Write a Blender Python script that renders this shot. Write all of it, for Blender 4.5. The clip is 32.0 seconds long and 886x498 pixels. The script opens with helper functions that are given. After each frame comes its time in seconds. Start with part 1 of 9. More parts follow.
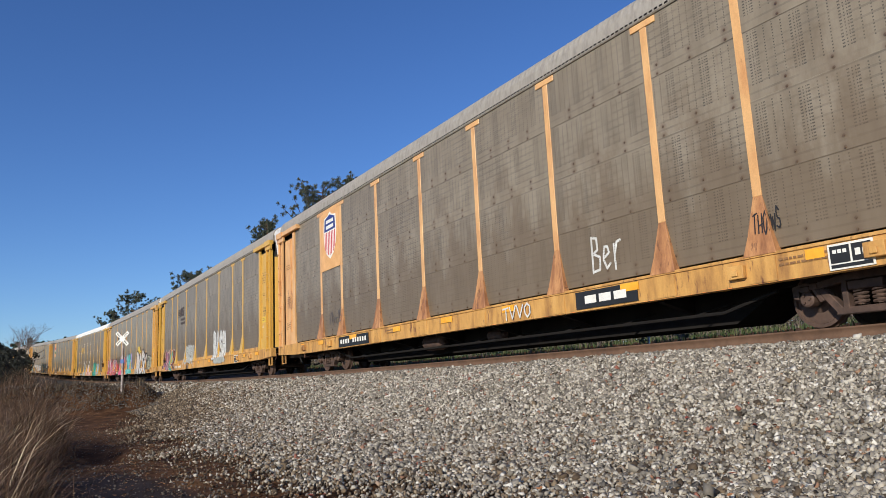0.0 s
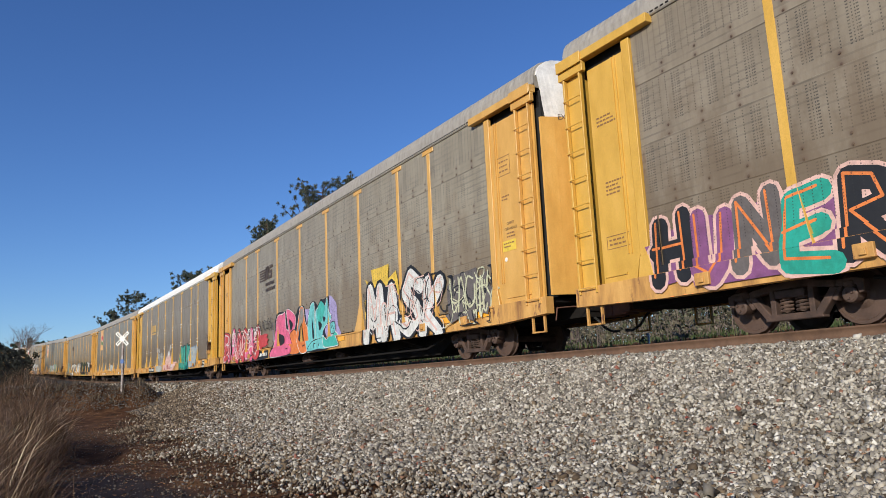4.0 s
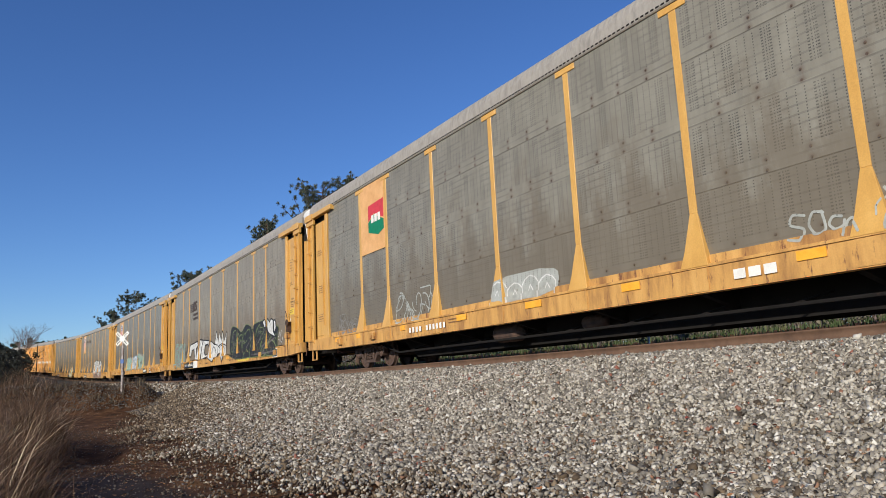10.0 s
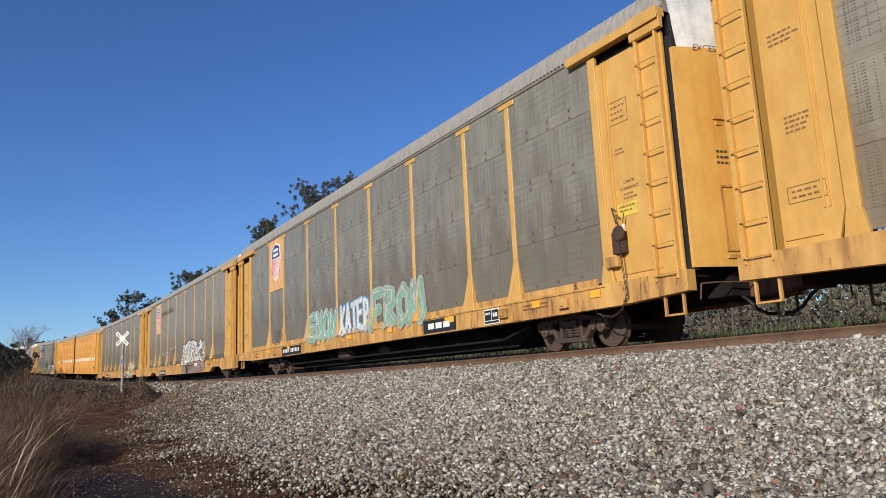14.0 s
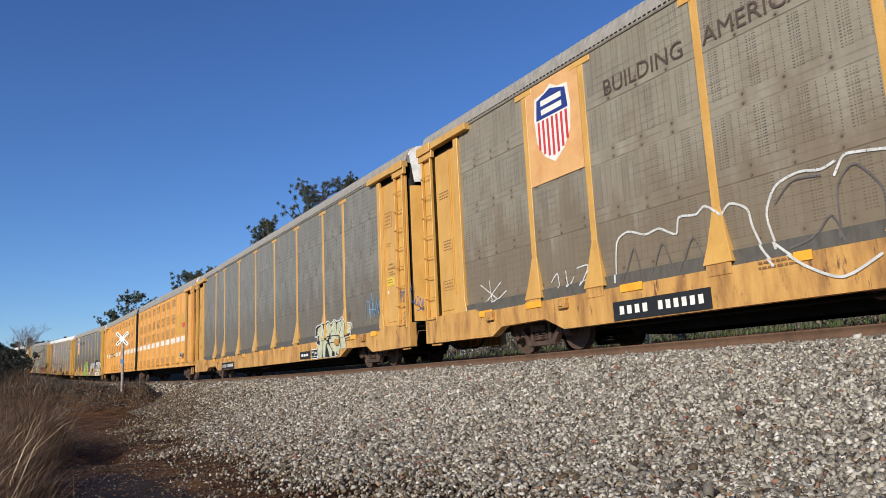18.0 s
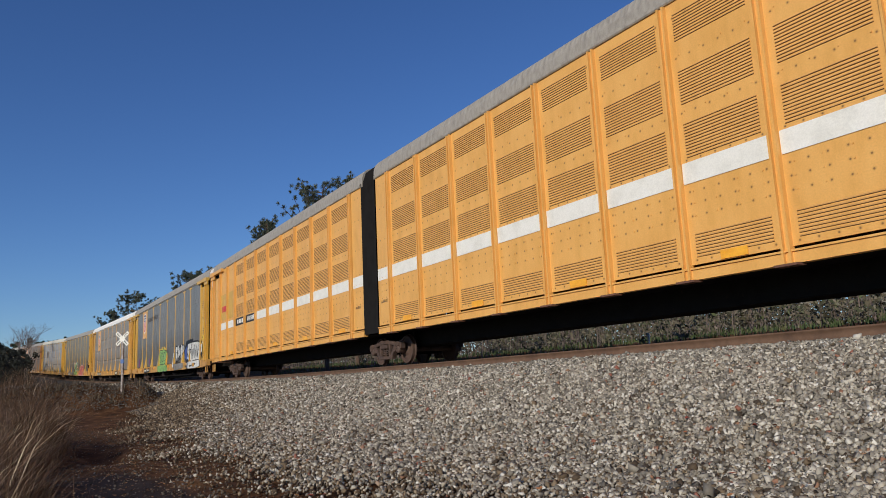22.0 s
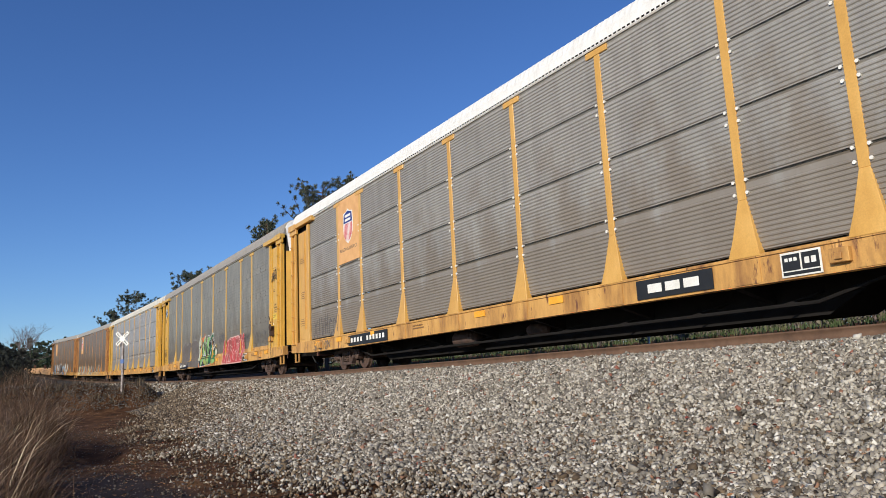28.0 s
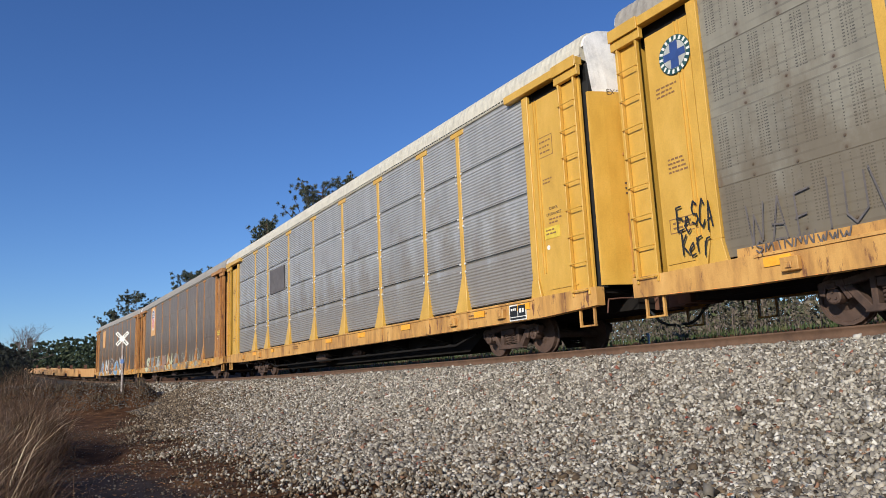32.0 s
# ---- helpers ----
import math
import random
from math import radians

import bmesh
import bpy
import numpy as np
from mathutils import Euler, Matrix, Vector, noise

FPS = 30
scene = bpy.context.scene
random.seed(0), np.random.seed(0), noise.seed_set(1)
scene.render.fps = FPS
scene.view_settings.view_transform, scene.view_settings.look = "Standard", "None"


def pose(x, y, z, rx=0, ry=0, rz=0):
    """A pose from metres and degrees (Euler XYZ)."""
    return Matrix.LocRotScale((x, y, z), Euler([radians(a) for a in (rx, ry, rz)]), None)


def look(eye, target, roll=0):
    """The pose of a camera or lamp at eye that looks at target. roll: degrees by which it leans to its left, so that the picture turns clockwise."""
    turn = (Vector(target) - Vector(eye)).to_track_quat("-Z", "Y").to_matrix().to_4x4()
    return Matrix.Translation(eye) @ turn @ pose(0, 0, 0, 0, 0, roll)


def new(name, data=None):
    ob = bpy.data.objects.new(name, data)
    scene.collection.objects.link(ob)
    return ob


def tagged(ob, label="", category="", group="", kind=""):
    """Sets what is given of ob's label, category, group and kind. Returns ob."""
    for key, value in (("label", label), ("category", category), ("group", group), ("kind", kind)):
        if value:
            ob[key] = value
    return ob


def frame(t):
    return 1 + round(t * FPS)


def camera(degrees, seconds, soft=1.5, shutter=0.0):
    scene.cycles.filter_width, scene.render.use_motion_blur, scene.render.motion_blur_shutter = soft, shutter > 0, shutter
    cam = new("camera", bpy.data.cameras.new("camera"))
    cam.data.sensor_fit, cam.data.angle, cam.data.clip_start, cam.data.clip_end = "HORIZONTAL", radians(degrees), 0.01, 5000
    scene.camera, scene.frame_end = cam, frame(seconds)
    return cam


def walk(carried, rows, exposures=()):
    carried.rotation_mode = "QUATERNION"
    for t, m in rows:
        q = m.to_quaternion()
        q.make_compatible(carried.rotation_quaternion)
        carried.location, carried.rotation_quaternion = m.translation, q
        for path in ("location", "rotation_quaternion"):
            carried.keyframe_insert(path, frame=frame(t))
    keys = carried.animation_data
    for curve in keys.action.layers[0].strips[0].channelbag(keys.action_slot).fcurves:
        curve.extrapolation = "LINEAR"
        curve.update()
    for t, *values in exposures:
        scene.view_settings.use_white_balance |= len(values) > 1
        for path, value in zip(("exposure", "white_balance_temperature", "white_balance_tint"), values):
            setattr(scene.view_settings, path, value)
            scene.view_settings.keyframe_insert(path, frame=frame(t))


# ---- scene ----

# ---------------------------------------------------------------- camera
EYE = (0.0, 0.0, -0.4675)
YAW, PITCH, ROLL = 59.447, 10.027, -2.782
cam = camera(62.11, 32.0, soft=0.55, shutter=0.0)
STAND = pose(*EYE) @ pose(0, 0, 0, 0, 0, YAW) @ pose(0, 0, 0, 90 + PITCH) @ pose(0, 0, 0, 0, 0, ROLL)
walk(cam, [(0.0, STAND), (32.0, STAND)], [(t, e, 5300, 10) for t, e in ((0.0, 0.0), (19.0, 0.0), (20.0, -0.03), (21.0, -0.22), (22.0, -0.40), (23.0, -0.44), (24.0, -0.40), (25.0, -0.18), (26.5, 0.0), (32.0, 0.0))])

# ---------------------------------------------------------------- world and sun
SUN_AZ, SUN_EL = 150.0, 21.0   # degrees clockwise from the far side of the track, degrees up
sun_way = Vector((math.cos(radians(SUN_EL)) * math.sin(radians(SUN_AZ)), math.cos(radians(SUN_EL)) * math.cos(radians(SUN_AZ)), math.sin(radians(SUN_EL))))
world = bpy.data.worlds.new("sky")
scene.world = world
world.use_nodes = True
wn = world.node_tree.nodes
sky = wn.new("ShaderNodeTexSky")
sky.sky_type = "NISHITA"
sky.sun_disc = False
sky.sun_elevation = radians(SUN_EL)
sky.sun_rotation = radians(SUN_AZ)
sky.altitude = 300
sky.air_density, sky.dust_density, sky.ozone_density = 1.0, 0.15, 3.5
wn["Background"].inputs[1].default_value = 0.09
deep = wn.new("ShaderNodeHueSaturation")
deep.inputs["Hue"].default_value, deep.inputs["Saturation"].default_value, deep.inputs["Value"].default_value = 0.511, 1.08, 1.13
world.node_tree.links.new(sky.outputs[0], deep.inputs["Color"])
world.node_tree.links.new(deep.outputs[0], wn["Background"].inputs[0])
sun = new("sun", bpy.data.lights.new("sun", "SUN"))
sun.data.energy, sun.data.angle, sun.data.color = 4.8, radians(0.53), (1.0, 0.815, 0.56)
sun.matrix_world = look((0, 0, 60), Vector((0, 0, 60)) - sun_way)

# ---------------------------------------------------------------- materials
def nodes_of(m):
    m.use_nodes = True
    nt = m.node_tree
    return nt, nt.nodes["Principled BSDF"]


def ramp_node(nt, fac, stops):
    r = nt.nodes.new("ShaderNodeValToRGB")
    els = r.color_ramp.elements
    while len(els) < len(stops):
        els.new(0.5)
    for e, (p, c) in zip(els, stops):
        e.position, e.color = p, (*c, 1) if len(c) == 3 else c
    nt.links.new(fac, r.inputs[0])
    return r.outputs[0]


def noise_node(nt, scale, detail=4, rough=0.6, stretch=None, coord="Object", seed_by_object=False):
    tc = nt.nodes.new("ShaderNodeTexCoord")
    out = tc.outputs[coord]
    if seed_by_object:
        oi = nt.nodes.new("ShaderNodeObjectInfo")
        mul = nt.nodes.new("ShaderNodeMath")
        mul.operation, mul.inputs[1].default_value = "MULTIPLY", 91.0
        nt.links.new(oi.outputs["Random"], mul.inputs[0])
        add = nt.nodes.new("ShaderNodeVectorMath")
        nt.links.new(out, add.inputs[0])
        nt.links.new(mul.outputs[0], add.inputs[1])
        out = add.outputs[0]
    if stretch:
        mp = nt.nodes.new("ShaderNodeMapping")
        mp.inputs["Scale"].default_value = stretch
        nt.links.new(out, mp.inputs[0])
        out = mp.outputs[0]
    n = nt.nodes.new("ShaderNodeTexNoise")
    n.inputs["Scale"].default_value, n.inputs["Detail"].default_value, n.inputs["Roughness"].default_value = scale, detail, rough
    nt.links.new(out, n.inputs["Vector"])
    return n.outputs["Fac"]


def mix_node(nt, fac, a, b, mode="MIX"):
    m = nt.nodes.new("ShaderNodeMix")
    m.data_type, m.blend_type = "RGBA", mode
    for slot, v in ((0, fac), (6, a), (7, b)):
        if hasattr(v, "is_output"):
            nt.links.new(v, m.inputs[slot])
        else:
            m.inputs[slot].default_value = v if slot == 0 else (*v, 1)
    return m.outputs[2]


def math_node(nt, op, a, b=None, clamp=False):
    m = nt.nodes.new("ShaderNodeMath")
    m.operation, m.use_clamp = op, clamp
    for i, v in enumerate((a, b)):
        if v is None:
            continue
        if hasattr(v, "is_output"):
            nt.links.new(v, m.inputs[i])
        else:
            m.inputs[i].default_value = v
    return m.outputs[0]


def bump_node(nt, bsdf, height, strength=0.3, dist=0.01):
    b = nt.nodes.new("ShaderNodeBump")
    b.inputs["Strength"].default_value, b.inputs["Distance"].default_value = strength, dist
    nt.links.new(height, b.inputs["Height"])
    nt.links.new(b.outputs[0], bsdf.inputs["Normal"])


def surface(name, base, dark=None, light=None, rough=0.6, metal=0.0, scale=3.0, grain=40.0, bump=0.15, stretch=None, rust=None, rust_cover=0.62, seed=True):
    """A painted or raw surface: two scales of tone, fine relief, and patches of rust or dirt."""
    m = bpy.data.materials.new(name)
    nt, bs = nodes_of(m)
    dark = dark or tuple(c * 0.72 for c in base)
    light = light or tuple(min(1, c * 1.15) for c in base)
    big = noise_node(nt, scale, 5, 0.62, stretch, seed_by_object=seed)
    col = ramp_node(nt, big, [(0.3, dark), (0.52, base), (0.75, light)])
    fine = noise_node(nt, grain, 3, 0.7)
    col = mix_node(nt, 0.35, col, ramp_node(nt, fine, [(0.3, (0.6, 0.6, 0.6)), (0.7, (1, 1, 1))]), "MULTIPLY")
    if rust:
        patch = noise_node(nt, scale * 2.3, 8, 0.72, stretch, seed_by_object=seed)
        fac = ramp_node(nt, patch, [(rust_cover, (0, 0, 0)), (rust_cover + 0.08, (1, 1, 1))])
        col = mix_node(nt, fac, col, rust)
    nt.links.new(col, bs.inputs["Base Color"])
    bs.inputs["Roughness"].default_value, bs.inputs["Metallic"].default_value = rough, metal
    if bump:
        bump_node(nt, bs, fine, bump, 0.004)
    return m


def panel_surface(name, base, dark, light, perforated=True, rough=0.42, metal=0.0, rust=(0.16, 0.09, 0.05)):
    """Weathered rack side sheet: faint streaks, painted shade lines of creases, columns of small dark holes, rust round
    bolts and at the edges.
    """
    m = bpy.data.materials.new(name)
    nt, bs = nodes_of(m)
    def mul(a, b):
        return math_node(nt, "MULTIPLY", a, b)
    def near(v, period, offset, width):
        """1 where v lies within width of offset + k * period."""
        f = math_node(nt, "FRACT", math_node(nt, "ADD", mul(v, 1 / period), 0.5 - offset / period + 40))
        return math_node(nt, "LESS_THAN", math_node(nt, "ABSOLUTE", math_node(nt, "SUBTRACT", f, 0.5)), width / period)
    streak = noise_node(nt, 1.0, 6, 0.65, (2.4, 1.0, 0.7), seed_by_object=True)
    col = ramp_node(nt, streak, [(0.12, dark), (0.5, base), (0.9, light)])
    oi = nt.nodes.new("ShaderNodeObjectInfo")
    col = mix_node(nt, 0.45, col, ramp_node(nt, oi.outputs["Random"], [(0.0, (0.90, 0.89, 0.88)), (1.0, (1.06, 1.06, 1.05))]), "MULTIPLY")
    tc = nt.nodes.new("ShaderNodeTexCoord")
    sep = nt.nodes.new("ShaderNodeSeparateXYZ")
    nt.links.new(tc.outputs["Object"], sep.inputs[0])
    x, z = sep.outputs[0], sep.outputs[2]
    gen = nt.nodes.new("ShaderNodeSeparateXYZ")
    nt.links.new(tc.outputs["Generated"], gen.inputs[0])
    rim = math_node(nt, "ABSOLUTE", math_node(nt, "SUBTRACT", gen.outputs[0], 0.5))
    rr = noise_node(nt, 2.2, 8, 0.75, (2.2, 1, 0.7), seed_by_object=True)
    worn = math_node(nt, "ADD", rr, ramp_node(nt, rim, [(0.44, (0, 0, 0)), (0.5, (0.17, 0.17, 0.17))]))
    col = mix_node(nt, ramp_node(nt, worn, [(0.66, (0, 0, 0)), (0.80, (0.85, 0.85, 0.85))]), col, rust)
    # soft dark grime round the bolts and along the lap of the sheets
    bx = math_node(nt, "SUBTRACT", math_node(nt, "FRACT", math_node(nt, "ADD", mul(x, 1 / 0.72), 40.5)), 0.5)
    bx2 = mul(mul(bx, bx), 0.72 * 0.72)
    zf = mul(math_node(nt, "FRACT", math_node(nt, "ADD", mul(z, 1 / 1.137), 40 - 1.17 / 1.137)), 1.137)
    if perforated:
        for dz in (0.045, 0.205):
            d = math_node(nt, "SUBTRACT", zf, dz)
            r = math_node(nt, "SQRT", math_node(nt, "ADD", bx2, mul(d, d)))
            col = mix_node(nt, ramp_node(nt, r, [(0.016, (0.85, 0.85, 0.85)), (0.03, (0.35, 0.35, 0.35)), (0.09, (0, 0, 0))]), col, (0.085, 0.045, 0.028))
        seam = near(z, 1.137, 1.17, 0.008)
        col = mix_node(nt, mul(seam, 0.22), col, (0.05, 0.045, 0.04))
        single = near(x, 0.144, 0.03, 0.0105)
        cluster = mul(near(x, 0.72, 0.26, 0.10), near(x, 0.048, 0.0, 0.0095))
        hx = math_node(nt, "MAXIMUM", single, cluster)
        hz = near(z, 0.047, 0.0, 0.0105)
        zone = mul(math_node(nt, "GREATER_THAN", zf, 0.255), math_node(nt, "LESS_THAN", zf, 1.11))
        dirt = ramp_node(nt, noise_node(nt, 3.0, 3, 0.6), [(0.35, (0.55, 0.55, 0.55)), (0.6, (1, 1, 1))])
        hole = mul(mul(mul(hx, hz), zone), dirt)
        col = mix_node(nt, mul(hole, 0.78), col, (0.02, 0.019, 0.017))
        # dark lines paint the shade of shallow creases, unevenly faded
        crease_fade = ramp_node(nt, noise_node(nt, 1.5, 3, 0.6, seed_by_object=True), [(0.38, (0.04, 0.04, 0.04)), (0.62, (0.34, 0.34, 0.34))])
        crease_shade = mul(near(z, 0.142, 1.17, 0.016), crease_fade)
        col = mix_node(nt, crease_shade, col, (0.05, 0.045, 0.038))
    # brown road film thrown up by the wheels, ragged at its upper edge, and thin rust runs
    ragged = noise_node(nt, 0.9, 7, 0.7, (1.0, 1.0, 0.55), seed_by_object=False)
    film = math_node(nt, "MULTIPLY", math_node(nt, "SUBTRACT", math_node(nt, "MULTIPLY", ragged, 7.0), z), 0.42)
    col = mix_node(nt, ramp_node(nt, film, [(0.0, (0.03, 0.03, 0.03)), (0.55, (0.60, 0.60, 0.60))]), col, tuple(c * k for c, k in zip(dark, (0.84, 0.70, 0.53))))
    runs = noise_node(nt, 1.0, 6, 0.7, (7.0, 1.0, 0.35), seed_by_object=True)
    col = mix_node(nt, ramp_node(nt, runs, [(0.62, (0, 0, 0)), (0.78, (0.55, 0.55, 0.55))]), col, tuple(0.5 * (a + b) for a, b in zip(dark, rust)))
    nt.links.new(col, bs.inputs["Base Color"])
    bs.inputs["Roughness"].default_value, bs.inputs["Metallic"].default_value = rough, metal
    wave = noise_node(nt, 1.0, 3, 0.6, (1.0, 1.0, 4.5))
    bump_node(nt, bs, wave, 0.25, 0.014)
    return m


YEL = surface("rack_yellow_paint", (0.68, 0.385, 0.082), (0.60, 0.33, 0.065), (0.76, 0.455, 0.115), 0.38, rust=(0.30, 0.13, 0.05), rust_cover=0.68, stretch=(1, 1, 0.4))
YEL2 = surface("faded_peach_paint", (0.76, 0.44, 0.17), (0.62, 0.31, 0.11), (0.84, 0.52, 0.22), 0.38, rust=(0.30, 0.13, 0.06), rust_cover=0.64, stretch=(1, 1, 0.4))
YEL3 = surface("bright_lemon_yellow_paint", (0.68, 0.405, 0.058), (0.60, 0.35, 0.045), (0.76, 0.465, 0.085), 0.38, rust=(0.32, 0.15, 0.05), rust_cover=0.70, stretch=(1, 1, 0.4))
SILLY = surface("sill_yellow_paint", (0.62, 0.34, 0.085), (0.30, 0.145, 0.045), (0.76, 0.45, 0.13), 0.55, scale=1.5, rust=(0.17, 0.072, 0.034), rust_cover=0.575, stretch=(2.2, 1, 0.5))
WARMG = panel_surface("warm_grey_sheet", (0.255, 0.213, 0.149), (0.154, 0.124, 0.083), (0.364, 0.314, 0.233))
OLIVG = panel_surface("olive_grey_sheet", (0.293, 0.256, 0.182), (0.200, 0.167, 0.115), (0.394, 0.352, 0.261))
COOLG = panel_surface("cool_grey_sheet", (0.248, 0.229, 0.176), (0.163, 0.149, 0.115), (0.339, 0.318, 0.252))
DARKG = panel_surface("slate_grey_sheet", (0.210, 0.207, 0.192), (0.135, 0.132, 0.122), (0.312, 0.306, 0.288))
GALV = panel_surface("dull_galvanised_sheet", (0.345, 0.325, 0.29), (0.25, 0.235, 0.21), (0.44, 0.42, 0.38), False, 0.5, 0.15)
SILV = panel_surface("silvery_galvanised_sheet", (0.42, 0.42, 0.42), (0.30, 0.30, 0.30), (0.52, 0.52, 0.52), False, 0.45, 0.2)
YELR = surface("rust_browned_yellow_paint", (0.46, 0.22, 0.06), (0.30, 0.13, 0.04), (0.56, 0.30, 0.09), 0.6, rust=(0.16, 0.07, 0.035), rust_cover=0.55, stretch=(1, 1, 0.4))
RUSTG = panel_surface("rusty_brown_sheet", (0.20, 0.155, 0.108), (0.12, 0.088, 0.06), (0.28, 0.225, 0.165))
FOOTR = surface("rust_streaked_peach_paint", (0.50, 0.24, 0.09), (0.24, 0.10, 0.04), (0.74, 0.42, 0.16), 0.55, scale=2.4, rust=(0.17, 0.075, 0.035), rust_cover=0.55, stretch=(2.2, 1, 0.5))
SKIRT = surface("dark_grey_rubbing_strip", (0.125, 0.112, 0.088), rough=0.5, stretch=(3, 1, 1))
ROOFG = surface("grey_galvanised_roof", (0.38, 0.345, 0.29), rough=0.55, metal=0.0, stretch=(3, 1, 1))
ROOFW = surface("white_painted_roof", (0.90, 0.87, 0.80), (0.80, 0.77, 0.70), (0.94, 0.92, 0.86), rough=0.5, stretch=(3, 1, 1))
ROOFC = surface("cream_painted_roof", (0.70, 0.65, 0.52), rough=0.5, stretch=(3, 1, 1))
CAPW = surface("white_end_paint", (0.82, 0.80, 0.76), rough=0.5, rust=(0.5, 0.4, 0.28), rust_cover=0.7)
# Grimy underframe black; also stands in for shade at the eaves and headers.
DARKM = surface("grimy_black_underframe_and_gap_shade", (0.018, 0.016, 0.015), rough=0.95, rust=(0.045, 0.027, 0.018))
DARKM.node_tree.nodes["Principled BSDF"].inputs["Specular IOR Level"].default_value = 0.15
TRUCKM = surface("rusty_brown_cast_steel", (0.085, 0.052, 0.038), (0.045, 0.030, 0.024), (0.145, 0.090, 0.066), 0.8, scale=5, rust=(0.06, 0.035, 0.027))
WHEELM = surface("rusted_wheel_steel", (0.10, 0.062, 0.045), rough=0.7, scale=6)
# Hose rubber; the same black paints the shade in the end slots and doorways.
HOSE_SHADE = surface("black_rubber_and_slot_shade", (0.02, 0.02, 0.02), rough=0.7)
RUSTM = surface("dark_rust", (0.16, 0.075, 0.045), rough=0.85)
REFLY = surface("orange_yellow_reflective_tape", (0.95, 0.46, 0.02), (0.85, 0.36, 0.01), (1.0, 0.52, 0.03), 0.35, bump=0.03)
BLACKP = surface("black_paint", (0.022, 0.022, 0.022), rough=0.5)
WHITEP = surface("white_paint", (0.90, 0.87, 0.78), (0.80, 0.77, 0.68), (0.94, 0.91, 0.83), rough=0.5)
RAILM = surface("rust_brown_rail", (0.150, 0.086, 0.050), (0.105, 0.060, 0.036), (0.19, 0.112, 0.068), 0.8, scale=4)
TIEM = surface("weathered_tie_wood", (0.09, 0.07, 0.055), rough=0.9, stretch=(1, 8, 8))
BELLM = surface("black_bellows_rubber", (0.014, 0.013, 0.013), rough=0.95)
BELLM.node_tree.nodes["Principled BSDF"].inputs["Specular IOR Level"].default_value = 0.15


def with_rivets(m, period, rows, tone=(0.10, 0.05, 0.02), r0=0.014):
    """Adds dark rivet heads to a paint, in rows at given heights."""
    nt, bs = m.node_tree, m.node_tree.nodes["Principled BSDF"]
    col = bs.inputs["Base Color"].links[0].from_socket
    tc = nt.nodes.new("ShaderNodeTexCoord")
    sep = nt.nodes.new("ShaderNodeSeparateXYZ")
    nt.links.new(tc.outputs["Object"], sep.inputs[0])
    fx = math_node(nt, "FRACT", math_node(nt, "ADD", math_node(nt, "MULTIPLY", sep.outputs[0], 1 / period), 40.0))
    dx = math_node(nt, "MULTIPLY", math_node(nt, "SUBTRACT", fx, 0.5), period)
    for z in rows:
        dz = math_node(nt, "SUBTRACT", sep.outputs[2], z)
        r = math_node(nt, "SQRT", math_node(nt, "ADD", math_node(nt, "MULTIPLY", dx, dx), math_node(nt, "MULTIPLY", dz, dz)))
        col = mix_node(nt, ramp_node(nt, r, [(r0, (0.85, 0.85, 0.85)), (r0 * 2, (0.2, 0.2, 0.2)), (r0 * 4, (0, 0, 0))]), col, tone)
    nt.links.new(col, bs.inputs["Base Color"])
    return m


def with_holes(m):
    """Lets the sheets' punched holes show through sprayed paint."""
    nt, bs = m.node_tree, m.node_tree.nodes["Principled BSDF"]
    col = bs.inputs["Base Color"].links[0].from_socket
    tc = nt.nodes.new("ShaderNodeTexCoord")
    sep = nt.nodes.new("ShaderNodeSeparateXYZ")
    nt.links.new(tc.outputs["Object"], sep.inputs[0])
    masks = []
    for out, period, width in ((sep.outputs[0], 0.144, 0.0085), (sep.outputs[2], 0.047, 0.0105)):
        f = math_node(nt, "FRACT", math_node(nt, "ADD", math_node(nt, "MULTIPLY", out, 1 / period), 200.5))
        masks.append(math_node(nt, "LESS_THAN", math_node(nt, "ABSOLUTE", math_node(nt, "SUBTRACT", f, 0.5)), width / period))
    f = math_node(nt, "FRACT", math_node(nt, "ADD", math_node(nt, "MULTIPLY", sep.outputs[2], 1 / 1.137), 40 - 1.17 / 1.137))
    zone = math_node(nt, "MULTIPLY", math_node(nt, "GREATER_THAN", f, 0.23), math_node(nt, "GREATER_THAN", sep.outputs[2], 1.4))
    hole = math_node(nt, "MULTIPLY", math_node(nt, "MULTIPLY", masks[0], masks[1]), zone)
    col = mix_node(nt, math_node(nt, "MULTIPLY", hole, 0.7), col, (0.03, 0.028, 0.025))
    fade = ramp_node(nt, noise_node(nt, 3.5, 6, 0.7), [(0.35, (0.72, 0.70, 0.66)), (0.62, (1, 1, 1))])
    nt.links.new(mix_node(nt, 0.8, col, fade, "MULTIPLY"), bs.inputs["Base Color"])


def paint(name, c, rough=0.55):
    return surface(name, c, tuple(v * 0.8 for v in c), tuple(min(1, v * 1.1) for v in c), rough, scale=6, bump=0.05)


# ---------------------------------------------------------------- mesh helpers
def part(name, bm, material, parent, label="", at=None):
    """Links a bmesh or a shared mesh as one mesh object under a thing or a part; the material sits on the object."""
    if isinstance(bm, bmesh.types.BMesh):
        me = bpy.data.meshes.new(name)
        bm.to_mesh(me)
        bm.free()
    else:
        me = bm
    ob = new(name, me)
    if not me.materials:
        me.materials.append(material)
    if me.materials[0] is not material:
        ob.material_slots[0].link = "OBJECT"
        ob.material_slots[0].material = material
    ob.parent = parent
    if at is not None:
        ob.matrix_basis = at
    if label:
        ob["label"] = label
    return ob


STORE = {}


def shared(key, make):
    """One mesh per kind of piece, made on first use."""
    if key not in STORE:
        bm = make()
        me = bpy.data.meshes.new(str(key[0] if isinstance(key, tuple) else key))
        bm.to_mesh(me)
        bm.free()
        STORE[key] = me
    return STORE[key]


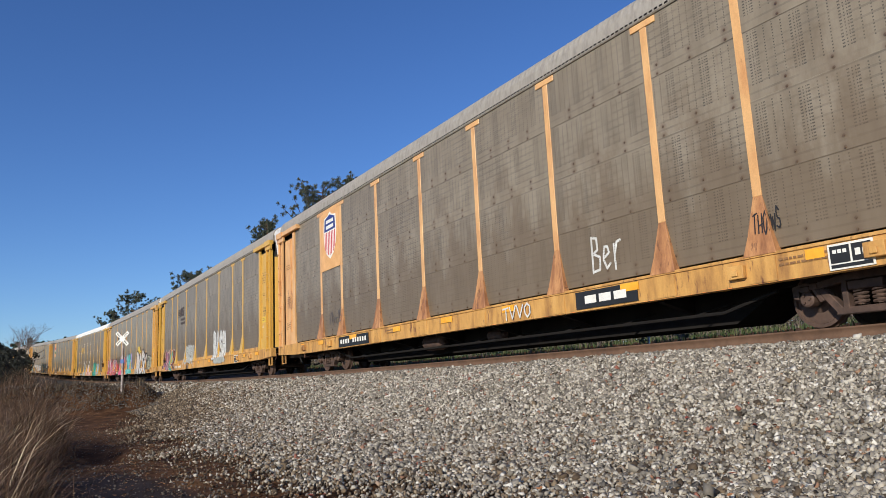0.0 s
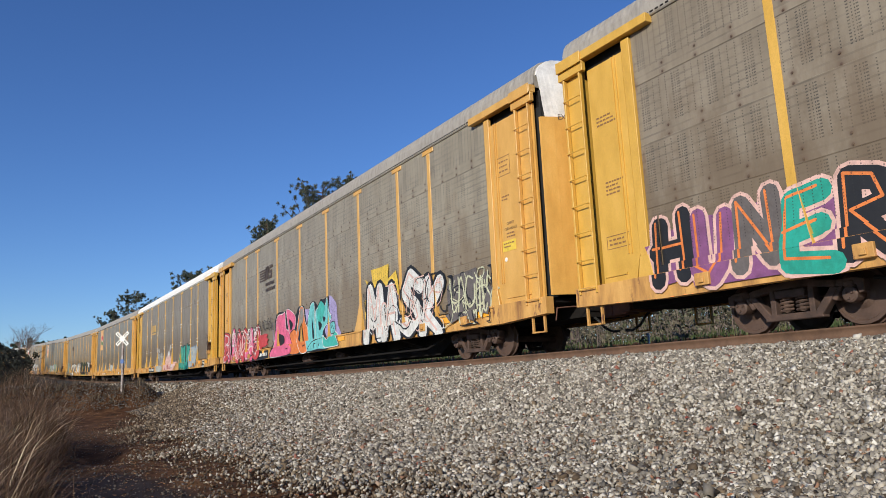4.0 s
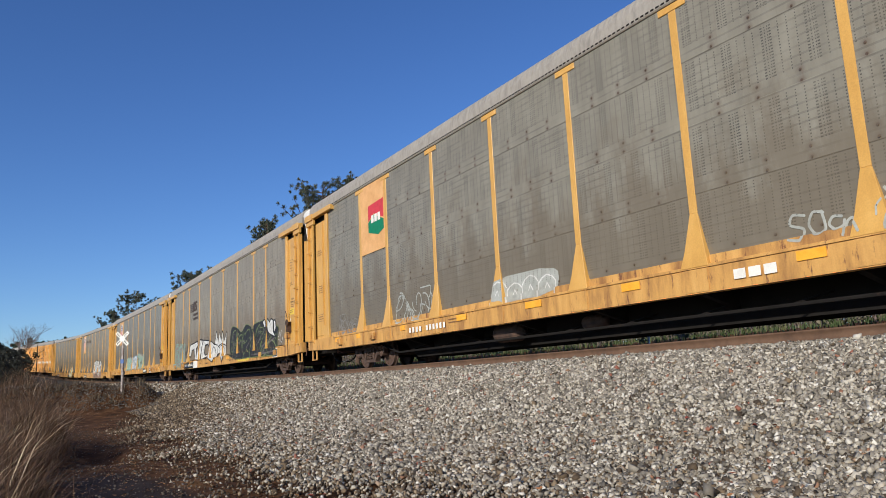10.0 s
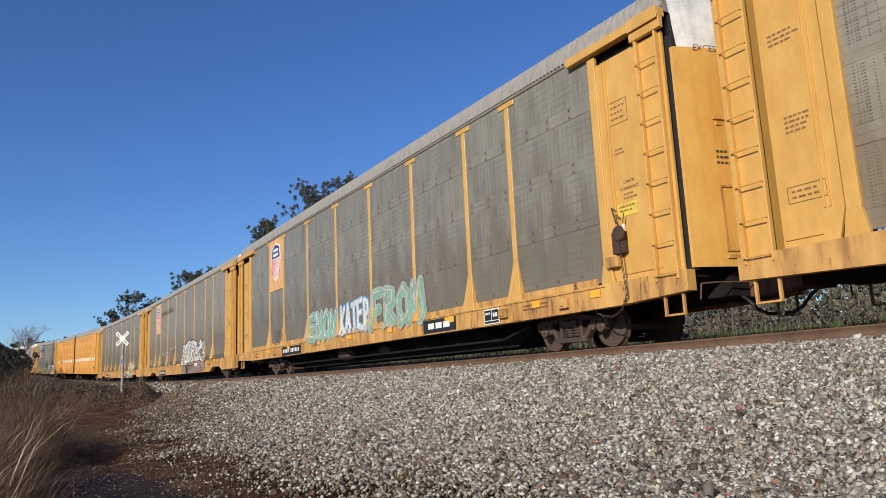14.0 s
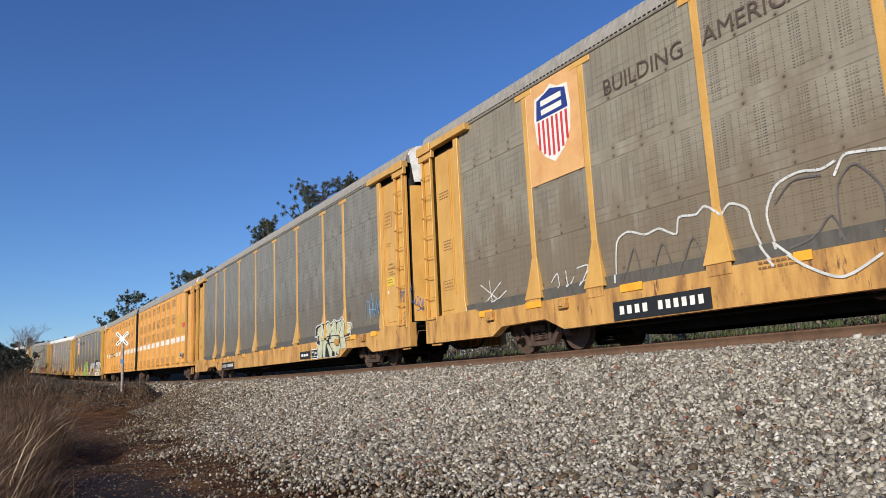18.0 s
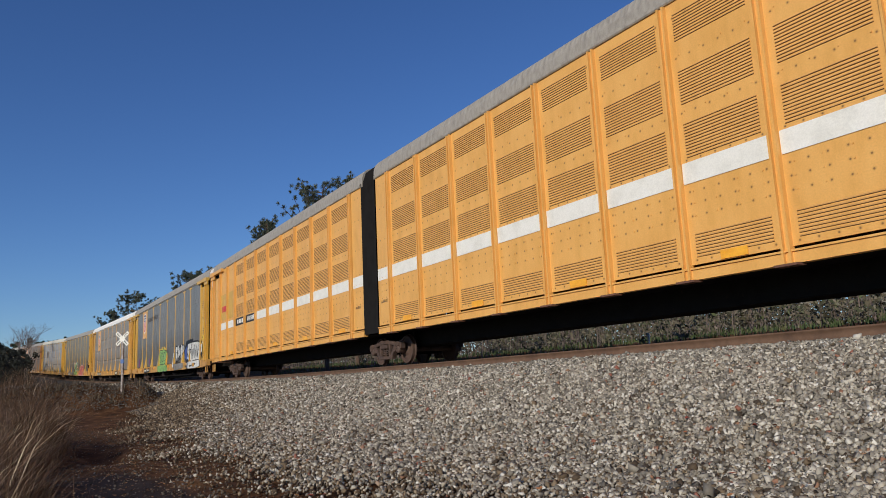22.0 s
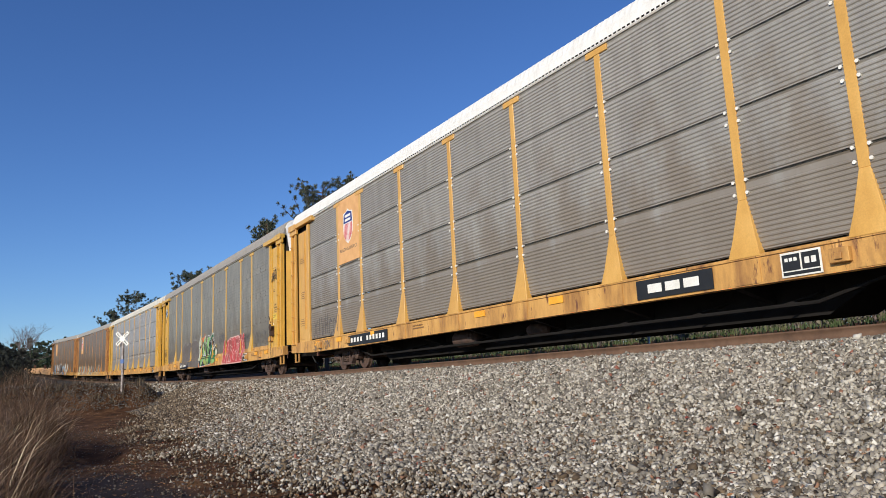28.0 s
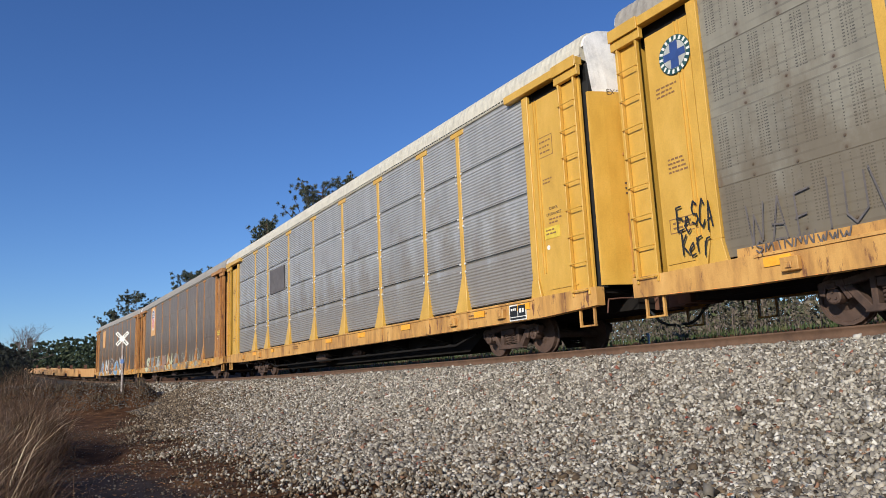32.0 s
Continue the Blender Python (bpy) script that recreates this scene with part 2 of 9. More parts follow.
def thing(name, label, category, group="", kind="", at=None):
    ob = tagged(new(name), label, category, group, kind)
    if at is not None:
        ob.matrix_basis = at
    return ob


def box(bm, x0, x1, y0, y1, z0, z1):
    v = [bm.verts.new((x, y, z)) for x in (x0, x1) for y in (y0, y1) for z in (z0, z1)]
    for a, b, c, d in ((0, 1, 3, 2), (4, 6, 7, 5), (0, 4, 5, 1), (2, 3, 7, 6), (0, 2, 6, 4), (1, 5, 7, 3)):
        bm.faces.new((v[a], v[b], v[c], v[d]))
    return v


def prism(bm, pts, axis, a, b):
    """Extrudes a 2D outline along an axis: 'x' takes (y, z), 'y' takes (x, z), 'z' takes (x, y)."""
    def put(p, k):
        return {"x": (k, p[0], p[1]), "y": (p[0], k, p[1]), "z": (p[0], p[1], k)}[axis]
    lo = [bm.verts.new(put(p, a)) for p in pts]
    hi = [bm.verts.new(put(p, b)) for p in pts]
    n = len(pts)
    bm.faces.new(lo[::-1])
    bm.faces.new(hi)
    for i in range(n):
        bm.faces.new((lo[i], lo[(i + 1) % n], hi[(i + 1) % n], hi[i]))


def tube(bm, p0, p1, r, seg=8, r1=None):
    p0, p1 = Vector(p0), Vector(p1)
    d = (p1 - p0).normalized()
    u = d.orthogonal().normalized()
    w = d.cross(u)
    r1 = r if r1 is None else r1
    lo = [bm.verts.new(p0 + (u * math.cos(i * math.tau / seg) + w * math.sin(i * math.tau / seg)) * r) for i in range(seg)]
    hi = [bm.verts.new(p1 + (u * math.cos(i * math.tau / seg) + w * math.sin(i * math.tau / seg)) * r1) for i in range(seg)]
    bm.faces.new(lo[::-1])
    bm.faces.new(hi)
    for i in range(seg):
        bm.faces.new((lo[i], lo[(i + 1) % seg], hi[(i + 1) % seg], hi[i]))


def lathe(bm, profile, seg=24, centre=(0, 0, 0), caps=True):
    """Turns (r, y) pairs about the y axis."""
    rings = []
    for r, y in profile:
        rings.append([bm.verts.new((centre[0] + r * math.cos(i * math.tau / seg), centre[1] + y, centre[2] + r * math.sin(i * math.tau / seg))) for i in range(seg)])
    for a, b in zip(rings, rings[1:]):
        for i in range(seg):
            bm.faces.new((a[i], a[(i + 1) % seg], b[(i + 1) % seg], b[i]))
    if caps:
        bm.faces.new(rings[0][::-1])
        bm.faces.new(rings[-1])


def bevelled(bm, w=0.008):
    bmesh.ops.recalc_face_normals(bm, faces=bm.faces)
    bmesh.ops.bevel(bm, geom=[e for e in bm.edges if len(e.link_faces) == 2 and e.calc_face_angle(0) > 0.6], offset=w, segments=1, affect="EDGES")
    return bm


def fixed(bm):
    bmesh.ops.recalc_face_normals(bm, faces=bm.faces)
    return bm


# ---------------------------------------------------------------- the line of the track
TRACK_Y = 11.07
BEND_AT, BEND, EASE = 40.0, 0.00075, 10.0
RISE, RISE_AT, RISE_END = 1.647e-4, 11.0, 150.0


def heading(s):
    d = s - BEND_AT
    if d <= 0:
        return 0.0
    return BEND * (d * d / (2 * EASE) if d < EASE else d - EASE / 2)


_S = np.arange(-400.0, 900.0, 0.5)
_TH = np.array([heading(s) for s in _S])
_X = -np.concatenate([[0], np.cumsum(np.cos(_TH[:-1]) * 0.5)])
_Y = -np.concatenate([[0], np.cumsum(np.sin(_TH[:-1]) * 0.5)])
_X -= np.interp(0.0, _S, _X)


def rise(s):
    d = min(s, RISE_END) - RISE_AT
    z = RISE * d * d if d > 0 else 0.0
    if s > RISE_END:
        z += 2 * RISE * (RISE_END - RISE_AT) * (s - RISE_END) * max(0.25, 1 - (s - RISE_END) / 400)
    return z


def on_track(s, side=0.0, up=0.0):
    """A point s metres up the line from the camera, side metres to the far side of the centre line."""
    th = heading(s)
    return Vector((float(np.interp(s, _S, _X)) - side * math.sin(th), TRACK_Y + float(np.interp(s, _S, _Y)) + side * math.cos(th), rise(s) + up))


# ---------------------------------------------------------------- rail cars: shared pieces
HALF, SIDE = 13.85, 1.50          # half length of a rack body, half width to the sheets
SILL_LO, SILL_HI = 0.68, 1.13
POSTS = (-9.37, -7.47, -4.61, -1.74, 1.08, 3.95, 6.81, 8.71)
EDGE_LO, EDGE_HI = -12.18, 11.55     # where the sheets end
BAYS = tuple(zip((EDGE_LO, *POSTS), (*POSTS, EDGE_HI)))
TRUCK_X = 9.9
ROWS = ((1.17, 2.30), (2.30, 3.44), (3.44, 4.58), (4.58, 5.72))


def post_mesh(wide=0.155, cap=0.60):
    """A flat side post with a T-shaped cap plate, on the near side; x = 0 is its middle."""
    bm = bmesh.new()
    y = -SIDE
    box(bm, -wide / 2, wide / 2, y - 0.018, y + 0.02, 2.0, 5.58)
    box(bm, -cap / 2, cap / 2, y - 0.028, y + 0.02, 5.58, 5.70)
    return bevelled(bm, 0.005)


def foot_mesh(wide=0.155, foot=0.56):
    """The flared foot of a post: widens and leans out to the sill."""
    bm = bmesh.new()
    y = -SIDE
    rings = [[bm.verts.new(p) for p in ((-w, y - d, z), (w, y - d, z), (w, y + 0.02, z), (-w, y + 0.02, z))] for w, d, z in ((wide / 2, 0.018, 2.0), (foot * 0.36, 0.085, 1.40), (foot / 2, 0.135, 1.10))]
    for a, b in zip(rings, rings[1:]):
        for i in range(4):
            bm.faces.new((a[i], a[(i + 1) % 4], b[(i + 1) % 4], b[i]))
    bm.faces.new(rings[0])
    bm.faces.new(rings[2][::-1])
    return bevelled(bm, 0.006)


def sheet_mesh(width, lo, hi, lap):
    """One flat side sheet with bolt heads; lap sets how far it stands proud."""
    bm = bmesh.new()
    y = -SIDE + 0.012
    w = width / 2 - 0.015
    box(bm, -w, w, y - 0.006 * lap - 0.004, y + 0.02, lo + 0.004, hi + 0.03)
    bevelled(bm, 0.003)
    for k in range(-2, 3):
        bx = 0.72 * k
        if abs(bx) > w - 0.05:
            continue
        for bz in (lo + 0.045, lo + 0.205):
            tube(bm, (bx, y, bz), (bx, y - 0.006 * lap - 0.018, bz), 0.017, 6)
    return fixed(bm)


def ribbed_mesh(width, lo, hi, pitch=0.074):
    """One side sheet with rolled horizontal ribs, a folded rim above and below, and clips at its ends."""
    bm = bmesh.new()
    w, y = width / 2 - 0.05, -SIDE
    n = int((hi - lo - 0.1) / pitch)
    zs, ys = [lo + 0.025], [y + 0.0]
    for i in range(n):
        z = lo + 0.05 + i * pitch
        zs += [z, z + pitch * 0.22, z + pitch * 0.5, z + pitch * 0.72]
        ys += [y + 0.008, y - 0.008, y - 0.008, y + 0.008]
    zs += [hi - 0.04, hi - 0.012]
    ys += [y + 0.012, y - 0.01]
    fr = [[bm.verts.new((x, yy, zz)) for zz, yy in zip(zs, ys)] for x in (-w, w)]
    for i in range(len(zs) - 1):
        bm.faces.new((fr[0][i], fr[1][i], fr[1][i + 1], fr[0][i + 1]))
    box(bm, -w, w, y + 0.03, y + 0.04, lo + 0.01, hi - 0.01)
    return fixed(bm)


def clip_mesh():
    """One bolted clip that holds a sheet to its post."""
    bm = bmesh.new()
    lathe(bm, [(0.028, -0.034), (0.028, -0.020), (0.020, -0.012), (0.020, 0.02)], 7)
    return fixed(bm)


def add_clips(car, x, zs):
    for z in zs:
        for dx in (-0.115, 0.115):
            for dz in (0.0, -0.2):
                part("clip", shared("clip", clip_mesh), WHITEP, car, at=pose(x + dx, -SIDE, z + dz))


def sill_mesh(half, kink=False):
    """The long side sill with its bottom flange; kinked sills lift over the trucks."""
    bm = bmesh.new()
    y0, y1 = -1.60, -1.40
    if kink:
        xs = [-half - 0.27, -11.0, -10.6, -9.05, -8.45, 8.45, 9.05, 10.6, 11.0, half - 0.33]
        zs = [0.47, 0.44, 0.63, 0.65, 0.40, 0.40, 0.65, 0.63, 0.44, 0.47]
        pts = list(zip(xs, zs)) + [(half - 0.33, SILL_HI), (11.7, SILL_HI), (11.5, 1.03), (-11.5, 1.03), (-11.7, SILL_HI), (-half - 0.27, SILL_HI)]
        prism(bm, pts, "y", y0, y1)
    else:
        prism(bm, [(-half - 0.27, SILL_LO + 0.10), (-11.9, SILL_LO + 0.02), (-8, SILL_LO), (8, SILL_LO), (11.9, SILL_LO + 0.02), (half - 0.33, SILL_LO + 0.10), (half - 0.33, SILL_HI), (-half - 0.27, SILL_HI)], "y", y0, y1)
    if not kink:
        box(bm, -11.6, 11.6, y0 - 0.025, y0, SILL_HI - 0.05, SILL_HI - 0.012)
    for x in POSTS:
        box(bm, x - 0.24, x + 0.24, y0 - 0.014, y0, 0.70 if not kink else 0.92, 1.07 if not kink else 1.12)
    return fixed(bm)


def roof_section():
    """Half outlines of the roof from the eave to the ridge, as (y, z)."""
    pts = [(1.50, 5.721), (1.50, 5.867), (1.49, 6.014)]
    for i in range(5):
        a = radians(6 + 74 * i / 4)
        pts.append((1.06 + 0.42 * math.cos(a), 6.014 + 0.36 * math.sin(a)))
    pts += [(0.0, 6.464)]
    return pts


def roof_mesh(x0, x1, pitch=0.165):
    """Ribbed roof: cross ribs every few centimetres, closed below."""
    bm = bmesh.new()
    half = roof_section()
    line = [(-y, z) for y, z in half] + [(y, z) for y, z in half[-2::-1]]
    n = int((x1 - x0) / pitch)
    rows = []
    for i in range(n * 3 + 1):
        x = x0 + (x1 - x0) * i / (n * 3)
        lift = (0.0, 0.0, 0.007)[i % 3]
        row = []
        for k, (y, z) in enumerate(line):
            flat = k in (0, 1, 2, len(line) - 1, len(line) - 2, len(line) - 3)
            g = 0 if flat else lift
            row.append((x, y * (1 + g / 1.5), z + g))
        rows.append([bm.verts.new(p) for p in row])
    for a, b in zip(rows, rows[1:]):
        for i in range(len(line) - 1):
            bm.faces.new((a[i], a[i + 1], b[i + 1], b[i]))
    bm.faces.new(rows[0])
    bm.faces.new(rows[-1][::-1])
    return fixed(bm)


def end_cap_mesh(sign):
    """The white bulging top of the end doors, under the roof's end."""
    bm = bmesh.new()
    half = roof_section()[2:]
    line = [(-y * 0.97, z - 0.02) for y, z in half] + [(y * 0.97, z - 0.02) for y, z in half[-2::-1]]
    outer, inner = [], []
    for y, z in line:
        k = 0.34 * (1 - (y / 1.5) ** 2) + 0.02
        outer.append((HALF - 0.02 + k * 0.72, y, z))
    low = []
    for y, z in line:
        k = 0.34 * (1 - (y / 1.5) ** 2) + 0.02
        low.append((HALF - 0.02 + k, y * 0.90, 5.031))
    a = [bm.verts.new((x * sign, y, z)) for x, y, z in outer]
    b = [bm.verts.new((x * sign, y, z)) for x, y, z in low]
    c = [bm.verts.new(((HALF - 0.3) * sign, y, z)) for x, y, z in outer]
    for i in range(len(a) - 1):
        bm.faces.new((a[i], a[i + 1], b[i + 1], b[i]))
        bm.faces.new((a[i], a[i + 1], c[i + 1], c[i]))
    return fixed(bm)


def door_mesh(sign, leaf):
    """One curved leaf of the end doors, folded from flat strips, with a frame line and handle recess."""
    bm = bmesh.new()
    ys = [1.43, 1.15, 0.86, 0.52, 0.02]
    rows = []
    for y in ys:
        k = 0.34 * (1 - (y / 1.5) ** 2) + 0.02
        x = HALF - 0.02 + k
        rows.append([bm.verts.new((x * sign, y * leaf, z)) for z in (1.16, 5.031)] + [bm.verts.new(((x - 0.06) * sign, y * leaf, z)) for z in (5.031, 1.16)])
    for a, b in zip(rows, rows[1:]):
        for i in range(4):
            bm.faces.new((a[i], a[(i + 1) % 4], b[(i + 1) % 4], b[i]))
    bm.faces.new(rows[0])
    bm.faces.new(rows[-1][::-1])
    xm = HALF + 0.225
    for z in (1.30, 3.62):
        box(bm, min(xm * sign, (xm + 0.05) * sign), max(xm * sign, (xm + 0.05) * sign), min(0.1 * leaf, 0.8 * leaf), max(0.1 * leaf, 0.8 * leaf), z, z + 0.07)
    return fixed(bm)


def end_wall_mesh(sign, reach=13.75):
    """The yellow side wall of an end bay, near side: sheet, vertical channel and the foot that leans to the sill."""
    bm = bmesh.new()
    y = -SIDE - 0.03
    lo, hi = (12.06, reach) if sign > 0 else (12.13, 13.08)
    prism(bm, [(lo * sign, 1.55), ((lo + 0.12) * sign, 1.13), (hi * sign, 1.13), (hi * sign, 5.365), (lo * sign, 5.365)], "y", y, y + 0.05)
    for x in (lo + 0.17, lo + 0.25):
        box(bm, min(x * sign, (x + 0.025) * sign), max(x * sign, (x + 0.025) * sign), y - 0.022, y, 1.6, 5.365)
    a, b = lo + 0.34, hi - (0.45 if sign > 0 else 0.05)
    box(bm, min(a * sign, b * sign), max(a * sign, b * sign), y - 0.02, y, 1.24, 1.27)
    return fixed(bm)


def corner_mesh():
    """The narrow corner wall that carries the ladder, set off from the end wall by an open slot."""
    bm = bmesh.new()
    y = -SIDE - 0.03
    box(bm, -HALF + 0.02, -13.28, y, y + 0.05, 1.13, 5.491)
    box(bm, -13.30, -13.28, y + 0.05, y + 0.30, 1.13, 5.491)
    return fixed(bm)


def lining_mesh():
    """A black lining that stands in for the shade inside the slot."""
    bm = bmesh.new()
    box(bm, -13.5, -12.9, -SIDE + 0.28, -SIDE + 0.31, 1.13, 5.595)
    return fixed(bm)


def eave_slots_mesh():
    """A row of small dark slots under the roof's edge."""
    bm = bmesh.new()
    for i in range(225):
        x = -HALF - 0.17 + i * 0.121
        box(bm, x, x + 0.075, -SIDE - 0.054, -SIDE - 0.045, 5.758, 5.792)
    return fixed(bm)


def end_post_mesh(wide=0.20):
    bm = bmesh.new()
    y = -SIDE
    box(bm, -wide / 2, wide / 2, y - 0.060, y + 0.02, 1.5, 5.554)
    prism(bm, [(-wide * 0.9, 1.10), (wide * 0.9, 1.10), (wide / 2, 1.5), (-wide / 2, 1.5)], "y", y - 0.075, y + 0.02)
    return bevelled(bm, 0.006)


def header_mesh(sign):
    """The beam over an end bay, standing out from the eave, with its bracket."""
    bm = bmesh.new()
    y = -SIDE
    a, b = 11.35 * sign, (HALF - 0.02) * sign
    box(bm, min(a, b), max(a, b), y - 0.16, y + 0.02, 5.595, 5.763)
    c = (HALF - 0.75) * sign
    box(bm, min(c, b), max(c, b), y - 0.19, y - 0.16, 5.554, 5.784)
    box(bm, min(c, b), max(c, b), y - 0.14, y - 0.04, 5.386, 5.595)
    return bevelled(bm, 0.006)


def recess_mesh(sign):
    """A backing above an end wall, behind the header, black to stand in for the header's shade."""
    bm = bmesh.new()
    a, b = 12.05 * sign, (HALF - 0.03) * sign
    box(bm, min(a, b), max(a, b), -SIDE + 0.10, -SIDE + 0.14, 5.282, 5.648)
    return fixed(bm)


def rail_bar_mesh(z0=1.0, z1=5.386):
    bm = bmesh.new()
    box(bm, -0.022, 0.022, -0.085, 0.0, z0, z1)
    return bevelled(bm, 0.005)


def rung_mesh(reach=0.46):
    """A ladder rung: a bent round bar."""
    bm = bmesh.new()
    tube(bm, (-reach / 2, 0, 0), (-reach / 2, -0.075, 0), 0.012, 6)
    tube(bm, (-reach / 2, -0.07, 0), (reach / 2, -0.07, 0), 0.012, 6)
    tube(bm, (reach / 2, -0.075, 0), (reach / 2, 0, 0), 0.012, 6)
    return fixed(bm)


def step_mesh():
    """Sill step: a bent flat bar hanging under the corner."""
    bm = bmesh.new()
    box(bm, -0.22, -0.18, -0.03, 0.03, 0.42, 0.78)
    box(bm, 0.18, 0.22, -0.03, 0.03, 0.42, 0.78)
    box(bm, -0.22, 0.22, -0.035, 0.035, 0.40, 0.435)
    return bevelled(bm, 0.005)


def coupler_mesh(sign):
    """Knuckle coupler on its shank, below the striker plate."""
    bm = bmesh.new()
    box(bm, min(12.9 * sign, 14.0 * sign), max(12.9 * sign, 14.0 * sign), -0.11, 0.11, 0.78, 0.97)
    prism(bm, [(13.95 * sign, -0.2), (14.30 * sign, -0.24), (14.42 * sign, -0.05), (14.28 * sign, 0.0), (14.36 * sign, 0.16), (14.1 * sign, 0.22), (13.95 * sign, 0.15)], "z", 0.68, 1.03)
    box(bm, min(13.6 * sign, 13.9 * sign), max(13.6 * sign, 13.9 * sign), -0.45, 0.45, 0.70, 1.10)
    return fixed(bm)


def hose_mesh(sign):
    """Air hose curving down from the coupler, and the uncoupling lever."""
    bm = bmesh.new()
    pts = [(13.8, -0.35, 0.75), (14.02, -0.38, 0.62), (14.16, -0.34, 0.45), (14.26, -0.22, 0.36), (14.34, -0.1, 0.36)]
    for a, b in zip(pts, pts[1:]):
        tube(bm, (a[0] * sign, a[1] * sign, a[2]), (b[0] * sign, b[1] * sign, b[2]), 0.028, 7)
    return fixed(bm)


def lever_mesh(sign):
    bm = bmesh.new()
    pts = [(13.95, -1.45, 0.62), (13.95, -1.40, 0.88), (14.02, -1.1, 0.90), (14.08, -0.3, 0.92)]
    for a, b in zip(pts, pts[1:]):
        tube(bm, (a[0] * sign, a[1] * sign, a[2]), (b[0] * sign, b[1] * sign, b[2]), 0.014, 6)
    return fixed(bm)


def centre_sill_mesh(half=13.6):
    bm = bmesh.new()
    prism(bm, [(-half, 0.70), (-8.3, 0.70), (-7.4, 0.20), (7.4, 0.20), (8.3, 0.70), (half, 0.70), (half, 1.05), (-half, 1.05)], "y", -0.62, 0.62)
    return fixed(bm)


def crossbearer_mesh():
    bm = bmesh.new()
    prism(bm, [(-1.42, 0.66), (-0.45, 0.40), (0.45, 0.40), (1.42, 0.66), (1.42, 1.02), (-1.42, 1.02)], "x", -0.06, 0.06)
    return fixed(bm)


def truss_mesh():
    """Low pipe and strut rigging along the bottom of the car."""
    bm = bmesh.new()
    for y in (-1.15,):
        tube(bm, (-7.6, y, 0.36), (7.6, y, 0.36), 0.03, 6)
        tube(bm, (-8.6, y, 0.60), (-7.6, y, 0.36), 0.03, 6)
        tube(bm, (7.6, y, 0.36), (8.6, y, 0.60), 0.03, 6)
        for i in range(9):
            x = -7.0 + i * 1.75
            tube(bm, (x, y, 0.36), (x + 0.5, -0.4, 0.62), 0.022, 6)
    return fixed(bm)


def tank_mesh(length=0.95, r=0.22):
    bm = bmesh.new()
    lathe(bm, [(0.05, -length / 2 - 0.06), (r * 0.8, -length / 2), (r, -length / 2 + 0.1), (r, length / 2 - 0.1), (r * 0.8, length / 2), (0.05, length / 2 + 0.06)], 16)
    bmesh.ops.rotate(bm, verts=bm.verts, cent=(0, 0, 0), matrix=Matrix.Rotation(radians(90), 3, "Z"))
    return fixed(bm)


WHEEL_R = 0.42


def wheelset_mesh():
    """Two flanged wheels with dished plates on an axle, bearing caps with bolts at the ends."""
    bm = bmesh.new()
    for s in (-1, 1):
        prof = [(0.10, 0.70), (0.12, 0.735), (0.30, 0.725), (0.355, 0.69), (0.37, 0.665), (0.445, 0.672), (0.442, 0.70), (WHEEL_R, 0.712), (WHEEL_R - 0.006, 0.80), (0.365, 0.805), (0.35, 0.775), (0.20, 0.79), (0.135, 0.83), (0.10, 0.84)]
        lathe(bm, [(r, y * s) for r, y in prof], 20, caps=False)
        lathe(bm, [(0.085, 0.83 * s), (0.115, 0.93 * s), (0.115, 1.08 * s), (0.09, 1.10 * s), (0.0001, 1.10 * s)], 14, caps=False)
        for k in range(3):
            a = k * math.tau / 3
            tube(bm, (0.055 * math.cos(a), 1.09 * s, 0.055 * math.sin(a)), (0.055 * math.cos(a), 1.125 * s, 0.055 * math.sin(a)), 0.018, 6)
    tube(bm, (0, -0.85, 0), (0, 0.85, 0), 0.085, 12)
    return fixed(bm)


def side_frame_mesh():
    """Cast truck side frame, near side: arched top, spring window, pedestals over the bearings."""
    bm = bmesh.new()
    y0, y1 = -1.09, -0.93
    base = WHEEL_R
    def slab(pts):
        prism(bm, pts, "y", y0, y1)
    for s in (-1, 1):
        slab([(s * 1.10, base + 0.02), (s * 1.12, base + 0.19), (s * 0.98, base + 0.24), (s * 0.72, base + 0.23), (s * 0.70, base + 0.13), (s * 1.00, base + 0.13), (s * 1.02, base + 0.0)])
        slab([(s * 0.72, base + 0.23), (s * 0.30, base + 0.30), (s * 0.28, base + 0.19), (s * 0.70, base + 0.12)])
        slab([(s * 0.74, base + 0.12), (s * 0.62, base + 0.14), (s * 0.34, base - 0.20), (s * 0.46, base - 0.24)])
        slab([(s * 0.80, base + 0.13), (s * 0.74, base + 0.13), (s * 0.62, base - 0.04), (s * 0.69, base - 0.07)])
        slab([(s * 0.36, base + 0.24), (s * 0.27, base + 0.24), (s * 0.27, base - 0.20), (s * 0.36, base - 0.20)])
        box(bm, min(s * 0.83, s * 0.97), max(s * 0.83, s * 0.97), y0 - 0.02, y1, base + 0.10, base + 0.19)
    slab([(-0.32, base + 0.19), (0.32, base + 0.19), (0.32, base + 0.31), (-0.32, base + 0.31)])
    slab([(-0.48, base - 0.27), (0.48, base - 0.27), (0.44, base - 0.17), (-0.44, base - 0.17)])
    return bevelled(fixed(bm), 0.012)


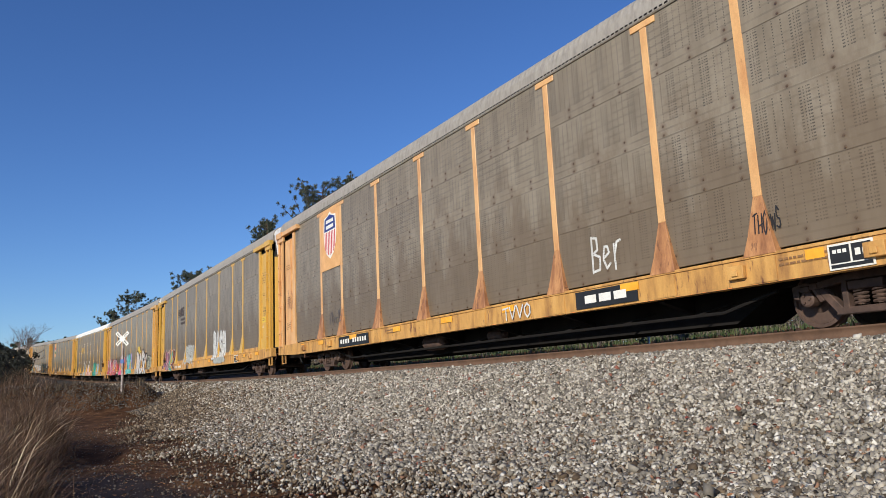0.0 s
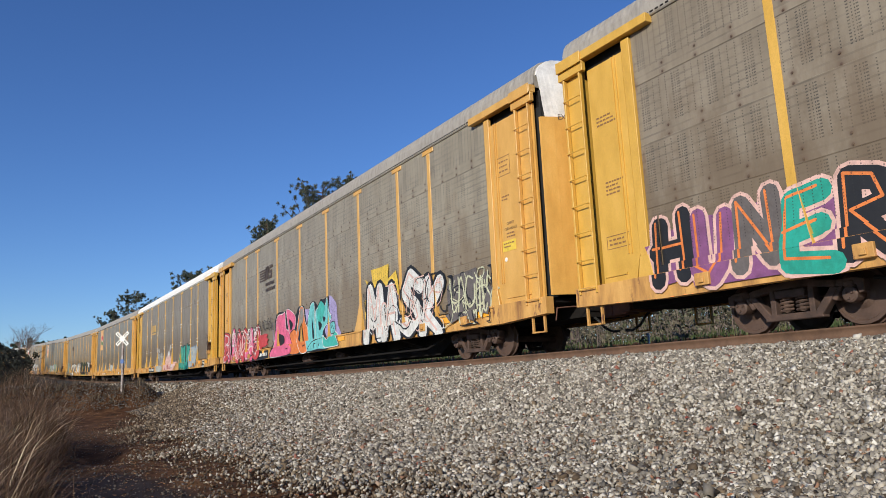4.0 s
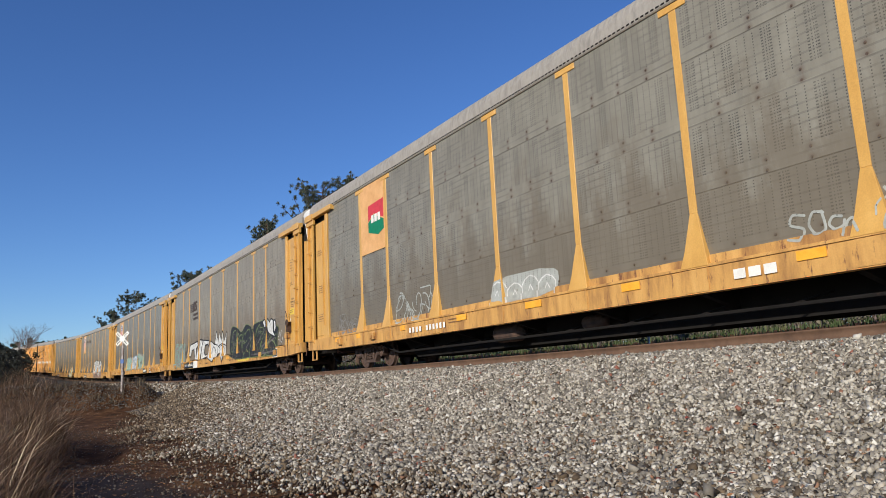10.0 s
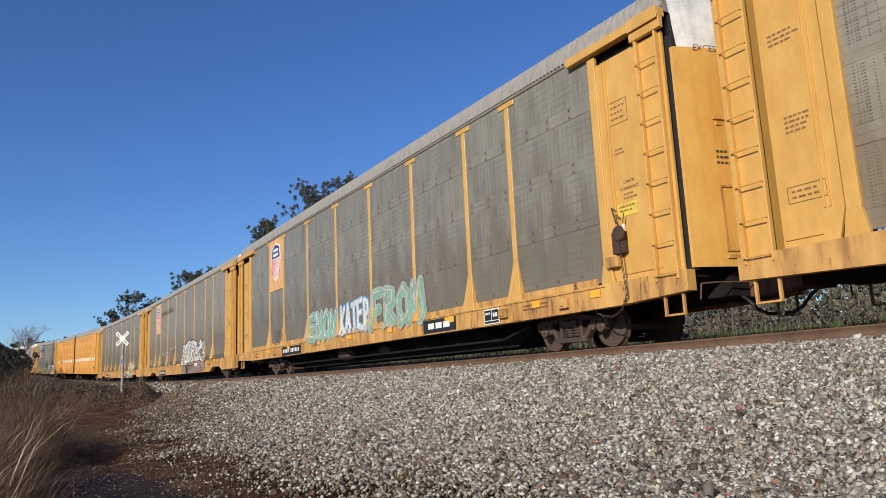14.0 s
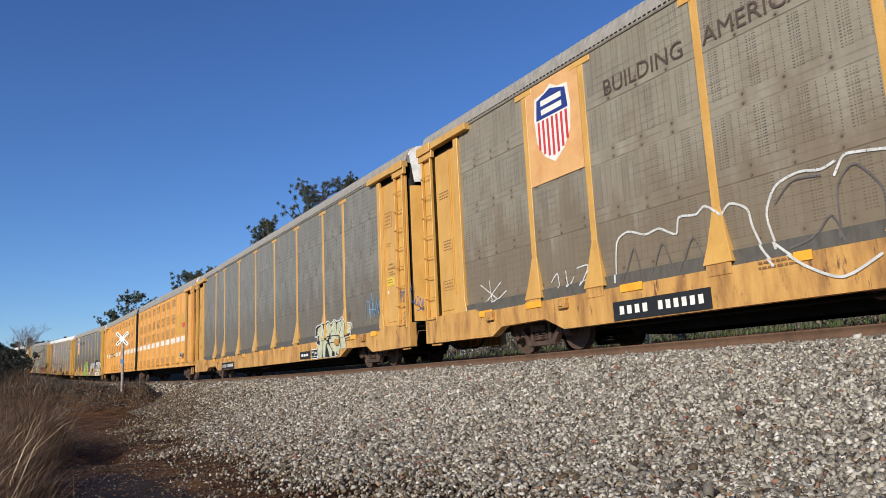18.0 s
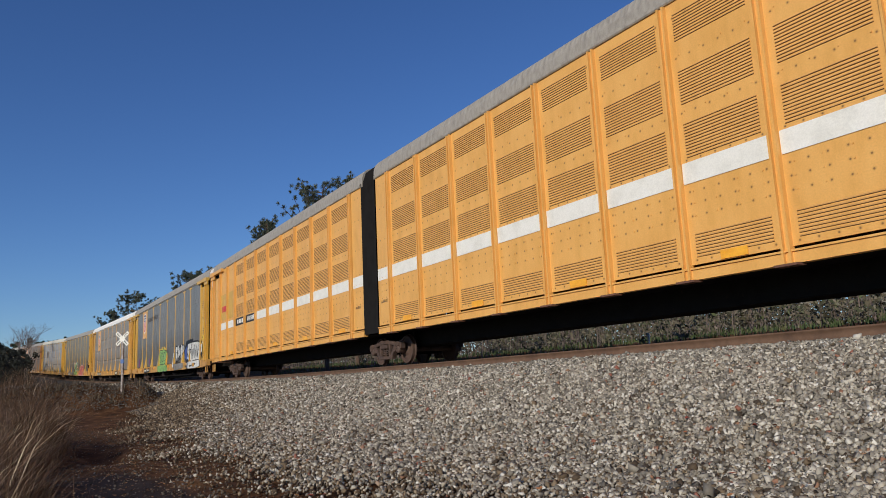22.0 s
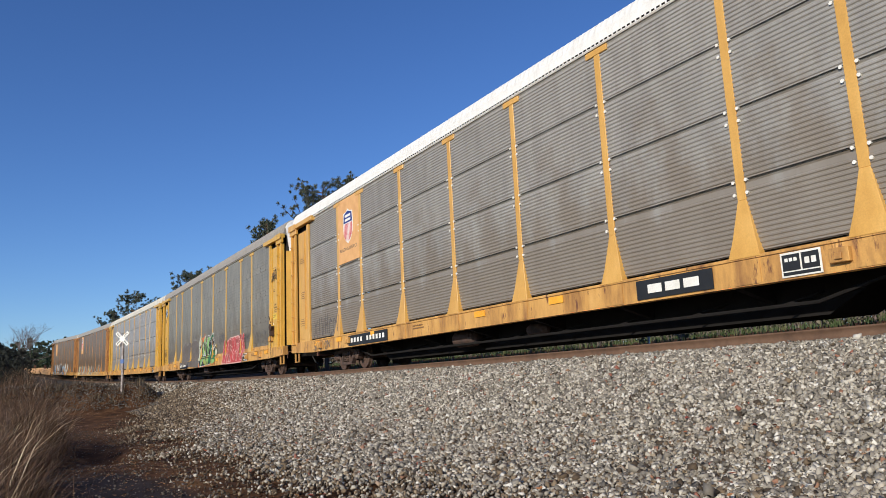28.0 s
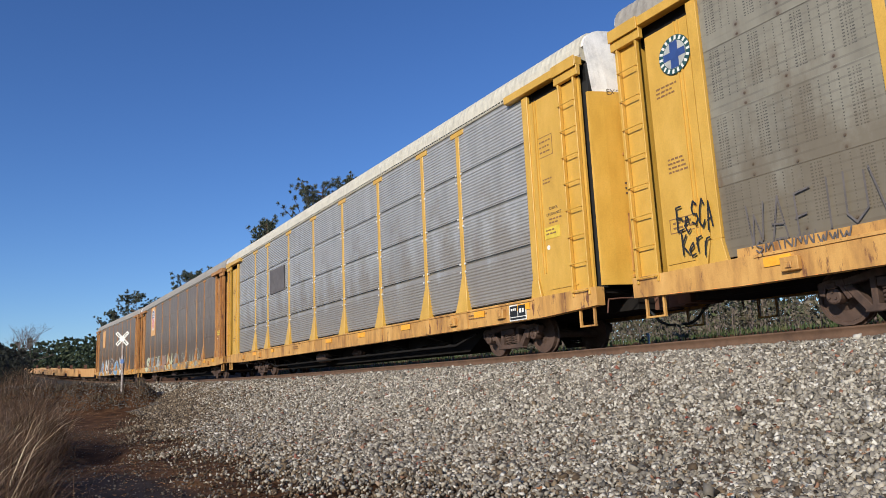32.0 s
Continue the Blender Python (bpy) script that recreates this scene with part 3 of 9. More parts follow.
def spring_mesh(x=0.0):
    """One coil spring: a round bar wound in a helix."""
    bm = bmesh.new()
    rings = []
    for k in range(41):
        a = k * math.tau / 8
        c = Vector((x + 0.095 * math.cos(a), -1.01 + 0.07 * math.sin(a), WHEEL_R - 0.16 + 0.0555 * k / 8))
        out = Vector((math.cos(a), math.sin(a), 0))
        rings.append([bm.verts.new(c + out * 0.02 * math.cos(j * math.tau / 5) + Vector((0, 0, 0.02 * math.sin(j * math.tau / 5)))) for j in range(5)])
    for r0, r1 in zip(rings, rings[1:]):
        for j in range(5):
            bm.faces.new((r0[j], r0[(j + 1) % 5], r1[(j + 1) % 5], r1[j]))
    return fixed(bm)


def bolster_mesh():
    bm = bmesh.new()
    box(bm, -0.24, 0.24, -1.13, 1.13, WHEEL_R + 0.06, WHEEL_R + 0.18)
    box(bm, -0.18, 0.18, -0.5, 0.5, WHEEL_R + 0.18, WHEEL_R + 0.34)
    return bevelled(bm, 0.012)


def brake_beam_mesh():
    bm = bmesh.new()
    tube(bm, (0.42, -0.75, 0.34), (0.42, 0.75, 0.34), 0.04, 7)
    for y in (-0.74, 0.74):
        box(bm, 0.43, 0.50, y - 0.05, y + 0.05, 0.22, 0.52)
    return fixed(bm)


WHEELSETS = []
STRIPPED = set()   # cars with a yellow kick strip over the sill
FLIP = Matrix.Rotation(math.pi, 4, "Z")
MIRROR = Matrix.Scale(-1, 4, (0, 1, 0))
BACK = {-1: pose(-0.27, 0, 0), 1: pose(-0.33, 0, 0)}   # the rack sits a little behind the middle of its car


def add_truck(car, x):
    """A two-axle freight truck with its own parts."""
    tr = part("truck", shared("bolster", bolster_mesh), TRUCKM, car, "rusty brown cast steel freight truck", pose(x, 0, 0))
    for m in (Matrix.Identity(4), FLIP):
        part("side_frame", shared("side_frame", side_frame_mesh), TRUCKM, tr, at=m)
        for sx in (-0.13, 0.13):
            part("spring", shared(("spring", sx), lambda: spring_mesh(sx)), TRUCKM, tr, at=m)
    for m in (Matrix.Identity(4), FLIP):
        part("brake_beam", shared("brake_beam", brake_beam_mesh), DARKM, tr, at=m)
    for ax in (-0.89, 0.89):
        w = part("wheelset", shared("wheelset", wheelset_mesh), WHEELM, tr, "rusty steel wheels with a worn bright rim", pose(ax, 0, WHEEL_R))
        WHEELSETS.append((w, ax))
    return tr


def add_ladder(car, m, mat):
    """A ladder on a corner, its stile and rungs parts of it."""
    ld = part("ladder", shared("stile", rail_bar_mesh), mat, car, at=m @ pose(-0.25, 0, 0))
    part("stile", shared("stile", rail_bar_mesh), mat, ld, at=pose(0.47, 0, 0))
    for i in range(8):
        part("rung", shared("rung", rung_mesh), mat, ld, at=pose(0.235, -0.05, 1.09 + i * 0.545))


def plate(name, car, mat, x0, x1, z0, z1, y=-1.605, label="", thick=0.006):
    """A flat painted or bolted plate on the near side."""
    bm = bmesh.new()
    box(bm, x0, x1, y - thick, y + 0.002, z0, z1)
    return part(name, fixed(bm), mat, car, label)


def autorack(label, yel, sheet, roof, cap, ribbed=False, kink=False, foot=None, strip=False, group="autorack train cars"):
    """A covered auto carrier: flat car below, rack with sheets, posts, roof and end doors above."""
    car = thing("autorack_car", label, "rail car", group)
    if strip:
        STRIPPED.add(car.name)
    part("underframe", shared("centre_sill", centre_sill_mesh), DARKM, car, "grimy black centre sill")
    for x in (-6.5, -3.9, -1.3, 1.3, 3.9, 6.5):
        part("crossbearer", shared("crossbearer", crossbearer_mesh), DARKM, car, at=pose(x, 0, 0))
    part("deck", shared("deck", lambda: box_mesh(-HALF - 0.17, HALF - 0.4, -1.38, 1.38, 1.02, 1.10)), DARKM, car)
    for m in (Matrix.Identity(4), MIRROR):
        part("side_sill", shared(("side_sill", kink), lambda: sill_mesh(HALF, kink)), SILLY, car, "yellow side sill, scuffed and rust-stained", at=m)
        part("eave_rail", shared("eave_rail", eave_mesh), roof, car, at=m)
        for x in POSTS:
            post = part("post", shared("post", post_mesh), yel, car, at=m @ pose(x, 0, 0))
            part("foot", shared("foot", foot_mesh), foot or yel, post, "rust-browned foot of a post" if foot else "")
        for x in (EDGE_LO - 0.09, EDGE_HI + 0.09):
            part("end_post", shared("end_post", end_post_mesh), yel, car, at=m @ pose(x, 0, 0))
        for a, b in BAYS:
            w = round(b - a, 2)
            for r, (lo, hi) in enumerate(ROWS):
                if ribbed:
                    me = shared(("side_sheet", "rib", w, r), lambda: ribbed_mesh(w, lo, hi))
                else:
                    me = shared(("side_sheet", w, r), lambda: sheet_mesh(w, lo, hi, 1 + r % 2))
                part("side_sheet", me, sheet, car, at=m @ pose((a + b) / 2, 0, 0))
        if kink:
            for a, b in BAYS:
                w = round(b - a, 2)
                part("skirt", shared(("skirt", w), lambda: box_mesh(-w / 2 + 0.02, w / 2 - 0.02, -1.548, -1.50, 1.035, 1.27)), SKIRT, car, at=m @ pose((a + b) / 2, 0, 0))
        if strip:
            for a, b in BAYS:
                w = round(b - a, 2)
                part("kick_strip", shared(("kick_strip", w), lambda: box_mesh(-w / 2 + 0.25, w / 2 - 0.25, -1.548, -1.49, 1.128, 1.27)), SILLY, car, at=m @ pose((a + b) / 2, 0, 0))
        if ribbed:
            for x in POSTS:
                if m is MIRROR:
                    continue
                add_clips(car, x, [ROWS[r][0] for r in (1, 2, 3)])
        for sign in (-1, 1):
            m2 = m @ BACK[sign]
            part("end_wall", shared(("end_wall", sign), lambda: end_wall_mesh(sign)), yel, car, at=m2)
            part("header", shared(("header", sign), lambda: header_mesh(sign)), yel, car, at=m2)
            part("recess", shared(("recess", sign), lambda: recess_mesh(sign)), DARKM, car, at=m2)
            add_ladder(car, m2 @ pose((HALF - 0.40) * sign, -SIDE - 0.04, 0), yel)
            part("sill_step", shared("sill_step", step_mesh), SILLY, car, at=m2 @ pose(13.45 * sign, -1.5, 0))
    part("corner_wall", shared("corner_wall", corner_mesh), yel, car, at=BACK[-1])
    part("slot_lining", shared("slot_lining", lining_mesh), HOSE_SHADE, car, at=BACK[-1])
    tagged(part("perforated_strip", shared("eave_slots", eave_slots_mesh), DARKM, car), kind="stuff")
    # A solid near-black strip paints the shade under the eave.
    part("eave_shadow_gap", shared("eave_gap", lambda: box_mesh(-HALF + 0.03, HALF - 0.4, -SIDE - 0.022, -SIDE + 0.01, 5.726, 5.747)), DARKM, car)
    low = Matrix.Translation((0, 0, 5.72)) @ Matrix.Scale(0.82 if kink else 1.0, 4, (0, 0, 1)) @ Matrix.Translation((0, 0, -5.72))
    part("roof", shared("roof", lambda: roof_mesh(-HALF - 0.22, HALF - 0.38)), roof, car, at=low)
    for sign in (-1, 1):
        part("end_cap", shared(("end_cap", sign), lambda: end_cap_mesh(sign)), cap, car, "white painted end top", BACK[sign] @ low)
        for leaf in (-1, 1):
            part("end_door", shared(("end_door", sign, leaf), lambda: door_mesh(sign, leaf)), yel, car, "yellow curved end door, closed", BACK[sign])
        for leaf in (-1, 1):
            part("corner_seal", shared(("corner_seal", sign, leaf), lambda: shade_jamb_mesh(sign, leaf)), HOSE_SHADE, car, at=BACK[sign])
        part("bulkhead", shared(("bulkhead", sign), lambda: interior_shade_mesh(sign)), HOSE_SHADE, car, at=BACK[sign])
        part("coupler", shared(("coupler", sign), lambda: coupler_mesh(sign)), RUSTM, car, "rusty knuckle coupler", BACK[sign])
        part("air_hose", shared(("air_hose", sign), lambda: hose_mesh(sign)), HOSE_SHADE, car, at=BACK[sign])
        part("cut_lever", shared(("cut_lever", sign), lambda: lever_mesh(sign)), RUSTM, car, at=BACK[sign])
        add_truck(car, TRUCK_X * sign)
    part("reservoir", shared("reservoir", tank_mesh), TRUCKM, car, at=pose(-2.2, -0.95, 0.52))
    part("brake_cylinder", shared("brake_cylinder", lambda: tank_mesh(0.6, 0.15)), TRUCKM, car, at=pose(0.6, -0.8, 0.52))
    part("rigging", shared("rigging", truss_mesh), DARKM, car)
    return car


def box_mesh(*a):
    bm = bmesh.new()
    box(bm, *a)
    return fixed(bm)


def eave_mesh():
    bm = bmesh.new()
    prism(bm, [(-SIDE - 0.05, 5.747), (-SIDE - 0.05, 5.805), (-SIDE + 0.02, 5.836), (-SIDE + 0.02, 5.721), (-SIDE - 0.03, 5.721)], "x", -HALF - 0.22, HALF - 0.38)
    return fixed(bm)


def shade_jamb_mesh(sign, s):
    """A jamb between a corner of the body and the end doors, black to paint the gap's shade."""
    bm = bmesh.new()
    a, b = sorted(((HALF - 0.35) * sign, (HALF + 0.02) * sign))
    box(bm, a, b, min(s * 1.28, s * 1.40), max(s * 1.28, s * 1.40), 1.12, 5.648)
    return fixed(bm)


def interior_shade_mesh(sign):
    """A black sheet seen past the end doors, standing in for the shade inside."""
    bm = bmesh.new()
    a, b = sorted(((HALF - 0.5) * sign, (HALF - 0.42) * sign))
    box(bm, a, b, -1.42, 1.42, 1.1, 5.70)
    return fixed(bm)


# ---------------------------------------------------------------- lettering and spray paint
def text_mesh(body, size):
    cu = bpy.data.curves.new("lettering", "FONT")
    cu.body, cu.size, cu.align_x, cu.align_y = body, size, "CENTER", "CENTER"
    cu.extrude, cu.resolution_u = 0.001, 3
    tmp = new("lettering", cu)
    bpy.context.view_layer.update()
    me = bpy.data.meshes.new_from_object(tmp.evaluated_get(bpy.context.evaluated_depsgraph_get()))
    bpy.data.objects.remove(tmp)
    bpy.data.curves.remove(cu)
    return me


WORDS = {w: text_mesh(w, s) for w, s in (("BUILDING", 0.44), ("AMERICA", 0.44), ("BUILDING AMERICA", 0.16), ("EXCESS", 0.17), ("HEIGHT", 0.17), ("CAR", 0.17), ("QUALITY", 0.19), ("AUTO RACK", 0.19),
                                         ("CHECK", 0.085), ("CLEARANCE", 0.085), ("A-UNIT", 0.13), ("LG.LMT 80000", 0.12))}
UPRIGHT = Matrix.Rotation(radians(90), 4, "X")


def word(car, body, mat, x, z, y=-1.522, tilt=0.0, name="lettering"):
    return part(name, WORDS[body], mat, car, at=pose(x, y, z) @ Matrix.Rotation(radians(-tilt), 4, "Y") @ UPRIGHT)


def depth_at(x, z, ribbed):
    if z < 1.121:
        return -1.628
    for p in POSTS:
        if abs(x - p) < 0.0775:
            return -1.5205
    if abs(x) > 11.9:
        return -1.556
    return -1.520 if ribbed else -1.5075


COATS = {}   # coats of paint already on each car


def spray(car, polys, mat, layer=0, label="", name="graffiti"):
    """Flat paint on the near side of a car: outlines in (x, z), folded over posts and sill."""
    bm = bmesh.new()
    layer = COATS[car.name] = COATS.get(car.name, 0) + 1
    for i, poly in enumerate(polys):
        vs = [bm.verts.new((x, -(i % 31) * 0.00002, max(z, 0.43 if "kinked" in car["label"] and abs(x) < 8.4 else 0.66))) for x, z in poly]
        try:
            bm.faces.new(vs)
        except ValueError:
            pass
    xs = [v.co.x for v in bm.verts]
    skirted = "kinked" in car["label"] or car.name in STRIPPED   # a strip stands out over the sill
    kerb = 1.121 if car.name in STRIPPED else 1.035
    cuts = [(Vector((p + e, 0, 0)), Vector((1, 0, 0))) for p in (*POSTS, -11.9, 11.9) for e in ((-0.0775, 0.0775) if abs(p) < 11 else (0,)) if min(xs) < p + e < max(xs)]
    cuts += [(Vector((p + e, 0, 0)), Vector((1, 0, 0))) for p in POSTS for e in (-0.20, 0.20) if min(xs) < p + e < max(xs)]
    cuts += [(Vector((0, 0, z)), Vector((0, 0, 1))) for z in ((kerb, 1.27, 1.40, 1.7, 2.0) if skirted else (1.121, 1.40, 1.7, 2.0))]
    lows = [v.co.z for v in bm.verts]
    for p in POSTS:   # along the sloping edges of the posts' feet
        for e in (-1, 1):
            for (w0, z0), (w1, z1) in (((0.28, 1.10), (0.20, 1.40)), ((0.20, 1.40), (0.0775, 2.0))):
                if min(xs) < p + 0.28 and max(xs) > p - 0.28 and min(lows) < z1 and max(lows) > z0:
                    cuts.append((Vector((p + e * w0, 0, z0)), Vector((z1 - z0, 0, -e * (w1 - w0))).normalized()))
    for co, no in cuts:
        bmesh.ops.bisect_plane(bm, geom=bm.verts[:] + bm.edges[:] + bm.faces[:], plane_co=co, plane_no=no)
        bmesh.ops.split_edges(bm, edges=[e for e in bm.edges if all(abs((v.co - co).dot(no)) < 1e-5 for v in e.verts)])
    for f in bm.faces:
        c = f.calc_center_median()
        d = depth_at(c.x, c.z, "ribbed" in car["label"])
        if skirted and c.z < 1.27:
            d = -1.5515 if c.z > kerb else (-1.616 if kerb < 1.1 else -1.628)
        near = min(POSTS, key=lambda p: abs(p - c.x))
        foot = 1.121 < c.z < 2.0 and abs(c.x - near) < float(np.interp(c.z, [1.1, 1.40, 2.0], [0.28, 0.20, 0.0775]))
        for v in f.verts:
            if foot:
                d = float(np.interp(v.co.z, [1.10, 1.40, 2.0], [-1.638, -1.588, -1.5205]))
            v.co.y = d - 0.0007 * layer + (v.co.y if v.co.y > -0.01 else 0.0)
    bmesh.ops.recalc_face_normals(bm, faces=bm.faces)
    return tagged(part(name, bm, mat, car, label), label, kind="stuff")


LETTERS = {
    "A": [[(0, 0), (0.45, 1), (0.9, 0)], [(0.2, 0.38), (0.72, 0.38)]],
    "B": [[(0.1, 0), (0.1, 1), (0.7, 0.9), (0.72, 0.62), (0.15, 0.52), (0.85, 0.4), (0.82, 0.08), (0.1, 0)]],
    "C": [[(0.9, 0.82), (0.55, 1), (0.12, 0.75), (0.1, 0.25), (0.5, 0), (0.9, 0.18)]],
    "E": [[(0.85, 1), (0.1, 0.95), (0.1, 0.05), (0.9, 0)], [(0.12, 0.5), (0.7, 0.52)]],
    "H": [[(0.1, 0), (0.12, 1)], [(0.85, 0), (0.82, 1)], [(0.1, 0.5), (0.85, 0.52)]],
    "I": [[(0.45, 0), (0.5, 1)]],
    "K": [[(0.1, 0), (0.12, 1)], [(0.85, 1), (0.15, 0.45), (0.9, 0)]],
    "L": [[(0.12, 1), (0.1, 0.05), (0.85, 0)]],
    "M": [[(0, 0), (0.15, 1), (0.48, 0.35), (0.8, 1), (0.95, 0)]],
    "N": [[(0.08, 0), (0.1, 1), (0.82, 0.05), (0.85, 1)]],
    "O": [[(0.5, 1), (0.1, 0.75), (0.1, 0.25), (0.5, 0), (0.88, 0.25), (0.88, 0.75), (0.5, 1)]],
    "P": [[(0.1, 0), (0.1, 1), (0.75, 0.9), (0.78, 0.55), (0.12, 0.45)]],
    "R": [[(0.1, 0), (0.1, 1), (0.75, 0.9), (0.78, 0.58), (0.15, 0.48), (0.88, 0)]],
    "S": [[(0.88, 0.85), (0.5, 1), (0.12, 0.78), (0.25, 0.55), (0.75, 0.45), (0.88, 0.2), (0.5, 0), (0.08, 0.14)]],
    "T": [[(0, 0.95), (0.95, 1)], [(0.5, 0), (0.48, 0.97)]],
    "U": [[(0.08, 1), (0.1, 0.2), (0.45, 0), (0.82, 0.2), (0.88, 1)]],
    "V": [[(0, 1), (0.42, 0), (0.95, 1)]],
    "X": [[(0, 0), (0.92, 1)], [(0.05, 1), (0.9, 0)]],
    "D": [[(0.1, 0), (0.12, 1), (0.6, 0.92), (0.88, 0.5), (0.6, 0.06), (0.1, 0)]],
    "F": [[(0.12, 0), (0.1, 0.95), (0.85, 1)], [(0.12, 0.5), (0.65, 0.52)]],
    "Y": [[(0.0, 1), (0.45, 0.5), (0.92, 1)], [(0.45, 0.5), (0.42, 0)]],
    "W": [[(0, 1), (0.22, 0), (0.48, 0.7), (0.72, 0), (0.98, 1)]],
    "e": [[(0.1, 0.32), (0.7, 0.42), (0.6, 0.62), (0.2, 0.6), (0.08, 0.25), (0.4, 0), (0.8, 0.12)]],
    "r": [[(0.1, 0), (0.15, 0.62)], [(0.14, 0.4), (0.4, 0.66), (0.75, 0.68)]],
    "w": [[(0, 0.7), (0.25, 0), (0.45, 0.55), (0.68, 0), (0.92, 0.8)]],
}


def stroke(line, w):
    """Quads and round joints along a bent line of (x, z) points."""
    out = []
    for (x0, z0), (x1, z1) in zip(line, line[1:]):
        d = math.hypot(x1 - x0, z1 - z0) or 1e-6
        nx, nz = -(z1 - z0) / d * w / 2, (x1 - x0) / d * w / 2
        out.append([(x0 + nx, z0 + nz), (x0 - nx, z0 - nz), (x1 - nx, z1 - nz), (x1 + nx, z1 + nz)])
    for x, z in line:
        out.append([(x + math.cos(k * math.tau / 9) * w / 2, z + math.sin(k * math.tau / 9) * w / 2) for k in range(9)])
    return out


def lettered(body, x0, x1, z0, z1, seed=0, wob=0.05, slant=0.0):
    """Bent centre lines for a sprayed word, letter by letter."""
    rng = random.Random(seed)
    w = (x1 - x0) / len(body)
    res = []
    for i, ch in enumerate(body):
        lines = []
        lift, size = rng.uniform(-wob, wob) * (z1 - z0), rng.uniform(0.94, 1.06)
        for ln in LETTERS.get(ch, LETTERS["O"]):
            lines.append([(x0 + w * (i + 0.08 + 0.86 * (a + rng.uniform(-wob, wob))) + slant * b * (z1 - z0), z0 + lift + (z1 - z0) * size * (b + rng.uniform(-wob, wob) * 0.6)) for a, b in ln])
        res.append(lines)
    return res


def throw(car, body, x0, x1, z0, z1, fills, edge, width, rim=0.09, seed=0, wob=0.05, slant=0.0, label="", glint=None, back=None):
    """A sprayed piece: fat letters with a dark or light rim, each letter in its own colour of fills."""
    letters = lettered(body, x0, x1, z0, z1, seed, wob, slant)
    if back:
        cloud(car, x0 - 0.1, x1 + 0.1, z0 - 0.08, z0 + (z1 - z0) * 0.8, back, seed + 500, 0, 0.22, 26, label)
    if edge:
        spray(car, [q for ls in letters for ln in ls for q in stroke(ln, width + 2 * rim)], edge, 1, label)
    for k, mat in enumerate(fills):
        polys = [q for i, ls in enumerate(letters) if i % len(fills) == k for ln in ls for q in stroke(ln, width)]
        if polys:
            spray(car, polys, mat, 2, label)
    if glint:
        spray(car, [q for ls in letters for ln in ls for q in stroke([(x - width * 0.22, z + width * 0.22) for x, z in ln], width * 0.14)], glint, 3, label)


def cloud(car, x0, x1, z0, z1, mat, seed=0, layer=0, spike=0.3, n=18, label=""):
    """A ragged patch of paint behind or between letters."""
    rng = random.Random(seed)
    cx, cz, rx, rz = (x0 + x1) / 2, (z0 + z1) / 2, (x1 - x0) / 2, (z1 - z0) / 2
    pts = []
    for k in range(n):
        a = k * math.tau / n
        sx, sz = math.copysign(abs(math.cos(a)) ** 0.6, math.cos(a)), math.copysign(abs(math.sin(a)) ** 0.6, math.sin(a))
        r = 1 - rng.uniform(0, spike) * (k % 2 + 0.25)
        pts.append((cx + sx * rx * r, cz + sz * rz * r))
    spray(car, [pts], mat, layer, label)


def scribble(car, x0, x1, z0, z1, mat, seed=0, w=0.028, turns=9, label="", layer=2):
    """A fast tag: looping strokes that cannot be read."""
    rng = random.Random(seed)
    polys, x = [], x0
    step = (x1 - x0) / turns
    while x < x1:
        w0, h0, zb = step * rng.uniform(0.5, 1.6), (z1 - z0) * rng.uniform(0.35, 0.9), z0 + (z1 - z0) * rng.uniform(0.0, 0.3)
        kind, h0 = rng.randrange(4), min(h0, z1 - zb)
        if kind == 0:   # a bowl
            ln = [(x + w0 * (0.5 + 0.5 * math.cos(a)), zb + h0 * (0.5 + 0.5 * math.sin(a))) for a in (0.8, 2.0, 3.2, 4.4, 5.6, rng.uniform(6.2, 7.4))]
        elif kind == 1:   # a stem with a hook
            ln = [(x + w0 * 0.1, zb + h0), (x + w0 * 0.2, zb + h0 * 0.4), (x + w0 * 0.4, zb), (x + w0, zb + h0 * rng.uniform(0.1, 0.5))]
        elif kind == 2:   # an arch
            ln = [(x, zb), (x + w0 * 0.25, zb + h0 * 0.8), (x + w0 * 0.55, zb + h0), (x + w0 * 0.8, zb + h0 * 0.6), (x + w0, zb + h0 * 0.05)]
        else:   # an S
            ln = [(x + w0 * 0.9, zb + h0 * 0.9), (x + w0 * 0.3, zb + h0), (x + w0 * 0.1, zb + h0 * 0.65), (x + w0 * 0.8, zb + h0 * 0.4), (x + w0 * 0.6, zb), (x, zb + h0 * 0.1)]
        polys += stroke(flowing(ln, False), w)
        x += w0 * rng.uniform(0.75, 1.1)
    spray(car, polys, mat, layer, label)


def arches(car, x0, x1, z0, z1, n, mat, w=0.04, seed=0, fill=None, label=""):
    """Rounded outline letters side by side."""
    rng = random.Random(seed)
    step = (x1 - x0) / n
    polys, pads = [], []
    for i in range(n):
        cx, top = x0 + step * (i + 0.5), z1 - rng.uniform(0, 0.22) * (z1 - z0)
        ln = [(cx - step * 0.5, z0), (cx - step * 0.52, z0 + (top - z0) * 0.6), (cx - step * 0.3, top - 0.06), (cx, top), (cx + step * 0.3, top - 0.05), (cx + step * 0.5, z0 + (top - z0) * 0.62), (cx + step * 0.46, z0)]
        polys += stroke(ln, w)
        polys += stroke([(cx - step * 0.12, z0 + (top - z0) * 0.35), (cx, z0 + (top - z0) * 0.6), (cx + step * 0.14, z0 + (top - z0) * 0.33)], w * 0.8)
        pads.append(ln)
    if fill:
        spray(car, pads, fill, 1, label)
    spray(car, polys, mat, 2, label)


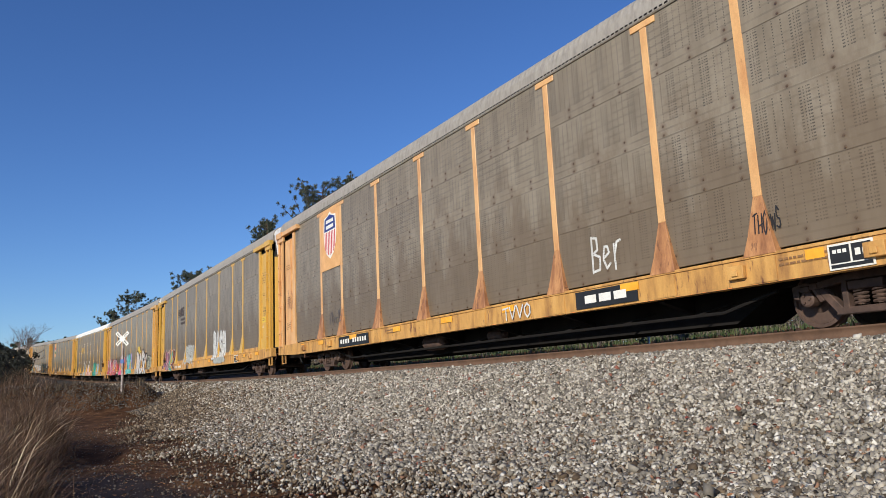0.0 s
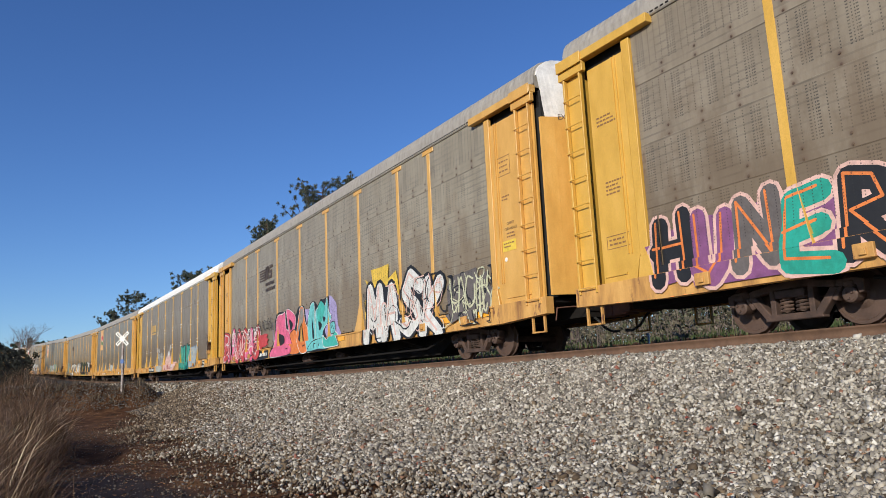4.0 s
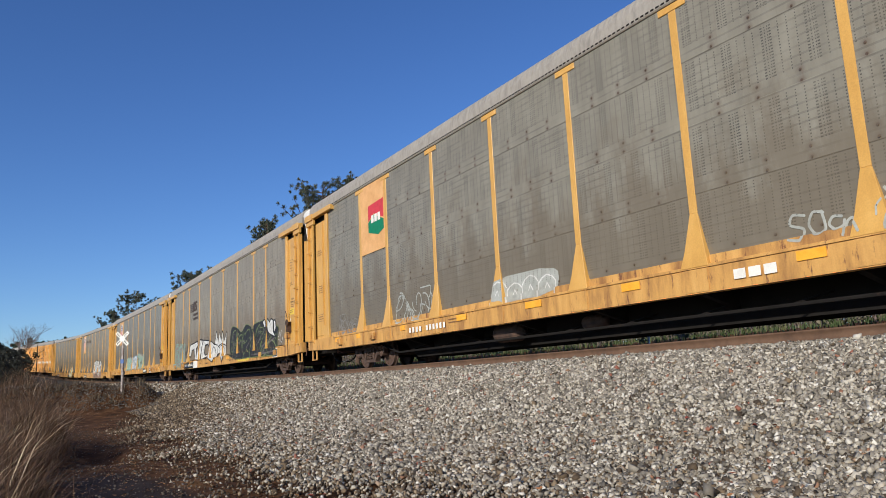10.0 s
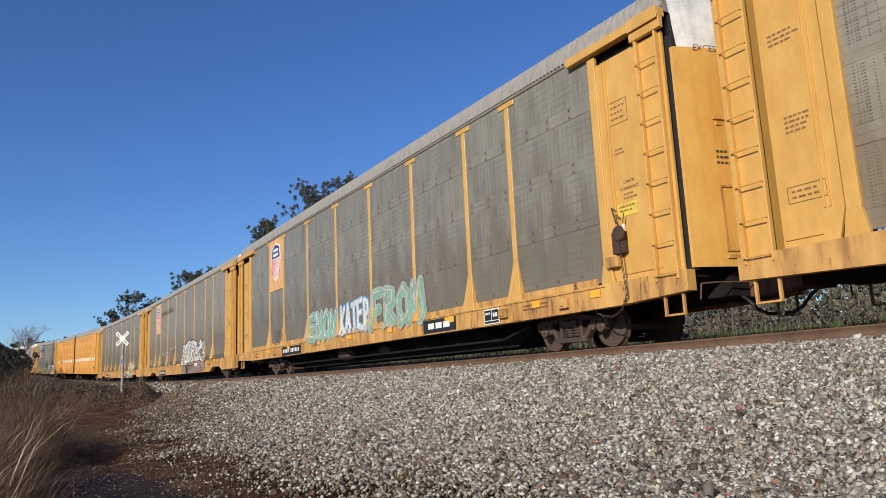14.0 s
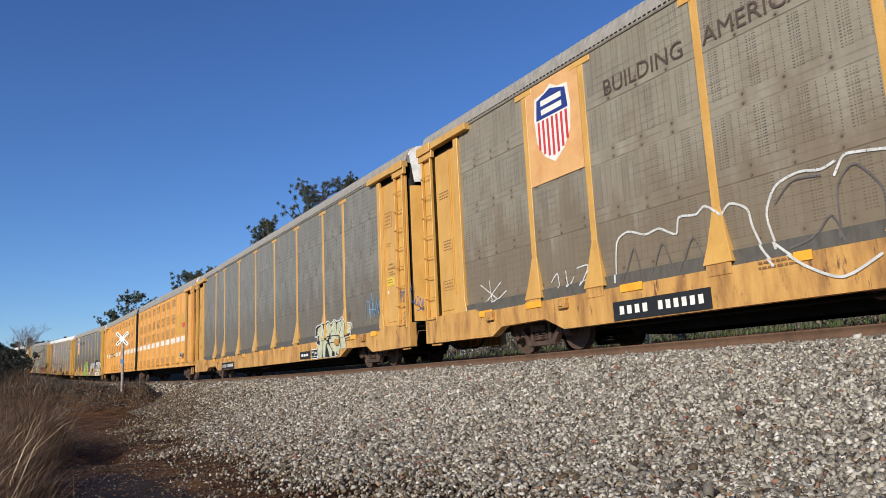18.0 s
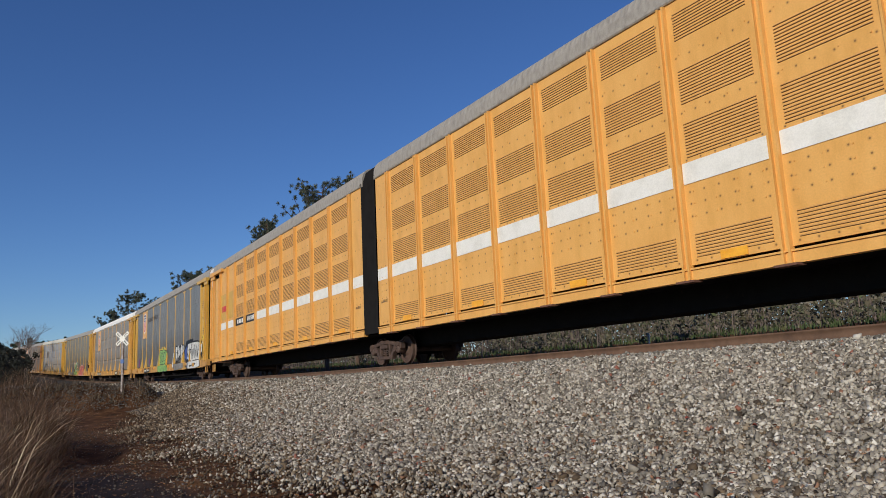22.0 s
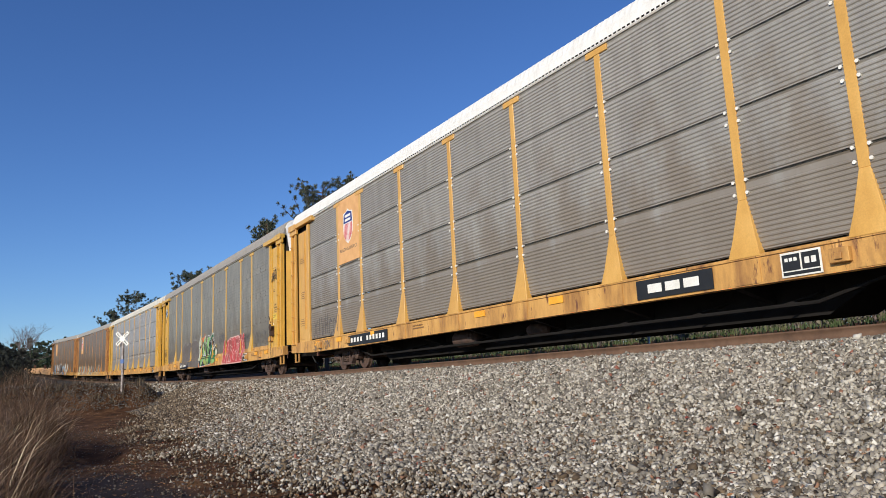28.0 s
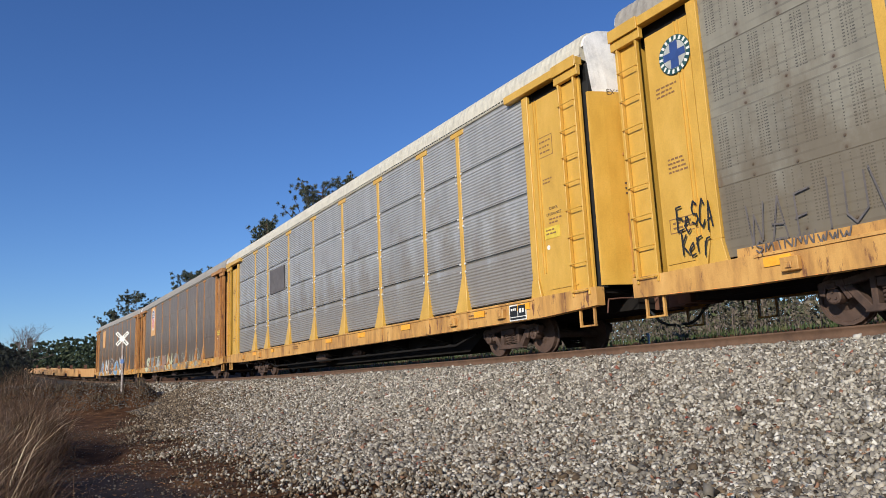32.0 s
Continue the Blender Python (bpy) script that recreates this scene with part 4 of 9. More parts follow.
def wild(car, x0, x1, z0, z1, inks, seed=0, n=40, w=0.04, label="", size=(0.14, 0.5)):
    """Interlocked curved strokes, as on pieces too tangled to read."""
    rng = random.Random(seed)
    sets = [[] for _ in inks]
    for i in range(n):
        cx, cz, r = rng.uniform(x0, x1), rng.uniform(z0, z1), rng.uniform(*size)
        a, sweep, squash = rng.uniform(0, math.tau), rng.uniform(1.0, 4.6) * rng.choice((-1, 1)), rng.uniform(0.55, 1.3)
        ln = [(min(max(cx + r * squash * math.cos(a + sweep * k / 8), x0), x1), min(max(cz + r * math.sin(a + sweep * k / 8), z0), z1)) for k in range(9)]
        if rng.random() < 0.45:
            ln.append((ln[-1][0] + rng.uniform(-0.4, 0.4), min(z1, max(z0, ln[-1][1] + rng.uniform(-0.5, 0.6)))))
        sets[i % len(inks)] += stroke(ln, w * rng.uniform(0.7, 1.3))
    for polys, mat in zip(sets, inks):
        spray(car, polys, mat, 0, label)


def flowing(pts, closed, steps=4):
    """A curve through the points, as a swung arm sprays it."""
    n, out = len(pts), []
    if n < 3:
        return pts
    for i in range(n if closed else n - 1):
        a, b, c, d = (pts[(i + k) % n] if closed else pts[min(max(i + k, 0), n - 1)] for k in (-1, 0, 1, 2))
        for k in range(steps):
            t = k / steps
            out.append(tuple(0.5 * (2 * q + (r - p) * t * 0.8 + (2 * p - 5 * q + 4 * r - w) * t * t * 0.8 + (3 * q - p - 3 * r + w) * t ** 3 * 0.8 + (r - q) * 0.4 * (3 * t * t - 2 * t ** 3)) for p, q, r, w in zip(a, b, c, d)))
    return out if closed else out + [pts[-1]]


def piece(car, fill, outline, edge="", w=0.05, label="sprayed graffiti", sharp=False):
    """One filled shape of a graffiti piece, with a rim along its outline."""
    outline = outline if sharp else flowing(outline, True)
    spray(car, [outline], SW[fill], 0, label)
    if edge:
        spray(car, stroke(outline + outline[:1], w), SW[edge], 0, label)


def lines(car, ink, rows, w, label="sprayed graffiti"):
    """Loose strokes of one colour."""
    spray(car, [q for row in rows for q in stroke(flowing(row, False), w)], SW[ink], 0, label)


SW = {k: paint("spray_" + k, c) for k, c in dict(
    white=(0.78, 0.775, 0.73), black=(0.02, 0.02, 0.022), pink=(0.80, 0.16, 0.30), red=(0.60, 0.07, 0.07), orange=(0.80, 0.24, 0.05), lilac=(0.42, 0.36, 0.62), cyan=(0.22, 0.62, 0.62),
    teal=(0.05, 0.38, 0.28), mint=(0.30, 0.50, 0.38), yellow=(0.80, 0.55, 0.06), rose=(0.80, 0.52, 0.44), grey=(0.42, 0.42, 0.42), pale=(0.48, 0.49, 0.44), blue=(0.07, 0.12, 0.42),
    lime=(0.32, 0.55, 0.16), green=(0.04, 0.20, 0.07), cream=(0.66, 0.66, 0.44), brown=(0.36, 0.20, 0.13), plum=(0.26, 0.10, 0.24), sky=(0.25, 0.42, 0.62), smoke=(0.16, 0.14, 0.13), ash=(0.30, 0.28, 0.25), fawn=(0.40, 0.27, 0.21), sea=(0.10, 0.50, 0.42), brick=(0.42, 0.10, 0.08), soot=(0.030, 0.030, 0.029), olive=(0.22, 0.28, 0.10), dust=(0.185, 0.155, 0.128)).items()}
for k in SW:
    with_holes(SW[k])
NAVY = paint("navy_paint", (0.03, 0.05, 0.24))
SIGNRED = paint("sign_red_paint", (0.62, 0.05, 0.06))
SIGNGREEN = paint("sign_green_paint", (0.02, 0.22, 0.10))
PEACH = surface("peach_logo_panel", (0.78, 0.44, 0.16), (0.70, 0.36, 0.12), (0.86, 0.5, 0.2), 0.5)
STENCIL = paint("dark_stencil_paint", (0.10, 0.07, 0.05))
FADED = paint("faded_brown_stencil_paint", (0.28, 0.15, 0.055))
DARKRUST = surface("dark_brown_rust", (0.07, 0.04, 0.026), rough=0.85)
PLATEY = paint("yellow_notice_plate", (0.80, 0.58, 0.06))


# ---------------------------------------------------------------- markings
def bars(car, x0, x1, z0, z1, count, mat, y=-1.628, gap=0.28, skip=(), name="marking", label=""):
    """A line of lettering as plain bars, one for each character."""
    w = (x1 - x0) / count
    bm = bmesh.new()
    for i in range(count):
        if i in skip:
            continue
        box(bm, x0 + w * (i + gap / 2), x0 + w * (i + 1 - gap / 2), y - 0.002, y, z0, z1)
    return tagged(part(name, bm, mat, car, label), kind="stuff")


def number_board(car, x0, x1, lo=0.71, hi=1.04, board=True):
    """Black board on the sill with the car's number as plain bars."""
    if board:
        plate("number_board", car, BLACKP, x0, x1, lo, hi, -1.616, "black number board")
    w = x1 - x0
    bars(car, x0 + 0.06 * w, x0 + 0.40 * w, lo + 0.10, hi - 0.09, 4, WHITEP, gap=0.42)
    bars(car, x0 + 0.48 * w, x0 + 0.95 * w, lo + 0.10, hi - 0.09, 6, WHITEP, gap=0.42)


def owner_board(car, x0, x1, board=BLACKP, ink=WHITEP, lo=0.72, hi=1.05):
    """The owner's mark as three plain blocks on a board."""
    if board:
        plate("owner_board", car, board, x0, x1, lo, hi, -1.616)
    w = x1 - x0
    bars(car, x0 + 0.14 * w, x0 + 0.86 * w, lo + 0.09, hi - 0.09, 3, ink, gap=0.2)


def shield_logo(car, size=1.0):
    """Peach panel over the upper half of the narrow bay, with a red, white and blue shield."""
    plate("logo_panel", car, PEACH, -9.28, -7.55, 3.50, 5.70, -1.516, "peach-orange panel")
    cx, cz = -8.42, 4.72
    def at(x, z):
        return (cx + x * size, cz + z * size)
    rim = [(-0.54, 0.67), (-0.22, 0.71), (0, 0.84), (0.22, 0.71), (0.54, 0.67), (0.60, 0.22), (0.54, -0.32), (0.32, -0.67), (0, -0.86), (-0.32, -0.67), (-0.54, -0.32), (-0.60, 0.22)]
    bm = bmesh.new()
    prism(bm, [at(*p) for p in rim], "y", -1.528, -1.522)
    sh = part("shield", fixed(bm), WHITEP, car, "white shield emblem")
    bm = bmesh.new()
    prism(bm, [at(*p) for p in ((-0.47, 0.60), (0, 0.74), (0.47, 0.60), (0.52, 0.16), (-0.52, 0.16))], "y", -1.531, -1.528)
    part("emblem_top", fixed(bm), NAVY, sh)
    for k in range(7):
        x = -0.45 + k * 0.15
        bm = bmesh.new()
        prism(bm, [at(x - 0.035, -0.72 + 1.1 * x * x), at(x + 0.035, -0.72 + 1.1 * x * x), at(x + 0.035, 0.12), at(x - 0.035, 0.12)], "y", -1.531, -1.528)
        part("stripe", fixed(bm), SIGNRED, sh)
    for k in range(2):
        bm = bmesh.new()
        prism(bm, [at(-0.34, 0.24 + 0.2 * k), at(0.34, 0.24 + 0.2 * k), at(0.34, 0.36 + 0.2 * k), at(-0.34, 0.36 + 0.2 * k)], "y", -1.534, -1.531)
        part("emblem_bar", fixed(bm), WHITEP, sh)


def stripes_logo(car):
    """Dark speed-stripe emblem with bars for its lettering."""
    bm = bmesh.new()
    for k in range(5):
        z = 4.62 - k * 0.11
        prism(bm, [(-7.12 + 0.02 * k, z), (-5.98 - 0.06 * k, z), (-6.01 - 0.06 * k, z - 0.06), (-7.13 + 0.02 * k, z - 0.06)], "y", -1.527, -1.522)
    for a, b, c, d in ((0.0, 0.16, 0.10, 0.26), (0.26, 0.42, 0.36, 0.52), (0.12, 0.30, 0.26, 0.40)):
        prism(bm, [(-6.28 + a, 4.14), (-6.28 + b, 4.14), (-6.28 + d, 4.70), (-6.28 + c, 4.70)], "y", -1.527, -1.522)
    for a, b, z in ((0.50, 0.92, 4.14), (0.56, 0.98, 4.36), (0.64, 1.06, 4.58)):
        prism(bm, [(-6.28 + a, z), (-6.28 + b, z), (-6.28 + b + 0.03, z + 0.12), (-6.28 + a + 0.03, z + 0.12)], "y", -1.527, -1.522)
    for a, z in ((0.54, 4.42), (0.80, 4.20)):
        prism(bm, [(-6.28 + a, z), (-6.28 + a + 0.16, z), (-6.28 + a + 0.20, z + 0.2), (-6.28 + a + 0.04, z + 0.2)], "y", -1.5275, -1.5225)
    tagged(part("emblem", fixed(bm), STENCIL, car), "dark speed-stripe emblem", kind="stuff")
    bars(car, -6.24, -5.02, 3.85, 3.99, 7, STENCIL, -1.5215, 0.36)
    bars(car, -6.24, -4.88, 3.60, 3.74, 8, STENCIL, -1.5215, 0.36)


def blocks_logo(car):
    plate("emblem_rule", car, YEL3, -7.0, -5.35, 3.55, 3.66, -1.522)
    bars(car, -7.0, -5.4, 3.75, 4.25, 3, YEL3, -1.522, 0.18, label="yellow block emblem")


def square_logo(car):
    plate("logo_panel", car, PEACH, -9.28, -7.55, 3.50, 5.70, -1.516, "peach-orange panel")
    bm = bmesh.new()
    prism(bm, [(-8.7, 5.0), (-7.6, 5.05), (-7.6, 4.45), (-8.3, 4.7), (-8.7, 4.5)], "y", -1.528, -1.522)
    part("emblem_top", fixed(bm), SIGNRED, car)
    bm = bmesh.new()
    prism(bm, [(-8.7, 4.15), (-8.7, 4.46), (-8.3, 4.66), (-7.6, 4.4), (-7.6, 4.1), (-8.0, 3.98)], "y", -1.528, -1.522)
    part("emblem_foot", fixed(bm), SIGNGREEN, car)
    bars(car, -8.5, -7.8, 4.42, 4.66, 3, WHITEP, -1.5285, 0.25)


def round_logo(car):
    cx, cz = -12.70, 4.78
    for r, m, y in ((0.34, paint("emblem_dark_teal", (0.03, 0.09, 0.09)), -1.560), (0.245, paint("emblem_grey_white", (0.5, 0.5, 0.46)), -1.563)):
        bm = bmesh.new()
        prism(bm, [(cx + r * math.cos(k * math.tau / 28), cz + r * math.sin(k * math.tau / 28)) for k in range(28)], "y", y, y + 0.004)
        part("emblem_disc", fixed(bm), m, car)
    bm = bmesh.new()
    box(bm, cx - 0.235, cx + 0.235, -1.567, -1.564, cz - 0.065, cz + 0.065)
    box(bm, cx - 0.085, cx + 0.085, -1.5665, -1.5635, cz - 0.235, cz + 0.235)
    part("emblem_cross", fixed(bm), paint("emblem_blue", (0.04, 0.08, 0.26)), car)
    for k in range(18):
        a = k * math.tau / 18
        bm = bmesh.new()
        box(bm, -0.022, 0.022, -0.002, 0.0, -0.036, 0.036)
        part("emblem_mark", fixed(bm), WHITEP, car, at=pose(cx + 0.293 * math.cos(a), -1.561, cz + 0.293 * math.sin(a)) @ Matrix.Rotation(math.pi / 2 - a, 4, "Y"))


def frame_box(car, x0, x1, z0, z1, y=-1.533, rows=3, mat=None):
    """A stencilled box with lines of bars inside."""
    mat = mat or FADED
    bm = bmesh.new()
    t = 0.014
    for a, b, c, d in ((x0, x1, z0, z0 + t), (x0, x1, z1 - t, z1), (x0, x0 + t, z0 + t, z1 - t), (x1 - t, x1, z0 + t, z1 - t)):
        box(bm, a, b, y - 0.002, y, c, d)
    h = (z1 - z0) / (rows + 1)
    rng = random.Random(round(x0 * 31 + z0 * 7))
    for r in range(rows):
        zz = z1 - h * (r + 1)
        x = x0 + 0.07
        while x < x1 - 0.12:
            w = rng.uniform(0.05, 0.12)
            box(bm, x, min(x + w, x1 - 0.05), y - 0.002, y, zz - 0.016, zz + 0.018)
            x += w + 0.03
    return tagged(part("stencil", bm, mat, car), kind="stuff")


def fine_print(car, x, z, rows, width, y=-1.533, mat=None, seed=0):
    """Small stencilled lines too fine to read."""
    rng = random.Random(seed)
    bm = bmesh.new()
    for r in range(rows):
        a = x
        while a < x + width * rng.uniform(0.7, 1):
            w = rng.uniform(0.04, 0.10)
            box(bm, a, a + w, y - 0.002, y, z - r * 0.075, z - r * 0.075 + 0.032)
            a += w + 0.022
    return tagged(part("stencil", bm, mat or FADED, car), kind="stuff")


def data_plates(car, x, z=0.80):
    """White-edged black inspection panels on the sill."""
    plate("data_plate", car, WHITEP, x, x + 0.62, z - 0.09, z + 0.26, -1.616)
    for a, b, c, d in ((0.03, 0.30, 0.0, 0.23), (0.33, 0.59, 0.0, 0.23), (0.03, 0.59, -0.065, -0.02)):
        plate("data_field", car, BLACKP, x + a, x + b, z + c, z + d, -1.6225)
    bars(car, x + 0.06, x + 0.27, z + 0.13, z + 0.18, 3, WHITEP, -1.629)
    bars(car, x + 0.36, x + 0.56, z + 0.07, z + 0.16, 2, WHITEP, -1.629)


def door_frame_mesh():
    """A raised rectangular rim on an end door leaf."""
    bm = bmesh.new()
    for a, b, c, d in ((-0.16, 0.16, 1.42, 1.45), (-0.16, 0.16, 2.52, 2.55), (-0.16, -0.13, 1.45, 2.52), (0.13, 0.16, 1.45, 2.52)):
        box(bm, a, b, -0.02, 0.0, c, d)
    return fixed(bm)


def dress(car, seed, notice=True, brake=False, dash=None):
    """Tape, stencils, notices and hardware that every rack carries, set a little differently on each."""
    rng = random.Random(seed)
    dash = dash or (-11.45, -9.55, -6.6, -3.5, -0.6, 2.2, 5.6, 9.35, 11.1)
    for x in dash:
        if rng.random() < 0.88:
            x += rng.uniform(-0.2, 0.2)
            plate("reflector", car, REFLY, x, x + rng.choice((0.28, 0.45, 0.45, 0.55)), 0.915, 1.055, -1.6165)
    for x in (-11.0, -8.4, 8.3, 10.4):
        bm = bmesh.new()
        box(bm, x - 0.14, x + 0.14, -1.69, -1.60, 0.80, 1.00)
        box(bm, x - 0.05, x + 0.05, -1.72, -1.69, 0.84, 0.93)
        part("tie_down", bevelled(fixed(bm), 0.008), SILLY, car)
    frame_box(car, 11.97, 12.47, 4.05, 4.50)
    fine_print(car, 12.08, 3.55, 2, 0.25, seed=seed)
    word(car, "CHECK", STENCIL, 12.36, 2.92, -1.534)
    word(car, "CLEARANCE", STENCIL, 12.36, 2.80, -1.534)
    fine_print(car, 12.2, 2.68, 2, 0.35, seed=seed + 1)
    fine_print(car, -13.2, 4.3, 3, 0.5, seed=seed + 2)
    fine_print(car, -13.1, 3.0, 4, 0.4, seed=seed + 3)
    frame_box(car, -13.2, -12.6, 1.75, 2.0, rows=2)
    fine_print(car, -3.9, 0.97, 2, 0.7, -1.616, seed=seed + 4)
    fine_print(car, 9.0, 0.97, 2, 0.8, -1.616, seed=seed + 5)
    if notice:
        plate("notice_plate", car, PLATEY, 12.02, 12.52, 2.30, 2.54, -1.532, "yellow notice plate")
        fine_print(car, 12.08, 2.46, 2, 0.34, -1.539, seed=seed + 6)
    bm = bmesh.new()
    prism(bm, [(12.12 + 0.05 * math.cos(k * math.tau / 14), 2.12 + 0.05 * math.sin(k * math.tau / 14)) for k in range(14)], "y", -1.536, -1.531)
    part("round_mark", fixed(bm), WHITEP, car)
    for body, y0 in (("EXCESS", -0.80), ("HEIGHT", -0.05), ("CAR", 0.55)):
        k = 0.34 * (1 - (y0 / 1.5) ** 2) + 0.02
        ang = math.degrees(math.atan(-0.68 * y0 / 2.25))
        part("lettering", WORDS[body], STENCIL, car, at=BACK[1] @ pose(HALF - 0.02 + k - 0.004, y0, 5.02, 0, 0, 90 - ang) @ UPRIGHT)
    def on_door(y0, z):
        k = 0.34 * (1 - (y0 / 1.5) ** 2) + 0.02
        return BACK[1] @ pose(HALF - 0.02 + k, y0, z, 0, 0, 90 - math.degrees(math.atan(-0.68 * y0 / 2.25)))
    part("door_frame", shared("door_frame", door_frame_mesh), SILLY, car, "raised frame on the end door", on_door(-0.69, 0))
    for z in (2.95, 3.05, 3.15):
        bm = bmesh.new()
        a = -0.16
        while a < 0.13:
            w = rng.uniform(0.04, 0.09)
            box(bm, a, a + w, -0.004, 0.0, z - 0.02, z + 0.02)
            a += w + 0.02
        tagged(part("stencil", bm, STENCIL, car, at=on_door(-0.69, 0)), kind="stuff")
    for z in (1.30, 3.72):
        part("door_bar", shared("door_bar", lambda: box_mesh(-0.16, 0.16, -0.03, 0.0, 0.0, 0.05)), SILLY, car, at=on_door(-0.69, z))
    if brake:
        bm = bmesh.new()
        box(bm, 11.94, 12.20, -1.68, -1.53, 1.62, 2.02)
        lathe(bm, [(0.02, -1.74), (0.13, -1.73), (0.15, -1.70), (0.13, -1.68), (0.02, -1.67)], 14, (12.15, 0, 1.98))
        tube(bm, (12.08, -1.66, 2.16), (12.05, -1.72, 2.46), 0.016, 6)
        tube(bm, (12.05, -1.72, 2.46), (12.20, -1.76, 2.36), 0.016, 6)
        tube(bm, (12.22, -1.64, 2.16), (12.28, -1.66, 2.34), 0.012, 6)
        part("gear_bracket", bevelled(box_mesh(11.70, 12.02, -1.66, -1.53, 1.40, 1.60), 0.008), SILLY, car, "yellow bracket of the brake gear")
        gear = part("brake_gear", bevelled(fixed(bm), 0.006), DARKRUST, car, "dark rusty brake gear with a hanging chain")
        pts = [(12.15, -1.70, 1.86), (12.17, -1.70, 1.5), (12.2, -1.70, 1.15), (12.22, -1.69, 0.86), (12.0, -1.62, 0.62), (11.7, -1.55, 0.52), (11.35, -1.5, 0.56), (11.0, -1.4, 0.70)]
        n = 0
        for a, b in zip(pts, pts[1:]):
            a, b = Vector(a), Vector(b)
            steps = max(1, int((b - a).length / 0.06))
            for q in range(steps):
                bm = bmesh.new()
                p, e = a.lerp(b, q / steps), a.lerp(b, (q + 1.25) / steps)
                side = (e - p).cross(Vector((0, 1, 0)) if n % 2 else Vector((1, 0, 0.3))).normalized() * 0.014
                for sg in (-1, 1):
                    tube(bm, p + side * sg, e + side * sg, 0.007, 5)
                part("chain_link", fixed(bm), DARKRUST, gear)
                n += 1


# ---------------------------------------------------------------- two-unit carrier and low well cars
DUO_HALF, DUO_BAY = 21.35, 1.83
DUO_POSTS = [1.47 + DUO_BAY * i for i in range(9)] + [17.6, 19.08]


def duo_sheet_mesh(w):
    bm = bmesh.new()
    box(bm, -w / 2, w / 2, -1.50, -1.47, 1.15, 5.721)
    for r in range(6):
        for bx in (-0.38, -0.13, 0.12, 0.38):
            for bz in (1.95, 2.16, 2.36, 2.58, 3.75, 4.75):
                if r == 0:
                    tube(bm, (bx * w, -1.50, bz), (bx * w, -1.512, bz), 0.014, 6)
    return fixed(bm)


def vent_mesh(w, h):
    """A louvred grille: thin slats, with the shade between them painted into their material."""
    bm = bmesh.new()
    for i in range(round(h / 0.052)):
        z = i * 0.052
        prism(bm, [(-1.502, z + 0.004), (-1.515, z + 0.012), (-1.515, z + 0.026), (-1.502, z + 0.034)], "x", -w / 2, w / 2)
    return fixed(bm)


def duo_post_mesh():
    """A channel-shaped post with a foot plate, as one bent section."""
    bm = bmesh.new()
    prism(bm, [(-0.075, -1.47), (-0.075, -1.585), (-0.04, -1.585), (-0.04, -1.52), (0.04, -1.52), (0.04, -1.585), (0.075, -1.585), (0.075, -1.47)], "z", 0.9, 5.7)
    return fixed(bm)


VENTM = surface("amber_louvre_painted_shade", (0.62, 0.34, 0.10), (0.54, 0.29, 0.08), (0.68, 0.38, 0.12), 0.5)
def louvre_shade(m, pitch):
    """Paints the shade between the slats of a grille as dark stripes."""
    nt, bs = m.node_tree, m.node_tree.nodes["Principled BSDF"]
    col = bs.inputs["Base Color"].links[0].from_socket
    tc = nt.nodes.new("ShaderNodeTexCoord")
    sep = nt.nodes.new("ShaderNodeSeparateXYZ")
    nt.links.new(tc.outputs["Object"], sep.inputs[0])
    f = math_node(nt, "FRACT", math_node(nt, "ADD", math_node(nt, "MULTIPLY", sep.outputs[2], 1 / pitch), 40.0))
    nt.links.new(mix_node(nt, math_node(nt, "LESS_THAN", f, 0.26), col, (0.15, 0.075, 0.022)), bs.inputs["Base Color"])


louvre_shade(VENTM, 0.052)
DUOY = surface("amber_rack_paint", (0.82, 0.445, 0.105), (0.73, 0.385, 0.08), (0.86, 0.485, 0.125), 0.42, rust=(0.45, 0.22, 0.08), rust_cover=0.70, stretch=(1, 1, 0.4))
with_rivets(DUOY, 0.29, (1.22, 1.95, 2.16, 2.36, 2.90, 3.72, 4.70, 5.44), (0.16, 0.08, 0.025), 0.010)


def bellows_mesh():
    """Pleated rubber sleeve between the two units."""
    bm = bmesh.new()
    sec = [(1.52, 0.95), (1.52, 5.82), (1.40, 6.17), (1.05, 6.43), (0, 6.51), (-1.05, 6.43), (-1.40, 6.17), (-1.52, 5.82), (-1.52, 0.95)]
    rows = []
    for i in range(13):
        x = -0.52 + i * 1.04 / 12
        k = 1.0 if i % 2 == 0 else 0.955
        rows.append([bm.verts.new((x, y * k, 0.95 + (z - 0.95) * (0.5 + 0.5 * k))) for y, z in sec])
    for a, b in zip(rows, rows[1:]):
        for i in range(len(sec) - 1):
            bm.faces.new((a[i], a[i + 1], b[i + 1], b[i]))
    return fixed(bm)


def duo_sill_mesh(x0, x1):
    bm = bmesh.new()
    box(bm, x0, x1, -1.53, -1.38, 0.90, 1.10)
    box(bm, x0, x1, -1.56, -1.53, 1.07, 1.10)
    return fixed(bm)


